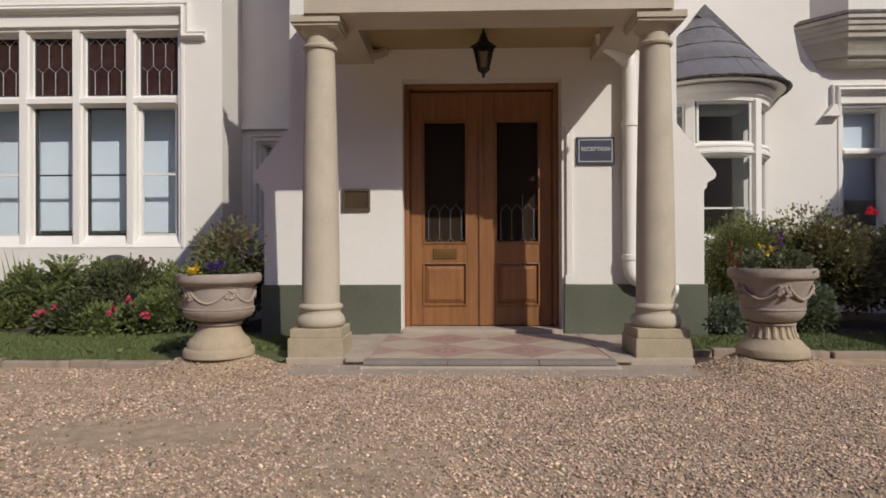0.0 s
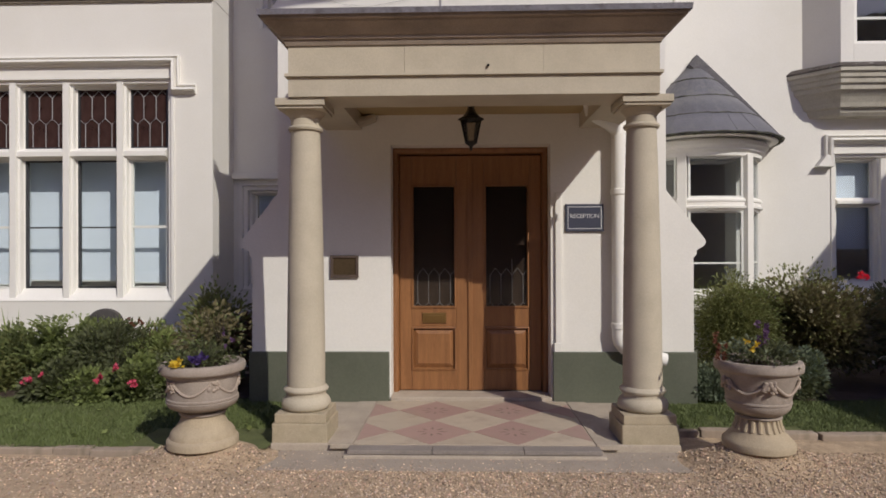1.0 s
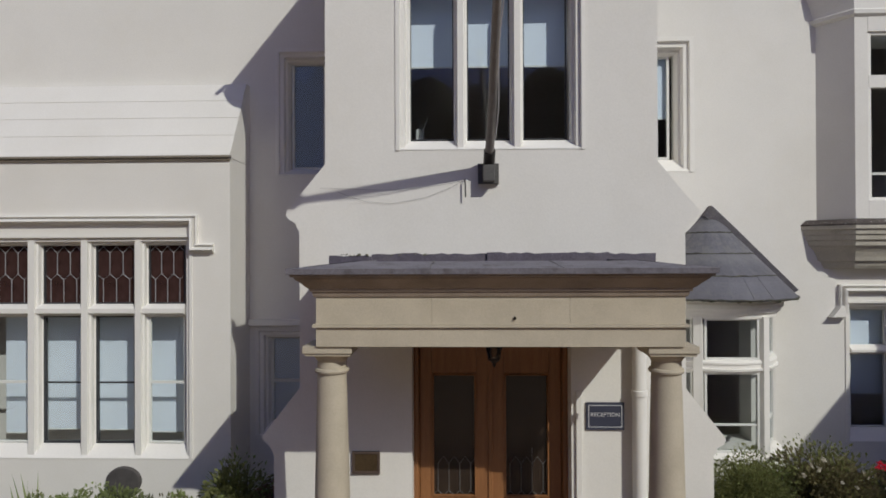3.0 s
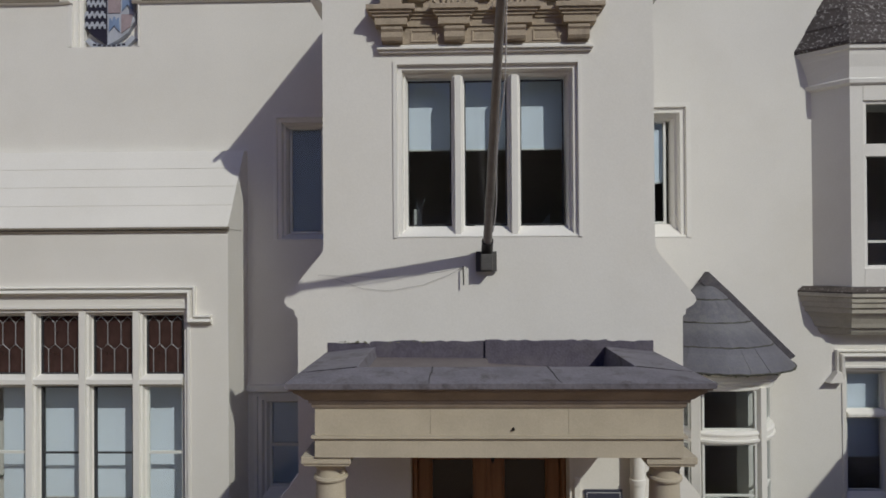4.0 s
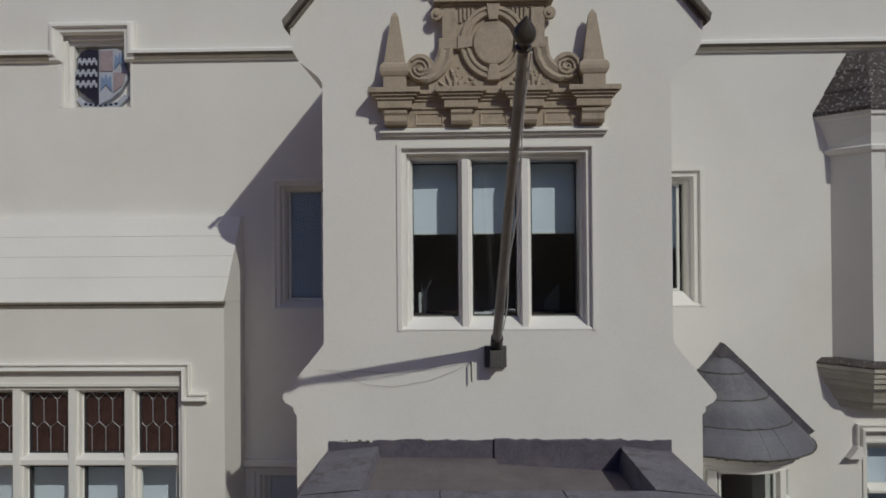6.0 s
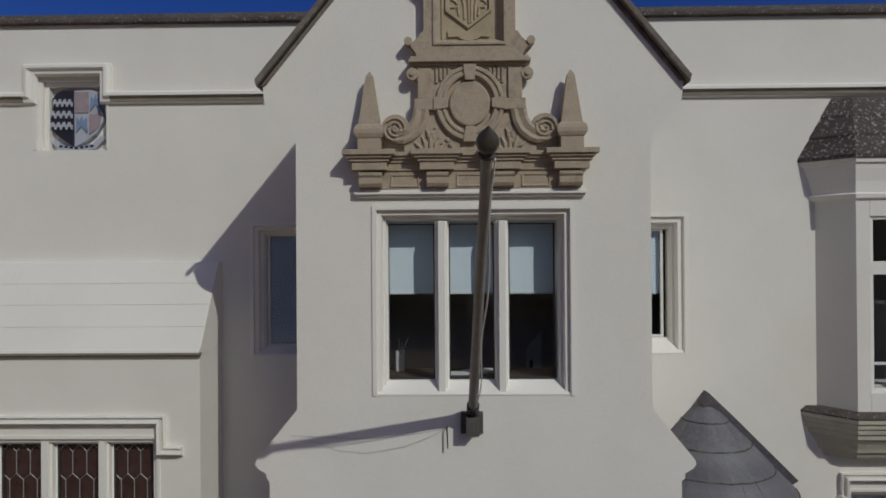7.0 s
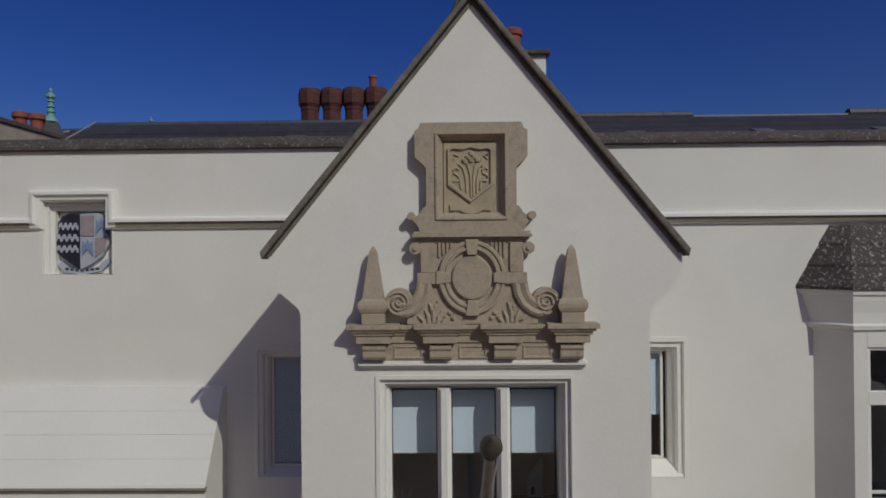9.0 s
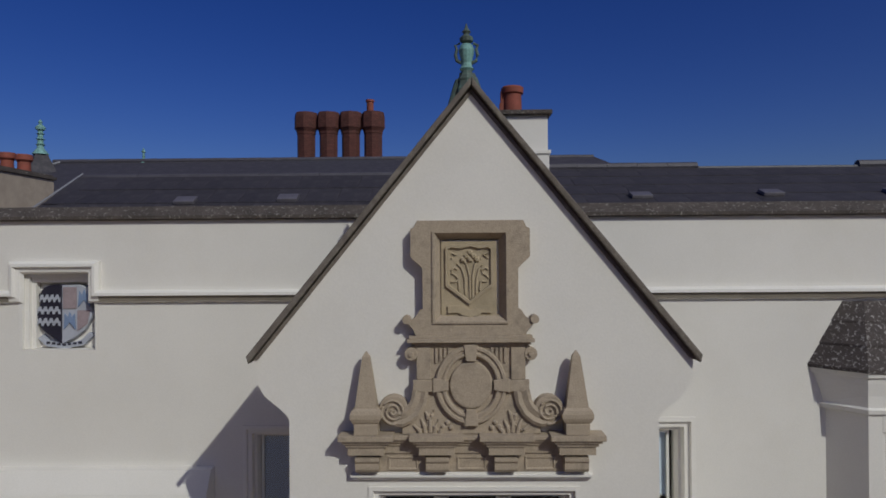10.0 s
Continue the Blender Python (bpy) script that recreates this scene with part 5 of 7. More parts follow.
M_BLACKP = mat("black_shield_paint", (0.022, 0.02, 0.035), 0.5, var=0.2, bump=0.1)
M_PALEP = mat("pale_shield_paint", (0.42, 0.44, 0.50), 0.55, var=0.12, scale=9, bump=0.1)
M_BLUEP = mat("blue_shield_paint", (0.20, 0.27, 0.42), 0.55, var=0.15, scale=9, bump=0.1)
M_ROSEP = mat("rose_shield_paint", (0.335, 0.27, 0.285), 0.55, var=0.15, scale=9, bump=0.1)
shield = thing("painted_shield", "painted heraldic shield, black and white wavy bars beside pale blue quarters", "coat of arms")
sx0, sx1, sm = -5.085, -4.515, -4.83
part("left_half", prism(bmesh.new(), [(sm, 6.85), (sm, 7.53), (-4.95, 7.535), (-5.02, 7.50), (-5.07, 7.42), (-5.05, 7.34), (-5.085, 7.20), (-5.08, 7.10), (-5.03, 7.01), (-4.94, 6.93)], 2.03, 2.10, 0.01), M_BLACKP, shield)
part("right_half", prism(bmesh.new(), [(sm + 0.003, 6.85), (-4.70, 6.92), (-4.59, 7.01), (-4.52, 7.15), (-4.515, 7.25), (-4.54, 7.33), (-4.52, 7.42), (-4.56, 7.50), (-4.64, 7.54), (sm + 0.003, 7.53)], 2.03, 2.10, 0.01), M_PALEP, shield)
part("quarter", boxes((sm + 0.02, sm + 0.16, 2.018, 2.03, 7.26, 7.51)), M_ROSEP, shield)
part("quarter", prism(bmesh.new(), [(sm + 0.17, 7.0), (-4.56, 7.08), (-4.53, 7.24), (sm + 0.17, 7.24)], 2.018, 2.03), M_ROSEP, shield)
for cx, cz in ((sm + 0.24, 7.38), (sm + 0.09, 7.12)):
    part("charge", prism(bmesh.new(), [(cx - 0.06, cz - 0.10), (cx - 0.05, cz + 0.08), (cx - 0.02, cz + 0.03), (cx, cz + 0.10), (cx + 0.02, cz + 0.03), (cx + 0.05, cz + 0.08), (cx + 0.06, cz - 0.10), (cx, cz - 0.02)], 2.012, 2.03), M_BLUEP, shield)
for k, zc in enumerate((7.385, 7.245, 7.11)):
    x0 = -5.05 if k == 0 else -5.075
    n = 4
    st = (sm - 0.01 - x0) / n
    up, lo = [], []
    for i in range(n):
        a, b, m = x0 + st * i, x0 + st * (i + 1), x0 + st * (i + 0.5)
        up += [(a, zc + 0.005), (a + st * 0.25, zc + 0.04), (m + st * 0.1, zc + 0.04), (m + st * 0.2, zc + 0.005)]
        lo += [(a, zc - 0.05), (a + st * 0.25, zc - 0.015), (m + st * 0.1, zc - 0.015), (m + st * 0.2, zc - 0.05)]
    part("wavy_bar", prism(bmesh.new(), up + [(sm - 0.01, zc + 0.005), (sm - 0.01, zc - 0.05)] + lo[::-1], 2.018, 2.03), M_PALEP, shield)
part("motto_ribbon", sweep(bmesh.new(), [(-5.06, 6.93), (-4.98, 6.85), (-4.80, 6.82), (-4.62, 6.86), (-4.53, 6.96)], [(-0.03, 2.10), (-0.03, 2.04), (0.03, 2.04), (0.03, 2.10)]), M_PALEP, shield)
for i in range(7):
    part("motto_bar", boxes((-4.99 + i * 0.055, -4.955 + i * 0.055, 2.034, 2.04, 6.825 + abs(i - 3) * 0.008, 6.85 + abs(i - 3) * 0.008)), M_BLACKP, shield)

shield.matrix_basis = Matrix.Translation((-4.838, 0, 7.208)) @ Matrix.Diagonal((1.17, 1, 1.03, 1)) @ Matrix.Translation((4.80, 0, -7.19))

# ---- roof furniture ----
M_RIDGE = mat("ridge_tile", (0.075, 0.07, 0.085), 0.6, var=0.2, bump=0.2)
for nm, x0, x1, yy, zz, r in (("ridge_tiles", 0.9, 3.85, 4.85, 9.30, 0.075), ("ridge_tiles", 6.45, 12, 4.85, 9.31, 0.08), ("ridge_tiles", -6.02, -0.8, 4.30, 9.13, 0.06), ("ridge_tiles", -10.7, 3.55, 10.9, 10.39, 0.07)):
    bm = bmesh.new()
    n = int((x1 - x0) / 0.45)
    for i in range(n):
        a, b = x0 + (x1 - x0) * i / n, x0 + (x1 - x0) * (i + 1) / n - 0.006
        tube(bm, [(a, yy, zz), (b, yy, zz + 0.004 * (i % 2))], r, 8)
    solid(nm, bm, M_RIDGE, "dark clay ridge tiles", "roof tiles", "stuff")
bm = boxes((3.86, 6.44, 4.80, 4.90, 9.20, 9.30))
solid("ridge_lead", bm, mat("pale_lead", (0.20, 0.20, 0.21), 0.5, metal=0.2, var=0.2, scale=4, bump=0.15), "pale grey lead ridge capping", "roof")

valley = bmesh.new()
tube(valley, [(-5.93, 2.37, 8.20), (-5.97, 4.3, 9.20)], 0.014, 6)
tube(valley, [(-10.82, 9.6, 9.90), (-10.5, 10.88, 10.39)], 0.03, 6)
solid("valley_lead", valley, M_LEADCAME, "pale lead strips along the roof edges", "roof")
roof_r = tagged(new("roof_slates_right"), "large dark roof slates behind the parapet", "roof", "", "structure")
roof_l = tagged(new("roof_slates_left"), "large dark roof slates behind the parapet", "roof", "", "structure")
slate_me = to_mesh("slate", box(bmesh.new(), -0.228, 0.228, -0.36, 0.36, 0, 0.014, bevel=0.003), mat("dark_roof_slate", (0.038, 0.034, 0.042), 0.7, var=0.3, scale=5, fine=60, bump=0.25, dirt=(0.12, 0.11, 0.11), dirt_amount=0.4, dirt_scale=6, thing=0.6))
vent_me = to_mesh("vent_slate", box(bmesh.new(), -0.14, 0.14, -0.10, 0.10, 0, 0.05, bevel=0.008), M_LEAD)
rnd = random.Random(3)
for parent, x0, x1, ya, za, yb, zb in ((roof_r, 0.95, 7.2, 2.36, 8.36, 4.85, 9.27), (roof_l, -5.92, -0.75, 2.36, 8.17, 4.30, 9.14)):
    rows = 5 if parent is roof_r else 4
    sl = math.atan2(zb - za, yb - ya)
    for i in range(rows):
        t = (i + 0.5) / rows
        for j in range(int((x1 - x0) / 0.46)):
            ob = new("slate", slate_me)
            ob.parent = parent
            x = x0 + 0.23 + 0.46 * j + (0.23 if i % 2 else 0)
            ob.matrix_basis = Matrix.Translation((x, ya + (yb - ya) * t, za + (zb - za) * t + 0.012)) @ Matrix.Rotation(sl - 0.018, 4, "X") @ Matrix.Rotation(rnd.uniform(-0.01, 0.01), 4, "Z")
for parent, x, t, ya, za, yb, zb in ((roof_r, 2.4, 0.30, 2.36, 8.36, 4.85, 9.27), (roof_r, 4.2, 0.33, 2.36, 8.36, 4.85, 9.27), (roof_r, 5.9, 0.33, 2.36, 8.36, 4.85, 9.27), (roof_l, -3.90, 0.47, 2.36, 8.17, 4.3, 9.14), (roof_l, -2.47, 0.50, 2.36, 8.17, 4.3, 9.14)):
    ob = new("vent_slate", vent_me)
    ob.parent = parent
    ob.matrix_basis = Matrix.Translation((x, ya + (yb - ya) * t, za + (zb - za) * t + 0.03)) @ Matrix.Rotation(math.atan2(zb - za, yb - ya), 4, "X")

# brick chimney of four octagonal shafts
M_BRICKW = mat("brickwork", (0.125, 0.044, 0.035), 0.9, var=0.22, scale=9, fine=60, bump=0.3, dirt=(0.075, 0.038, 0.03), dirt_amount=0.75, dirt_scale=2.5)
bn, bl = M_BRICKW.node_tree.nodes, M_BRICKW.node_tree.links
bt = bn.new("ShaderNodeTexBrick")
bt.inputs["Scale"].default_value = 4.2
bt.inputs["Mortar Size"].default_value = 0.025
bt.inputs["Color1"].default_value, bt.inputs["Color2"].default_value, bt.inputs["Mortar"].default_value = (1, 1, 1, 1), (0.72, 0.72, 0.72, 1), (0.45, 0.42, 0.4, 1)
bc = bn.new("ShaderNodeTexCoord")
bmp = bn.new("ShaderNodeMapping")
bmp.inputs["Rotation"].default_value = (radians(90), 0, 0)
bl.new(bc.outputs["Object"], bmp.inputs[0])
bl.new(bmp.outputs[0], bt.inputs["Vector"])
bx = bn.new("ShaderNodeMix")
bx.data_type, bx.blend_type = "RGBA", "MULTIPLY"
bx.inputs[0].default_value = 1.0
bsdf = bn["Principled BSDF"]
bl.new(bsdf.inputs["Base Color"].links[0].from_socket, bx.inputs[6])
bl.new(bt.outputs["Color"], bx.inputs[7])
bl.new(bx.outputs[2], bsdf.inputs["Base Color"])
chim = thing("brick_chimney", "red brick chimney of four octagonal shafts with corbelled caps", "chimney")
CYY = 16.0
part("stack_base", boxes((-5.75, -2.35, CYY - 0.4, CYY + 0.4, -0.1, 10.8), bevel=0.02), M_BRICKW, chim)
for i in range(4):
    cx = -5.18 + 0.772 * i
    shaft = part("shaft", revolve(bmesh.new(), [(0.31, 10.8), (0.31, 12.02), (0.33, 12.03), (0.33, 12.11), (0.38, 12.20), (0.405, 12.23), (0.405, 12.62), (0.37, 12.77), (0.25, 12.79)], 8, cx, CYY), M_BRICKW, chim)
part("chimney_pot", revolve(bmesh.new(), [(0.12, 12.79), (0.12, 13.12), (0.15, 13.14), (0.15, 13.21), (0.10, 13.21)], 14, -5.18 + 0.772 * 3 - 0.10, CYY), M_TERRA, chim, smooth=True)

wch = thing("white_chimney", "white rendered chimney with a dark slab cap and clay pot", "chimney")
part("chimney_body", boxes((0.30, 1.125, 2.85, 3.45, 8.3, 9.22), bevel=0.006), M_RENDER, wch)
part("band", boxes((0.28, 1.145, 2.83, 3.47, 9.22, 9.27), bevel=0.006), M_RENDER, wch)
part("shaft", boxes((0.32, 1.11, 2.87, 3.43, 9.27, 9.742), bevel=0.006), M_RENDER, wch)
part("cap", boxes((0.26, 1.165, 2.80, 3.50, 9.742, 9.80), bevel=0.012), M_COPING, wch)
part("chimney_pot", revolve(bmesh.new(), [(0.13, 9.80), (0.125, 10.06), (0.15, 10.08), (0.155, 10.15), (0.135, 10.17), (0.10, 10.17)], 20, 0.665, 3.1), M_TERRA, wch, "orange clay pot", smooth=True)
part("cowl", boxes((0.49, 0.545, 3.05, 3.15, 9.80, 9.95), (0.505, 0.545, 3.05, 3.15, 9.95, 10.11), bevel=0.006), M_TERRA, wch)

gst = thing("grey_chimney", "low grey rendered chimney stack with clay pots", "chimney")
part("chimney_body", boxes((-9.05, -8.38, 4.7, 7.32, -0.1, 9.47), bevel=0.01), M_FLAG, gst)
part("cap", boxes((-9.1, -8.34, 4.65, 7.36, 9.47, 9.53), (-9.06, -8.39, 4.7, 7.31, 9.53, 9.57), bevel=0.01), M_COPING, gst)
for cxx, top in ((-8.64, 9.92), (-8.98, 9.96)):
    part("chimney_pot", revolve(bmesh.new(), [(0.125, 9.56), (0.115, top - 0.15), (0.155, top - 0.11), (0.155, top - 0.05), (0.14, top), (0.09, top)], 16, cxx, 6.8), M_TERRA, gst, smooth=True)


def copper_finial(name, x, y, z, s, material, lab):
    f = thing(name, lab, "finial")
    part("stem", revolve(bmesh.new(), [(0.17 * s, z), (0.13 * s, z + 0.06 * s), (0.07 * s, z + 0.14 * s), (0.06 * s, z + 0.30 * s), (0.05 * s, z + 0.52 * s)], 10, x, y), material, f)
    for k, (zz, r) in enumerate(((0.22, 0.10), (0.34, 0.095), (0.46, 0.085))):
        part("ring", revolve(bmesh.new(), [(r * 0.6 * s, z + (zz - 0.025) * s), (r * s, z + zz * s), (r * 0.6 * s, z + (zz + 0.025) * s)], 10, x, y), material, f)
    part("knop", revolve(bmesh.new(), [(0.05 * s, z + 0.52 * s), (0.10 * s, z + 0.56 * s), (0.105 * s, z + 0.60 * s), (0.06 * s, z + 0.65 * s), (0.03 * s, z + 0.68 * s), (0.045 * s, z + 0.72 * s), (0.01 * s, z + 0.78 * s)], 10, x, y), material, f)
    return f


f = copper_finial("spire_finial", -10.45, 10.0, 10.45, 1.12, M_COPPER, "pale green copper spire finial on the far roof")
part("spire_roof", revolve(bmesh.new(), [(1.9, -0.1), (1.9, 8.4), (0.42, 10.0), (0.17, 10.47)], 4, -10.45, 10.0), M_SLATEJ, f)
copper_finial("ridge_finial", -8.3, 10.9, 10.34, 0.52, M_COPPER, "small green copper finial on the roof ridge")
f = thing("gable_finial", "dark copper figure-like finial with green patches on the gable apex", "finial")
fx, fy = -0.03, 0.12
for s in (-1, 1):
    part("saddle_leg", tube(bmesh.new(), [(fx + s * 0.135, fy, 9.22), (fx + s * 0.105, fy, 9.34), (fx + s * 0.075, fy, 9.44), (fx + s * 0.045, fy, 9.50)], 0.036, 8, 0.026), M_DARKCOPPER, f)
part("saddle", revolve(bmesh.new(), [(0.10, 9.24), (0.105, 9.36), (0.095, 9.38), (0.08, 9.43), (0.085, 9.45), (0.055, 9.50), (0.05, 9.525)], 8, fx, fy), M_DARKCOPPER, f)
part("stem", revolve(bmesh.new(), [(0.05, 9.525), (0.066, 9.545), (0.05, 9.565), (0.044, 9.60), (0.06, 9.66), (0.07, 9.71), (0.055, 9.755), (0.03, 9.77)], 12, fx, fy), M_COPPER, f, "green copper stem")
part("knop", revolve(bmesh.new(), [(0.03, 9.77), (0.058, 9.79), (0.062, 9.82), (0.038, 9.84), (0.025, 9.855), (0.04, 9.875), (0.018, 9.905), (0.004, 9.95)], 12, fx, fy), M_DARKCOPPER, f)
for s in (-1, 1):
    part("crocket", tube(bmesh.new(), [(fx + s * 0.045, fy, 9.60), (fx + s * 0.085, fy, 9.62), (fx + s * 0.098, fy, 9.67), (fx + s * 0.085, fy, 9.72), (fx + s * 0.10, fy, 9.755), (fx + s * 0.06, fy, 9.775)], 0.017, 7, 0.012), M_DARKCOPPER, f)

# ---- blinds and things seen through the windows ----
for a, b in w3:
    bl_ = thing("roller_blind", "pale blue roller blind pulled half down", "blind", "gable window blinds")
    part("cloth", boxes((a - 0.05, b + 0.055, 0.245, 0.250, 5.14, 5.86)), M_BLIND, bl_)
    part("bottom_bar", boxes((a - 0.05, b + 0.055, 0.240, 0.255, 5.125, 5.142), bevel=0.003), M_WHITEFRAME, bl_)
solid("window_board", boxes((-0.89, 0.89, 0.152, 0.62, 4.32, 4.36)), M_WOODIN, "dark wooden window board", "sill")
M_HOLDER = mat("grey_holder", (0.62, 0.62, 0.60), 0.6, var=0.1, bump=0.05)
pot = thing("brush_pot", "pale upright holder with thin sticks on the window board", "holder")
part("holder", boxes((-0.742, -0.664, 0.46, 0.53, 4.36, 4.56), bevel=0.006), M_HOLDER, pot)
for x, z in ((-0.70, 4.70), (-0.66, 4.65), (-0.60, 4.71)):
    part("stick", tube(bmesh.new(), [(-0.70, 0.495, 4.50), (x - 0.02, 0.495, z - 0.02)], 0.007, 5), M_HOLDER, pot)
bx_ = thing("white_folder", "white slanted card standing on a dark cupboard in the room", "card")
part("card", prism(bmesh.new(), [(0.672, 4.127), (0.85, 4.127), (0.85, 4.59), (0.672, 4.378)], 1.71, 1.73), M_PAPER, bx_)
part("clip", boxes((0.71, 0.75, 1.70, 1.712, 4.16, 4.25), bevel=0.004), M_BLACKFRAME, bx_)
cup = thing("room_cupboard", "dark wooden cupboard against the back wall of the upper room", "cupboard")
part("body", boxes((0.45, 1.14, 1.42, 1.79, 3.352, 4.10), bevel=0.006), M_WOODIN, cup)
part("top", boxes((0.43, 1.145, 1.40, 1.795, 4.10, 4.126), bevel=0.004), M_WOODIN, cup)
pp = thing("paper_pile", "loose pile of papers on the window board", "papers")
for i, (x, r) in enumerate(((-0.12, 4), (0.02, -7), (0.09, 10))):
    o = part("sheet", boxes((-0.12, 0.12, -0.08, 0.08, 0, 0.01), bevel=0.002), M_PAPER, pp)
    o.matrix_basis = pose(x, 0.34, 4.361 + 0.012 * i, 0, 0, r)
for k, (a, b) in enumerate(w5):
    bl_ = thing("roller_blind", "pale blue-white roller blind covering most of the window", "blind", "wing window blinds")
    low = (1.02, 1.04, 1.09, 1.085, 1.06)[k]
    part("cloth", boxes((a - 0.155 + (0.1 if k == 1 else 0), b + 0.005, 1.69, 1.695, low, 2.66)), M_BLIND, bl_)
    part("bottom_bar", boxes((a - 0.155 + (0.1 if k == 1 else 0), b + 0.005, 1.685, 1.70, low - 0.012, low + 0.003), bevel=0.003), M_WHITEFRAME, bl_)
for nm, x0, x1, z0, z1, yy in (("narrow left", -2.55, -1.95, 4.41, 5.85, 2.14), ("narrow right", 1.9, 2.40, 5.0, 5.85, 2.14), ("low left", -2.85, -2.15, 1.0, 2.28, 2.14)):
    bl_ = thing("roller_blind", "dull blue roller blind in a narrow window", "blind")
    part("cloth", boxes((x0, x1, yy, yy + 0.005, z0, z1)), M_BLIND, bl_)
    part("bottom_bar", boxes((x0, x1, yy - 0.005, yy + 0.01, z0 - 0.015, z0)), M_WHITEFRAME, bl_)
for a, b in w2:
    bl_ = thing("roller_blind", "pale blue roller blind behind the sash window", "blind")
    part("cloth", boxes((a - 0.04, b + 0.04, 2.17, 2.175, 1.45, 2.6)), M_BLIND, bl_)
    part("bottom_bar", boxes((a - 0.04, b + 0.04, 2.165, 2.18, 1.435, 1.452)), M_WHITEFRAME, bl_)

# ---- porch floor tiles, laid diagonally ----
floor = tagged(new("porch_floor"), "worn red and cream diagonal clay tiles on the porch floor", "floor", "", "structure")
def clipped(pts, x0, x1, y0, y1):
    """A polygon cut to a rectangle."""
    for ax, lim, sg in ((0, x0, 1), (0, x1, -1), (1, y0, 1), (1, y1, -1)):
        out = []
        for k in range(len(pts)):
            p, q = pts[k - 1], pts[k]
            ip, iq = sg * (p[ax] - lim) >= 0, sg * (q[ax] - lim) >= 0
            if ip != iq:
                u = (lim - p[ax]) / (q[ax] - p[ax])
                out.append((p[0] + u * (q[0] - p[0]), p[1] + u * (q[1] - p[1])))
            if iq:
                out.append(q)
        pts = out
        if len(pts) < 3:
            return []
    return pts


R = 0.32
M_INLAY = mat("tile_inlay", (0.23, 0.16, 0.13), 0.6, var=0.15, bump=0.1)
for i in range(-5, 6):
    for j in range(-5, 6):
        for odd in (0, 1):
            x, y = (2 * i + odd) * R, -0.78 + (2 * j + odd) * R
            pts = clipped([(x + (R - 0.003) * c, y + (R - 0.003) * s) for c, s in ((1, 0), (0, 1), (-1, 0), (0, -1))], -0.872, 0.872, -1.418, -0.12)
            if len(pts) > 2:
                bm = bmesh.new()
                vprism(bm, pts, 0.028, 0.036)
                tile = part("tile", bm, M_TILECREAM if odd == 0 else M_TILERED, floor)
                if odd and abs(x) < 0.7 and -1.3 < y < -0.3:
                    bm = bmesh.new()
                    for k in range(8):
                        a = 2 * math.pi * k / 8
                        c0, s0 = math.cos(a), math.sin(a)
                        vprism(bm, [(x + 0.05 * c0, y + 0.05 * s0), (x + 0.08 * c0 + 0.012 * s0, y + 0.08 * s0 - 0.012 * c0), (x + 0.12 * c0, y + 0.12 * s0), (x + 0.08 * c0 - 0.012 * s0, y + 0.08 * s0 + 0.012 * c0)], 0.035, 0.0368)
                    part("inlay", bm, M_INLAY, tile, "small worn dark rosette inlay")
part("tile_bed", boxes((-0.88, 0.88, -1.42, -0.117, -0.002, 0.033)), M_FLAG, floor)
for s in (-1, 1):
    part("border_slab", boxes((min(s * 0.885, s * 1.05), max(s * 0.885, s * 1.05), -1.42, -0.13, 0.0, 0.036), bevel=0.004), M_FLAG, floor)
for a, b in ((-0.90, -0.30), (-0.296, 0.35), (0.354, 0.90)):
    part("border_slab", boxes((a, b, -1.54, -1.424, 0.0, 0.030), bevel=0.004), mat("grey_flag", (0.25, 0.215, 0.19), 0.85, var=0.15, scale=5, bump=0.2), floor)


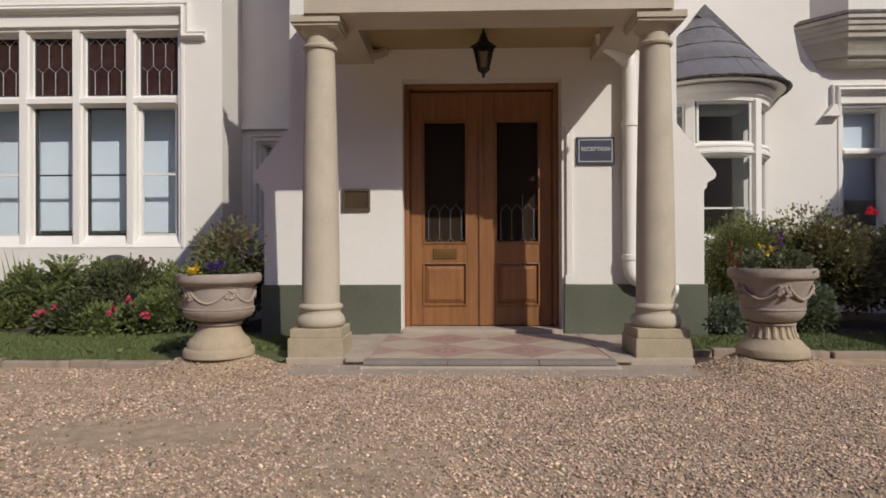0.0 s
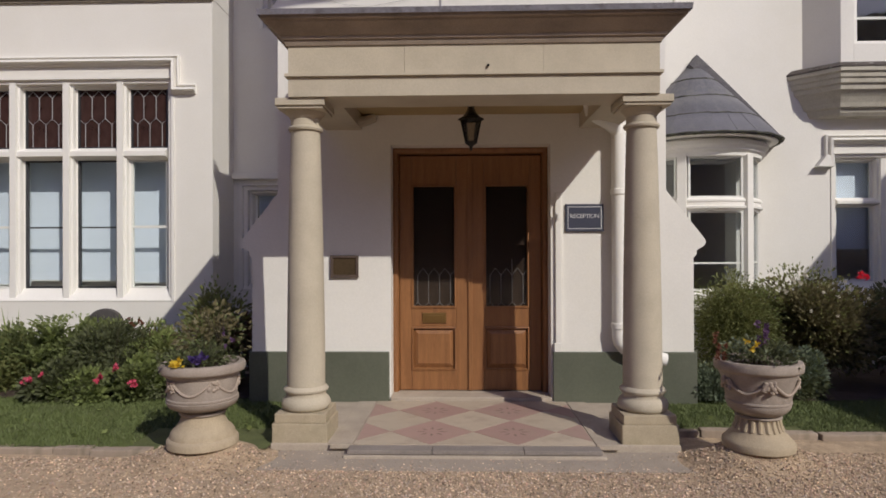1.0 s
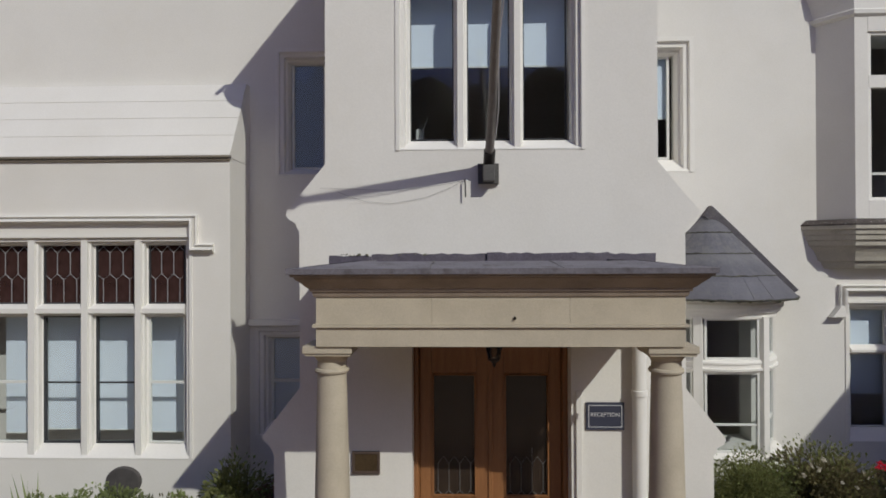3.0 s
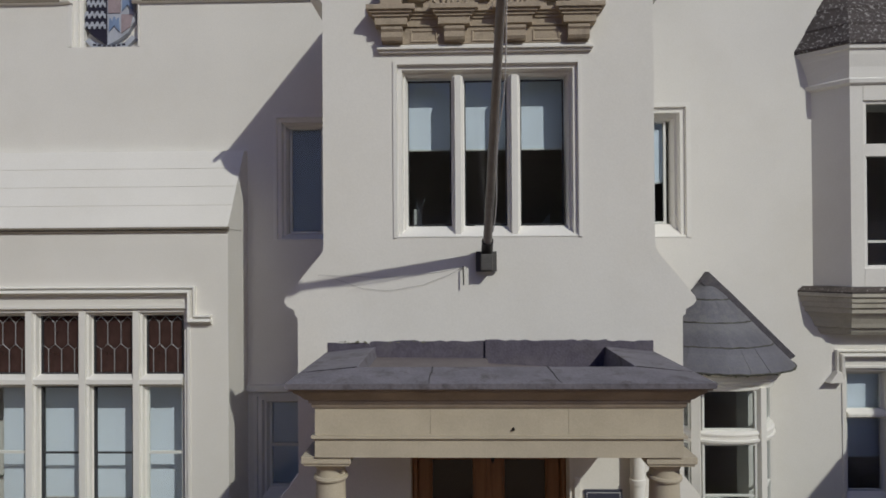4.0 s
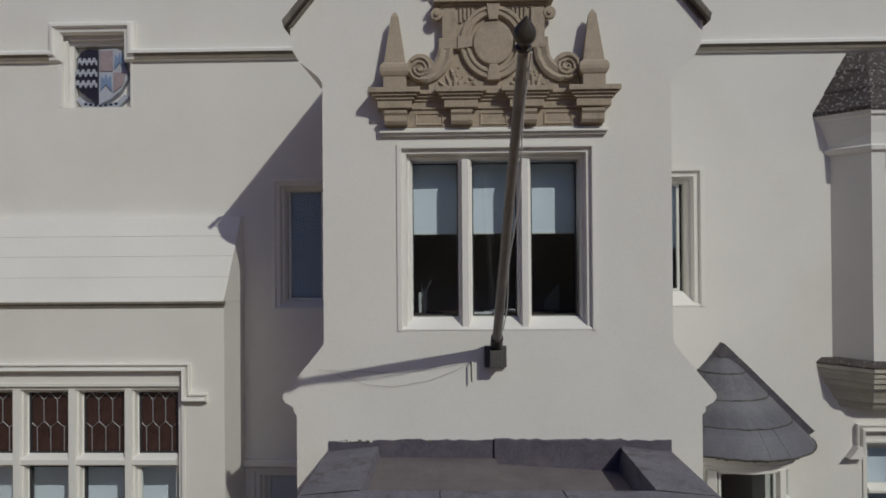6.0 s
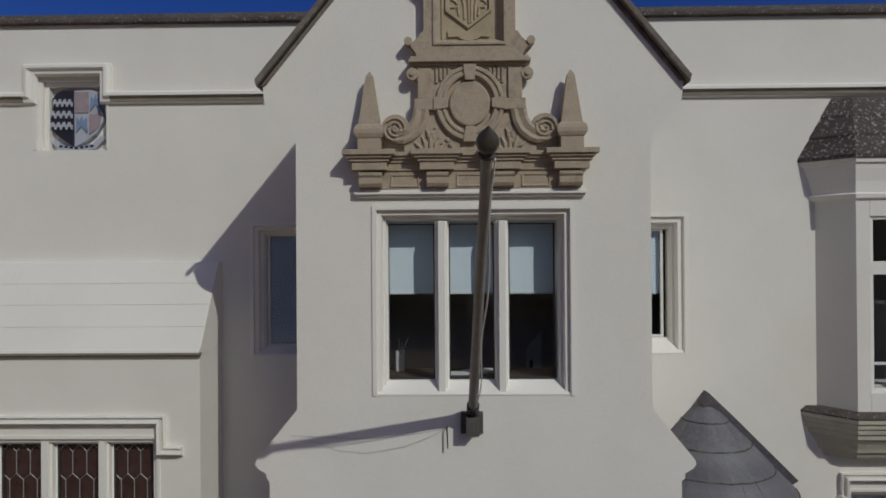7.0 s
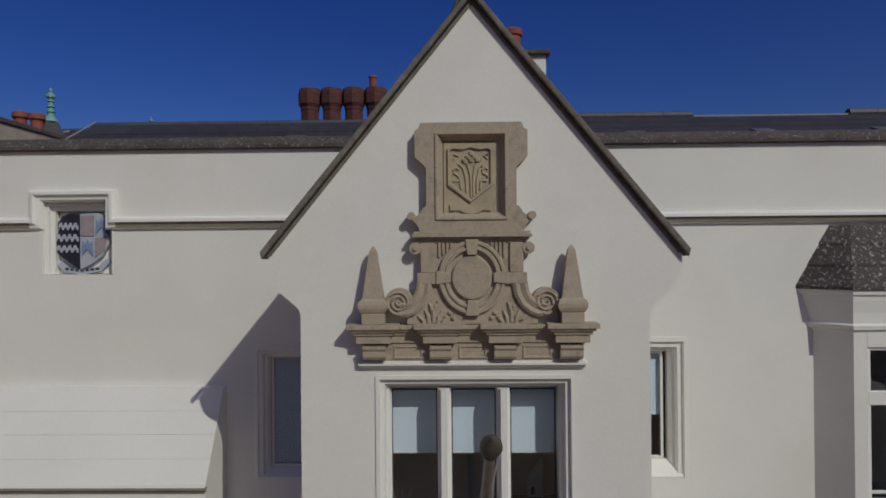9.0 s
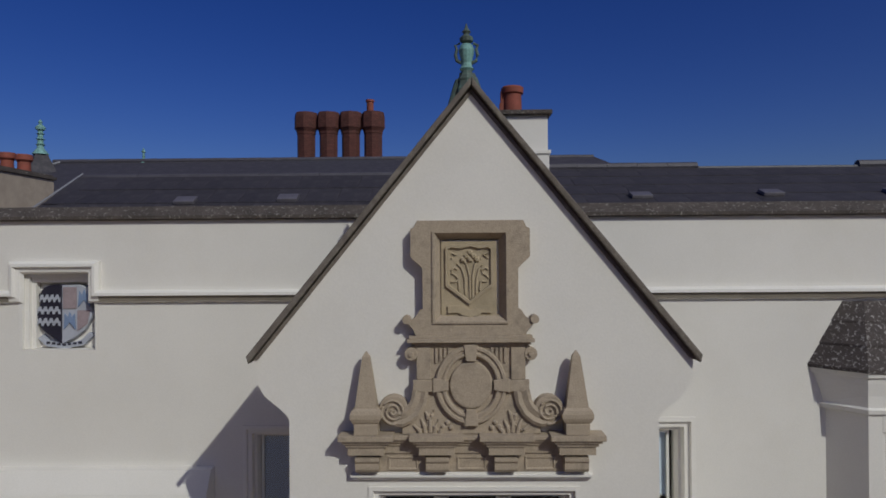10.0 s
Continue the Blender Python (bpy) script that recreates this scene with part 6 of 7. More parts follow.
# ---- urns ----
def urn(r, hgt, fluted):
    u = thing("stone_urn", "pinkish cast stone garden urn with swag relief, planted with flowers", "urn", "garden urns")
    k, z = r / 0.32, hgt / 0.62
    if fluted:
        neck = 0.150
        foot = [(0.256, 0), (0.264, 0.008), (0.266, 0.045), (0.256, 0.062), (0.236, 0.076), (0.216, 0.100), (0.180, 0.128), (0.160, 0.165), (0.151, 0.200), (neck, 0.218)]
        bowl = [(neck, 0.238), (0.165, 0.246), (0.196, 0.262), (0.222, 0.286), (0.234, 0.312), (0.232, 0.326), (0.240, 0.331), (0.240, 0.342), (0.236, 0.347), (0.246, 0.42), (0.266, 0.49), (0.290, 0.535)]
    else:
        neck = 0.156
        foot = [(0.262, 0), (0.270, 0.008), (0.269, 0.050), (0.260, 0.064), (0.244, 0.071), (0.239, 0.104), (0.224, 0.124), (0.192, 0.152), (0.170, 0.190), (0.161, 0.216), (neck, 0.235)]
        bowl = [(neck, 0.263), (0.168, 0.272), (0.215, 0.283), (0.250, 0.302), (0.267, 0.328), (0.271, 0.344), (0.263, 0.349), (0.269, 0.354), (0.269, 0.366), (0.261, 0.371), (0.262, 0.44), (0.265, 0.515), (0.274, 0.522), (0.274, 0.533)]
    lip = [(0.290, 0.540), (0.306, 0.549), (0.318, 0.556), (0.322, 0.566), (0.322, 0.606), (0.312, 0.619), (0.275, 0.62), (0.262, 0.58)]
    cz = foot[-1][1]
    part("foot", revolve(bmesh.new(), [(r_ * k, h_ * z) for r_, h_ in foot], 44), M_URNBASE, u, "yellowish flared foot", smooth=True)
    part("collar", revolve(bmesh.new(), [(neck * k, cz * z), ((neck + 0.018) * k, (cz + 0.003) * z), ((neck + 0.022) * k, (cz + 0.010) * z), ((neck + 0.016) * k, (bowl[0][1] - 0.003) * z), (neck * k, bowl[0][1] * z)], 44), M_URN, u, smooth=True)
    part("bowl", revolve(bmesh.new(), [(r_ * k, h_ * z) for r_, h_ in bowl + lip], 56), M_URN, u, smooth=True)
    side = (lambda h_: 0.240 + 0.50 * (h_ - 0.36) ** 1.15 if h_ > 0.36 else 0.240) if fluted else (lambda h_: 0.264)
    part("soil", revolve(bmesh.new(), [(0.262 * k, 0.57 * z), (0.15 * k, 0.59 * z), (0.01, 0.60 * z)], 24), M_SOIL, u)
    for i in range(5):
        a0 = 2 * math.pi * i / 5
        pts = []
        for j in range(9):
            a = a0 + 2 * math.pi / 5 * (j / 8) * 0.86
            hz = 0.487 - 0.078 * math.sin(math.pi * j / 8)
            pts.append((side(hz) * k * math.cos(a), side(hz) * k * math.sin(a), hz * z))
        part("swag", tube(bmesh.new(), pts, 0.010, 6), M_GARLAND, u, smooth=True)
        bm = bmesh.new()
        rnd = random.Random(i)
        for j in range(15):
            a = a0 - 0.09 + rnd.uniform(-0.17, 0.17)
            bmesh.ops.create_icosphere(bm, subdivisions=1, radius=0.010 + 0.010 * rnd.random(), matrix=Matrix.Translation((side(0.468) * k * math.cos(a), side(0.468) * k * math.sin(a), (0.468 + 0.038 * rnd.uniform(-1, 1)) * z)))
        part("rosette", bm, M_GARLAND, u)
        for j in range(4 if fluted else 0):
            a = a0 + 2 * math.pi / 5 * j / 4
            part("gadroon", tube(bmesh.new(), [(0.149 * k * math.cos(a), 0.149 * k * math.sin(a), 0.214 * z), (0.156 * k * math.cos(a), 0.156 * k * math.sin(a), 0.170 * z), (0.176 * k * math.cos(a), 0.176 * k * math.sin(a), 0.132 * z)], 0.014, 6), M_URNBASE, u, smooth=True)
    return u


URN_L, URN_R = (-1.93, -1.55), (1.945, -1.60)
u1 = urn(0.289, 0.587, False)
u1.matrix_basis = pose(*URN_L, 0.072, 0, 0, 25)
u2 = urn(0.279, 0.600, True)
u2.matrix_basis = pose(*URN_R, 0.088, 0, 0, 52)


def heap(q, top):
    """Height of the banked gravel at the distance q from an urn's middle."""
    u = min(1.0, max(0.0, (q - 0.245) / 0.36))
    return top * (1 - u) ** 1.6


for (mx_, my_), top_ in ((URN_L, 0.072), (URN_R, 0.088)):
    mound = revolve(bmesh.new(), [(0.01, top_ - 0.001), (0.24, top_ - 0.001)] + [(q, -0.033 + heap(q, top_ + 0.03)) for q in [0.26 + 0.04 * k for k in range(10)]], 40)
    ob = solid("gravel_bank", mound, M_GRAVELBED, "banked gravel round the foot of the urn", "gravel", smooth=True)
    ob.matrix_basis = Matrix.Translation((mx_, my_, 0)) @ Matrix.Diagonal((1.0, 0.75, 1, 1))

# ---- lawns, beds and edging ----
def sheet(name, x0, x1, y0, y1, z, material, label, category, seed, amp=0.02):
    rnd = random.Random(seed)
    bm = bmesh.new()
    nx, ny = int((x1 - x0) / 0.15), max(3, int((y1 - y0) / 0.12))
    g = [[bm.verts.new((x0 + (x1 - x0) * i / nx, y0 + (y1 - y0) * j / ny, z + amp * noise.noise((i * 0.3, j * 0.3, seed)))) for j in range(ny + 1)] for i in range(nx + 1)]
    for i in range(nx):
        for j in range(ny):
            bm.faces.new((g[i][j], g[i + 1][j], g[i + 1][j + 1], g[i][j + 1]))
    return solid(name, bm, material, label, category)


sheet("lawn_left", -9, -1.50, -1.47, 0.02, 0.015, M_LAWN, "narrow strip of mown lawn beside the drive", "lawn", 1)
sheet("lawn_right", 1.46, 7.0, -1.00, 0.10, 0.010, M_LAWN, "narrow strip of mown lawn beside the drive", "lawn", 2)
sheet("bed_left", -9, -2.07, 0.0, 1.26, 0.03, M_SOIL, "dark soil of the planted border", "flower bed", 3, 0.05)
sheet("bed_right", 2.08, 7.0, 0.0, 1.93, 0.03, M_SOIL, "dark soil of the planted border", "flower bed", 4, 0.05)
edge = tagged(new("edging"), "low worn edging stones between lawn and gravel", "edging", "", "structure")
rnd = random.Random(9)
edge_me = [to_mesh("edging_stone", box(bmesh.new(), -0.5, 0.5, -0.045, 0.045, -0.06, 0.03, bevel=0.014), M_KERB) for _ in range(1)]
x = -7.0
while x < 6.9:
    ln = rnd.uniform(0.28, 0.55)
    c = x + ln / 2
    if c < -2.45 or c > 1.42:
        y = -1.50 + 0.05 * math.sin(c * 1.3) if c < 0 else -1.02 + 0.06 * math.sin(c * 1.1)
        ob = new("edging_stone", edge_me[0])
        ob.parent = edge
        ob.matrix_basis = Matrix.Translation((c, y, rnd.uniform(-0.012, 0.004))) @ Matrix.Rotation(rnd.uniform(-0.05, 0.05), 4, "Z") @ Matrix.Diagonal((ln - 0.012, rnd.uniform(0.8, 1.1), 1, 1))
    x += ln


def blades(name, regions, dens, seed):
    r = np.random.default_rng(seed)
    V, F = [], []
    base = 0
    for x0, x1, y0, y1, z in regions:
        n = int((x1 - x0) * (y1 - y0) * dens)
        p = np.stack([r.uniform(x0, x1, n), r.uniform(y0, y1, n), np.full(n, z)], 1)
        a = r.uniform(0, 2 * np.pi, n)
        w = 0.0035 + 0.003 * r.random(n)
        hh = 0.018 + 0.022 * r.random(n)
        side = np.stack([np.cos(a) * w, np.sin(a) * w, np.zeros(n)], 1)
        lean = np.stack([r.normal(0, 0.012, n), r.normal(0, 0.012, n), hh], 1)
        v = np.stack([p - side, p + side, p + lean], 1).reshape(-1, 3)
        V.append(v)
        F.append(np.arange(n * 3).reshape(-1, 3) + base)
        base += n * 3
    return raw(name, np.concatenate(V).tolist(), np.concatenate(F).tolist(), M_BLADE, None, "stuff", "short green grass blades of the mown lawn", "grass")


blades("grass", [(-6.0, -2.52, -1.48, 0.0, 0.012), (-2.52, -1.5, -0.98, 0.0, 0.012), (1.5, 1.66, -0.9, 0.08, 0.006), (1.66, 2.6, -0.86, 0.08, 0.006), (2.6, 5.6, -1.0, 0.08, 0.006)], 7500, 1)

# loose gravel stones, thinner where the drive is dusty
r = np.random.default_rng(4)
n = 165000
px_, py_ = r.uniform(-4.6, 4.6, n), -1.36 - 3.0 * r.random(n) ** 0.85
keep = (np.abs(px_) < 0.80 * (py_ + 6.4) + 0.6) & ~((np.abs(px_) < 0.95) & (py_ > -1.57 + 0.12 * r.random(n) ** 3)) & ~((np.abs(px_) < 1.45) & (py_ > -1.40)) & ~((np.abs(px_) < 1.46) & (py_ > -1.76 + 0.06 * r.random(n)) & (r.random(n) > 0.30)) & ~(((px_ + 1.93) ** 2 + ((py_ + 1.55) / 0.75) ** 2) < 0.25 ** 2) & ~(((px_ - 1.945) ** 2 + ((py_ + 1.60) / 0.75) ** 2) < 0.25 ** 2) & ~((px_ < -2.4) & (py_ > -1.56)) & ~((px_ > -2.5) & (px_ < -1.46) & (py_ > -1.50))
dust = np.array([noise.noise((a * 0.9 + 3, b * 1.1, 0.0)) for a, b in zip(px_, py_)])
bare = np.exp(-(((px_ + 1.75) / 0.85) ** 2 + ((py_ + 3.12) / 0.34) ** 2)) + 0.75 * np.exp(-(((px_ + 2.9) / 1.0) ** 2 + ((py_ + 2.1) / 0.45) ** 2))
keep &= r.random(n) < np.clip(0.95 - 1.05 * np.clip(dust, 0, 1) - 1.05 * bare, 0.04, 1)
px_, py_ = px_[keep], py_[keep]
n = len(px_)
s_ = 0.0038 + 0.0058 * r.random(n) ** 1.6
octa = np.array([(1, 0, 0), (-1, 0, 0), (0, 1, 0), (0, -1, 0), (0, 0, 1), (0, 0, -1)], float)
v = octa[None] * s_[:, None, None] * (1 + 0.35 * (r.random((n, 6, 1)) - 0.3))
v[:, :, 2] *= 0.7
a = r.uniform(0, 2 * np.pi, n)
ca, sa = np.cos(a)[:, None], np.sin(a)[:, None]
tl = r.normal(0, 0.5, n)[:, None]
x2, y2 = v[:, :, 0] * ca - v[:, :, 1] * sa, v[:, :, 0] * sa + v[:, :, 1] * ca
z2 = v[:, :, 2] + x2 * np.sin(tl)
bank = np.array([max(heap(math.hypot(p - cx, (q - cy) / 0.75), t_ + 0.03) for (cx, cy), t_ in ((URN_L, 0.072), (URN_R, 0.088))) for p, q in zip(px_, py_)])
v = np.stack([x2 + px_[:, None], y2 + py_[:, None], z2 - 0.03 + s_[:, None] * 0.45 + bank[:, None]], 2).reshape(-1, 3)
f = np.array([(0, 2, 4), (2, 1, 4), (1, 3, 4), (3, 0, 4), (2, 0, 5), (1, 2, 5), (3, 1, 5), (0, 3, 5)])
f = (f[None] + (np.arange(n) * 6)[:, None, None]).reshape(-1, 3)
raw("gravel_stones", v.tolist(), f.tolist(), M_STONES, None, "stuff", "loose beige, pink and grey gravel stones", "gravel")


# ---- planting ----
def leaves(name, pts, dirs, ln, wd, material, parent, seed, droop=0.0):
    """Folded leaves at points, growing along dirs."""
    r = np.random.default_rng(seed)
    n = len(pts)
    d = dirs / np.linalg.norm(dirs, axis=1)[:, None]
    q = r.normal(0, 1, (n, 3))
    s = np.cross(d, q)
    s /= np.linalg.norm(s, axis=1)[:, None] + 1e-9
    up = np.cross(s, d)
    L_ = (ln * (0.6 + 0.7 * r.random(n)))[:, None]
    W_ = (wd * (0.6 + 0.7 * r.random(n)))[:, None]
    mid = pts + d * L_ * 0.45 - up * W_ * 0.25
    tip = pts + d * L_ + np.array([0, 0, -1]) * L_ * droop
    v = np.stack([pts, mid + s * W_ * 0.5 + up * W_ * 0.3, tip, mid - s * W_ * 0.5 + up * W_ * 0.3, pts + d * L_ * 0.5], 1).reshape(-1, 3)
    k = (np.arange(n) * 5)[:, None]
    f = np.concatenate([k + np.array([[0, 1, 4]]), k + np.array([[1, 2, 4]]), k + np.array([[2, 3, 4]]), k + np.array([[3, 0, 4]])])
    return raw(name, v.tolist(), f.tolist(), material, parent)


def clump_points(cx, cy, cz, rx, ry, rz, n, seed, clumps=14):
    """Points in uneven clumps within a rounded mass, denser towards its skin."""
    r = np.random.default_rng(seed)
    c = r.normal(0, 1, (clumps, 3))
    c /= np.linalg.norm(c, axis=1)[:, None]
    c *= (0.45 + 0.42 * r.random(clumps))[:, None]
    c[:, 2] = np.abs(c[:, 2]) * 1.0 - 0.25
    k = r.integers(0, clumps, n)
    o = r.normal(0, 1, (n, 3))
    o /= np.linalg.norm(o, axis=1)[:, None]
    o *= (0.18 + 0.24 * r.random(n) ** 0.5)[:, None]
    p = c[k] + o
    d = o * 2.0 + c[k] * 0.6 + np.array([0, 0, 0.35]) + r.normal(0, 0.25, (n, 3))
    p = p * np.array([rx, ry, rz]) + np.array([cx, cy, cz])
    ok = p[:, 2] > 0.03
    return p[ok], d[ok]


def plant(name, label, category, x, y, z, rx, ry, rz, n, ln, wd, material, seed, flowers=(), group="", droop=0.1, clumps=14, second=None, base=0.0):
    t = thing(name, label, category, group)
    p, d = clump_points(x, y, z, rx, ry, rz, n, seed, clumps)
    leaves("foliage", p, d, ln, wd, material, t, seed, droop)
    if second is not None:
        p2, d2 = clump_points(x, y, z, rx * 1.04, ry * 1.04, rz * 1.06, n // 4, seed + 50, clumps)
        leaves("young_foliage", p2, d2, ln * 0.8, wd * 0.8, second, t, seed + 1, droop)
    bm = bmesh.new()
    r = random.Random(seed)
    for i in range(9):
        a = r.uniform(0, 6.28)
        e = Vector((x + rx * 0.6 * r.random() * math.cos(a), y + ry * 0.6 * r.random() * math.sin(a), z + rz * r.uniform(0.1, 0.75)))
        s = Vector((x + 0.05 * math.cos(a), y + 0.05 * math.sin(a), base))
        tube(bm, [s, (s + e) / 2 + Vector((0.02, 0, 0.02)), e], 0.006, 5, 0.003)
    part("stems", bm, M_STEM, t)
    for k, (m_, cnt, size, spots) in enumerate(flowers):
        for j in range(cnt):
            rr = random.Random(seed * 31 + k * 7 + j)
            if spots:
                fx_, fy_, fz_ = spots[j % len(spots)]
            else:
                a = rr.uniform(math.pi, 2 * math.pi)
                e = rr.uniform(0.1, 1.0)
                fx_, fy_, fz_ = x + rx * 0.95 * math.cos(a) * math.cos(e), y + ry * 0.95 * math.sin(a) * math.cos(e), z + rz * 1.0 * math.sin(e)
            q = np.random.default_rng(seed + 17 * j + k)
            nn = 16
            dd = q.normal(0, 1, (nn, 3)) + np.array([0, -0.7, 0.5])
            leaves("flower", np.tile([[fx_, fy_, fz_]], (nn, 1)) + q.normal(0, size * 0.12, (nn, 3)), dd, size * 0.62, size * 0.55, m_, t, seed + j)
    return t


# left border, from the far end to the porch
G1 = "left border plants"
plant("border_shrub", "low olive and bronze shrub in the border", "shrub", -5.6, 0.55, 0.22, 0.55, 0.45, 0.36, 3600, 0.06, 0.032, M_LEAFOLIVE, 11, second=M_LEAFBRONZE, group=G1)
plant("border_shrub", "mid-green low border shrub with red flowers", "shrub", -4.95, 0.35, 0.18, 0.42, 0.40, 0.32, 3400, 0.06, 0.034, M_LEAFOLIVE, 12, [(M_REDPETAL, 2, 0.05, None)], group=G1, second=M_LEAFPALE)
plant("geranium", "leafy geranium with pink flower heads", "flowering plant", -4.10, 0.00, 0.14, 0.28, 0.20, 0.20, 2470, 0.05, 0.045, M_LEAFMID, 13, [(M_PINK, 4, 0.05, [(-4.15, -0.22, 0.24), (-4.11, -0.24, 0.25), (-4.19, -0.22, 0.22), (-4.02, -0.22, 0.29)])], group=G1)
plant("border_shrub", "dense dark green border shrub", "shrub", -4.12, 0.62, 0.34, 0.46, 0.40, 0.46, 4200, 0.060, 0.030, M_LEAFMID, 14, second=M_LEAFPALE, group=G1)
plant("border_shrub", "dark green border shrub with narrow leaves", "shrub", -3.72, 0.34, 0.34, 0.42, 0.36, 0.46, 4400, 0.055, 0.024, M_LEAFDARK, 15, second=M_LEAFPALE, group=G1)
plant("geranium", "leafy geranium with pink flower heads", "flowering plant", -3.32, -0.04, 0.14, 0.26, 0.20, 0.22, 2470, 0.055, 0.05, M_LEAFMID, 16, [(M_PINK, 7, 0.055, [(-3.46, -0.24, 0.27), (-3.43, -0.26, 0.29), (-3.48, -0.24, 0.24), (-3.28, -0.26, 0.38), (-3.31, -0.24, 0.36), (-3.12, -0.24, 0.20), (-3.14, -0.25, 0.23)])], group=G1)
plant("border_shrub", "pale yellow-green leafy border plant", "shrub", -3.22, 0.08, 0.20, 0.24, 0.22, 0.28, 2470, 0.06, 0.05, M_LEAFPALE, 17, group=G1)
plant("border_shrub", "mixed green border shrub with orange-red tips", "shrub", -3.30, 0.55, 0.36, 0.40, 0.36, 0.40, 3600, 0.06, 0.030, M_LEAFPALE, 18, [(M_RUSSET, 5, 0.04, [(-3.42, 0.25, 0.72), (-3.36, 0.3, 0.74), (-3.38, 0.25, 0.69), (-3.32, 0.28, 0.71), (-3.45, 0.28, 0.76)])], second=M_LEAFBRONZE, group=G1)
plant("border_shrub", "dark green border shrub beside the urn", "shrub", -2.85, 0.20, 0.22, 0.36, 0.34, 0.36, 4180, 0.05, 0.022, M_LEAFDARK, 19, second=M_LEAFMID, group=G1)
plant("tall_shrub", "tall loose olive-leaved shrub by the corner", "shrub", -2.66, 0.62, 0.62, 0.33, 0.30, 0.54, 1500, 0.080, 0.032, M_LEAFOLIVE, 20, second=M_LEAFPALE, group=G1, clumps=24)
plant("tall_shrub", "dark shrub in the shaded corner", "shrub", -2.30, 0.75, 0.45, 0.30, 0.34, 0.50, 3800, 0.05, 0.026, M_LEAFRED, 21, second=M_LEAFDARK, group=G1)

for k, (x_, y_, z_, w_, h_, m1, m2, n_) in enumerate(((-5.35, 0.10, 0.16, 0.34, 0.28, M_LEAFMID, M_LEAFPALE, "low mid-green leafy border plant"), (-4.72, 0.55, 0.34, 0.36, 0.40, M_LEAFMID, M_LEAFOLIVE, "green bushy border plant"),
                                                (-4.00, 0.05, 0.16, 0.30, 0.26, M_LEAFDARK, M_LEAFMID, "low dark green border plant"), (-3.05, 0.45, 0.30, 0.34, 0.34, M_LEAFOLIVE, M_LEAFPALE, "olive-green bushy border plant"),
                                                (-2.62, 0.18, 0.24, 0.30, 0.32, M_LEAFMID, M_LEAFOLIVE, "green bushy border plant"), (-3.72, -0.02, 0.12, 0.22, 0.20, M_LEAFPALE, M_LEAFMID, "low pale green border plant"))):
    plant("border_shrub", n_, "shrub", x_, y_, z_, w_, 0.30, h_, 2600, 0.062, 0.034, m1, 60 + k, second=m2, group=G1)


def fern(x, y, z, n, size, seed, material, label):
    t = thing("fern", label, "fern", G1)
    r = random.Random(seed)
    for i in range(n):
        a = 2 * math.pi * i / n + r.uniform(-0.2, 0.2)
        pts, dirs = [], []
        el = r.uniform(0.75, 1.35)
        for j in range(44):
            u = j / 43
            c = Vector((x + size * u * math.cos(a) * math.cos(el), y + size * u * math.sin(a) * math.cos(el), z + size * (u * math.sin(el) - 0.35 * u * u)))
            for s in (-1, 1):
                pts.append(c)
                dirs.append(Vector((-math.sin(a) * s, math.cos(a) * s, 0.45)) + Vector((math.cos(a), math.sin(a), 0)) * 0.5)
        r2 = np.random.default_rng(seed + i)
        k = len(pts)
        P_, D_ = np.array([tuple(p) for p in pts]), np.array([tuple(d) for d in dirs])
        leaves("frond", P_, D_, size * 0.15 , size * 0.024, material, t, seed + i)
    return t


fern(-4.34, 0.40, 0.50, 13, 0.44, 31, M_LEAFPALE, "pale green spreading fern in the border")
fern(-4.30, 0.12, 0.34, 10, 0.30, 32, M_LEAFPALE, "pale green spreading fern in the border")
t = thing("iris_clump", "upright sword-leaved clump in the border", "plant", G1)
r_ = np.random.default_rng(8)
P_ = np.stack([-5.02 + 0.05 * r_.normal(size=16), 0.75 + 0.04 * r_.normal(size=16), np.full(16, 0.05)], 1)
D_ = np.stack([0.14 * r_.normal(size=16) - 0.05, 0.1 * r_.normal(size=16), np.ones(16)], 1)
leaves("blade", P_, D_, 0.80, 0.035, M_LEAFPALE, t, 8)

# right border
G2 = "right border plants"
plant("clipped_bush", "dense rounded mid-green bush by the bay", "bush", 2.76, 0.60, 0.62, 0.47, 0.44, 0.66, 22000, 0.040, 0.016, M_LEAFOLIVE, 41, second=M_LEAFPALE, group=G2, clumps=34, droop=0.25)
plant("dahlia_bush", "large brownish green bush with cream and red blooms", "bush", 3.55, 0.72, 0.64, 0.62, 0.50, 0.68, 11000, 0.062, 0.032, M_LEAFBRONZE, 42,
      [(M_WHITEPETAL, 7, 0.032, [(3.42, 0.20, 1.02), (3.55, 0.18, 0.98), (3.68, 0.22, 1.06), (3.52, 0.15, 0.80), (3.30, 0.2, 0.84), (3.85, 0.2, 0.96), (3.62, 0.2, 1.13)]), (M_WHITEPETAL, 4, 0.05, [(3.20, 0.35, 1.14), (3.28, 0.35, 1.10), (3.36, 0.4, 1.18), (3.15, 0.4, 1.02)]),
       (M_REDPETAL, 3, 0.055, [(3.80, 0.22, 1.20), (3.84, 0.22, 1.17), (3.78, 0.22, 1.16)])], second=M_LEAFOLIVE, group=G2, clumps=26)
plant("dahlia_bush", "dark leafy bush with red blooms in shade", "bush", 4.50, 0.75, 0.52, 0.62, 0.50, 0.60, 8000, 0.060, 0.030, M_LEAFDARK, 43, [(M_REDPETAL, 4, 0.06, [(4.45, 0.3, 1.05), (4.58, 0.3, 1.0), (4.3, 0.32, 0.95), (4.7, 0.35, 1.1)])], second=M_LEAFRED, group=G2, clumps=22)
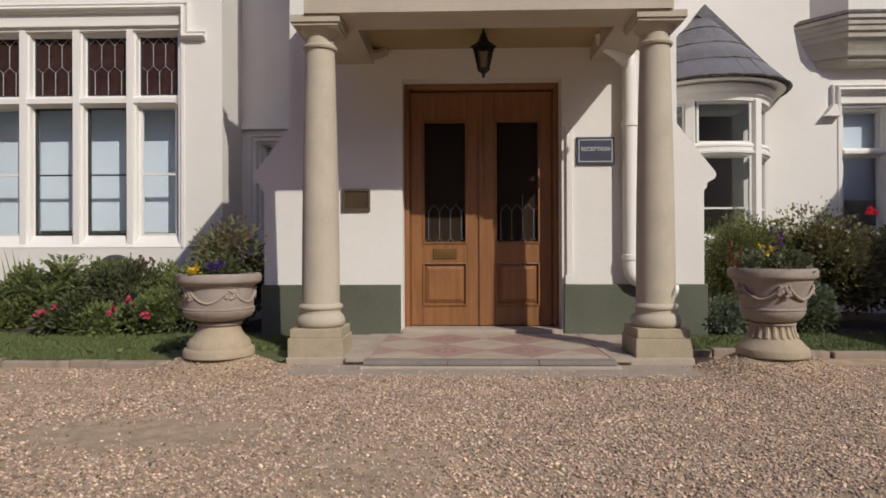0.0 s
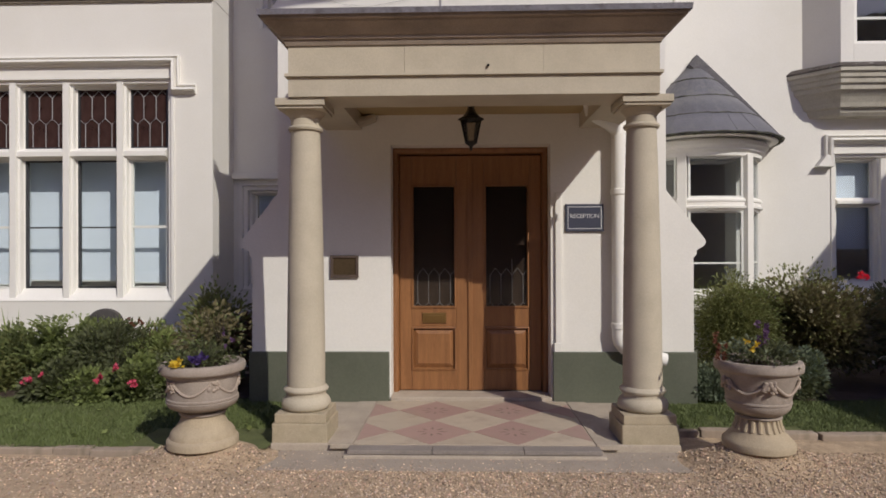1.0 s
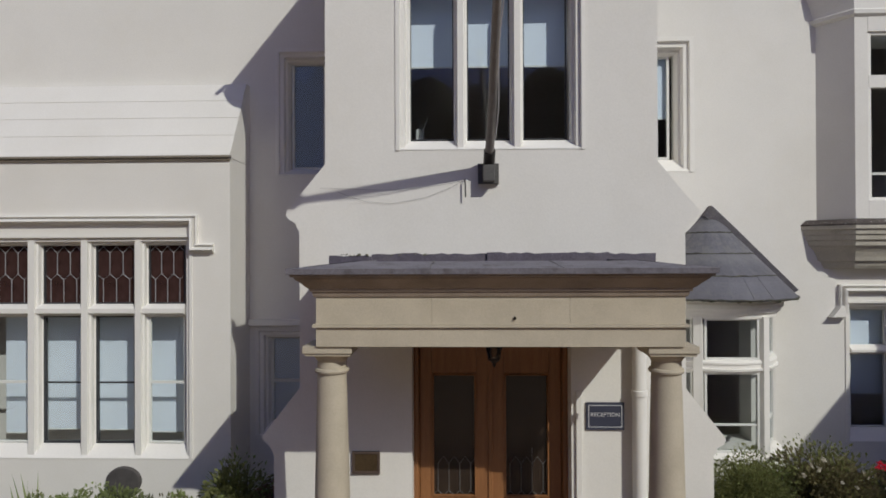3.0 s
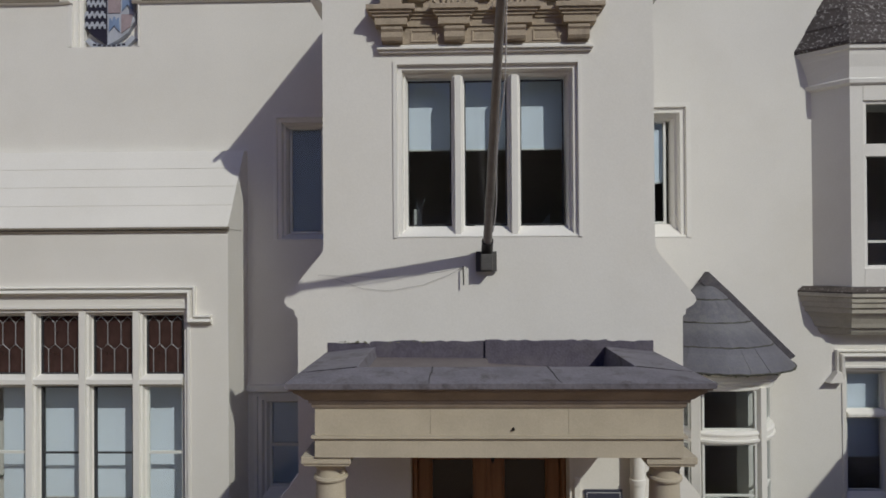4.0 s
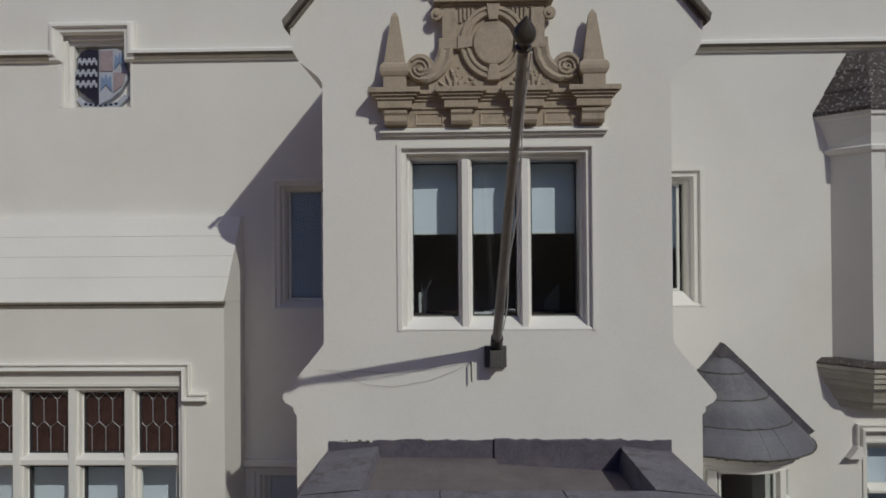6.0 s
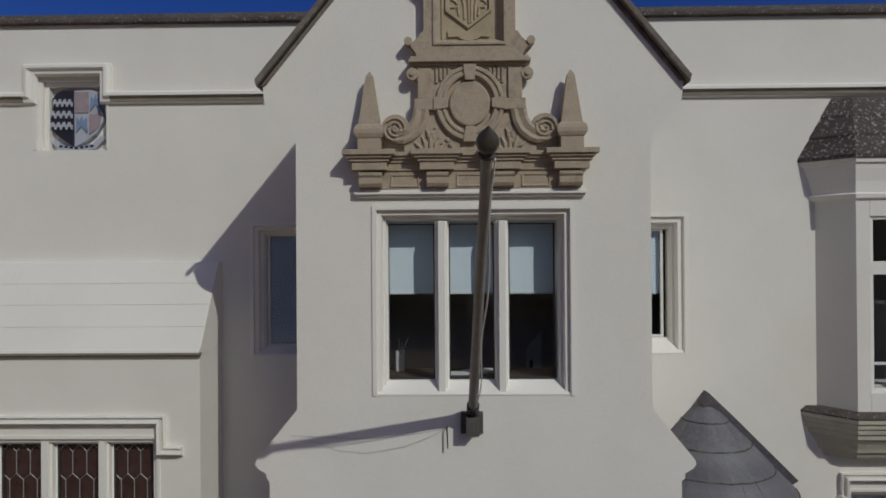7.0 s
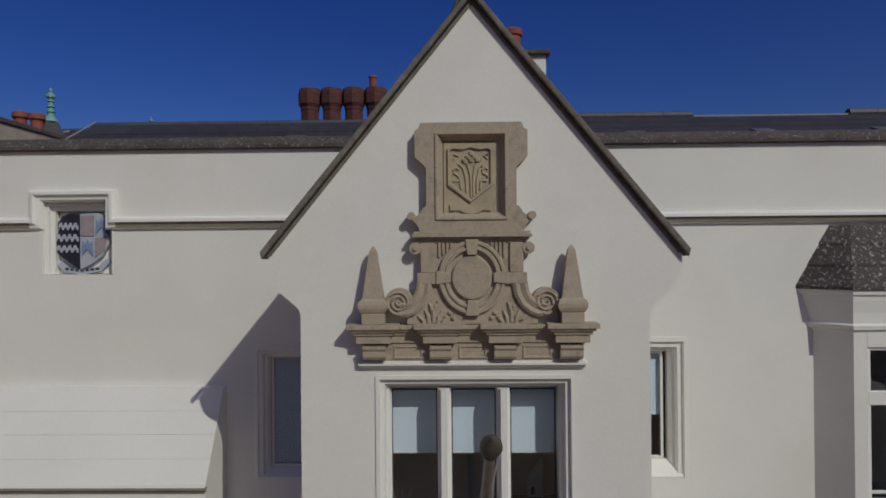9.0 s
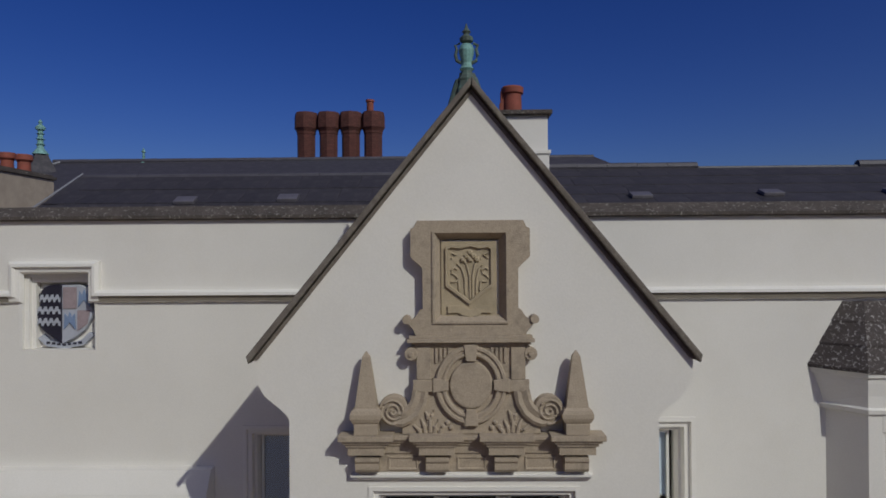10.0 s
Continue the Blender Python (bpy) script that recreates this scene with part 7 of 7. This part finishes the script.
plant("border_shrub", "dark shrub at the end of the border", "shrub", 5.5, 0.7, 0.45, 0.70, 0.50, 0.6, 7600, 0.055, 0.026, M_LEAFDARK, 44, group=G2)
plant("grey_shrub", "low grey-green leafy plant at the lawn edge", "shrub", 3.20, 0.22, 0.24, 0.24, 0.20, 0.28, 2200, 0.055, 0.030, M_LEAFGREY, 45, group=G2, second=M_LEAFMID)
plant("grey_shrub", "low grey-green leafy plant by the wall corner", "shrub", 2.28, 0.05, 0.18, 0.27, 0.22, 0.24, 2850, 0.052, 0.028, M_LEAFGREY, 46, group=G2, second=M_LEAFDARK)
plant("border_shrub", "russet-leaved border plant under the bush", "shrub", 2.62, 0.12, 0.20, 0.26, 0.20, 0.30, 2470, 0.05, 0.024, M_LEAFRED, 47, group=G2, second=M_LEAFDARK)
plant("border_shrub", "dark border plant between lawn and bush", "shrub", 3.05, 0.15, 0.18, 0.30, 0.20, 0.24, 2850, 0.05, 0.024, M_LEAFDARK, 48, group=G2)

# planting in the urns
ux, uy = URN_L
lift_l = plant("urn_planting", "mixed yellow, violet and purple bedding flowers in the urn", "flowers", ux, uy, 0.66, 0.24, 0.24, 0.13, 650, 0.045, 0.028, M_LEAFDARK, 51,
      [(M_YELLOW, 3, 0.06, [(ux - 0.08, uy - 0.25, 0.665), (ux - 0.10, uy - 0.22, 0.655), (ux - 0.05, uy - 0.26, 0.67), (ux + 0.21, uy - 0.15, 0.73), (ux - 0.16, uy - 0.2, 0.68)]),
       (M_VIOLET, 3, 0.065, [(ux + 0.07, uy - 0.25, 0.68), (ux + 0.10, uy - 0.22, 0.70), (ux + 0.04, uy - 0.24, 0.69), (ux + 0.12, uy - 0.2, 0.72), (ux + 0.07, uy - 0.2, 0.73)]),
       (M_PURPLE, 4, 0.032, [(ux + 0.17, uy - 0.05, 0.84), (ux + 0.2, uy - 0.1, 0.76), (ux + 0.24, uy - 0.06, 0.80), (ux + 0.15, uy, 0.88)])],
      second=M_LEAFMID, base=0.58)
lift_t = plant("urn_planting_tall", "tall loose bronze foliage plant in the urn", "plant", ux + 0.02, uy + 0.1, 0.83, 0.25, 0.20, 0.25, 430, 0.05, 0.022, M_LEAFBRONZE, 52, second=M_LEAFMID, base=0.58, clumps=18)
ux, uy = URN_R
lift_r = plant("urn_planting", "purple spikes and yellow bedding flowers in the urn", "flowers", ux, uy, 0.67, 0.25, 0.25, 0.12, 650, 0.045, 0.024, M_LEAFDARK, 53,
      [(M_YELLOW, 3, 0.034, [(ux - 0.13, uy - 0.2, 0.74), (ux - 0.10, uy - 0.2, 0.77), (ux - 0.15, uy - 0.18, 0.79), (ux - 0.12, uy - 0.2, 0.70), (ux + 0.04, uy - 0.26, 0.67)]),
       (M_PURPLE, 16, 0.034, [(ux - 0.06 + 0.018 * (i % 6), uy - 0.12 + 0.03 * (i % 3), 0.75 + 0.026 * (i % 7)) for i in range(16)]),
       (M_RUSSET, 10, 0.034, [(ux - 0.30 + 0.015 * (i % 5), uy - 0.06 + 0.03 * (i % 4), 0.66 + 0.022 * (i % 8)) for i in range(14)])], second=M_LEAFGREY, base=0.6)
for ob, up_ in ((lift_l, 0.02), (lift_t, 0.02), (lift_r, 0.045)):
    ob.matrix_basis = pose(0, 0, up_)

# fallen leaves on the lawn
lv = thing("fallen_leaves", "scattered dry leaves on the lawn", "leaves", "", "stuff")
r_ = np.random.default_rng(3)
P_ = np.stack([np.r_[r_.uniform(-5, -1.7, 24), r_.uniform(1.7, 4.5, 10)], np.r_[r_.uniform(-1.4, -0.2, 24), r_.uniform(-0.9, 0, 10)], np.full(34, 0.045)], 1)
leaves("dry_leaf", P_, np.stack([r_.normal(size=34), r_.normal(size=34), 0.3 + 0 * P_[:, 0]], 1), 0.06, 0.04, M_LEAFPALE, lv, 5)

# woods behind the drive, seen only mirrored in the panes
bm = bmesh.new()
rnd = random.Random(12)
for i in range(70):
    a = math.pi * (1.02 + 0.96 * i / 69)
    rr = 52 + rnd.uniform(-5, 8)
    hh = rnd.uniform(17, 22)
    m_ = Matrix.Translation((rr * math.cos(a), rr * math.sin(a), hh * 0.42)) @ Matrix.Diagonal((rnd.uniform(4.5, 6.5), rnd.uniform(4.5, 6.5), hh * 0.58, 1))
    res = bmesh.ops.create_icosphere(bm, subdivisions=3, radius=1.0, matrix=m_)
    for v_ in res["verts"]:
        k = noise.noise(v_.co * 0.55) * 0.9 + noise.noise(v_.co * 1.7) * 0.5
        v_.co += (v_.co - Vector((rr * math.cos(a), rr * math.sin(a), hh * 0.4))).normalized() * k
solid("backdrop_woods", bm, mat("far_woods", (0.045, 0.065, 0.022), 0.9, var=0.4, scale=0.8, fine=6, bump=0.6), "dark line of distant trees beyond the drive", "trees", "structure")
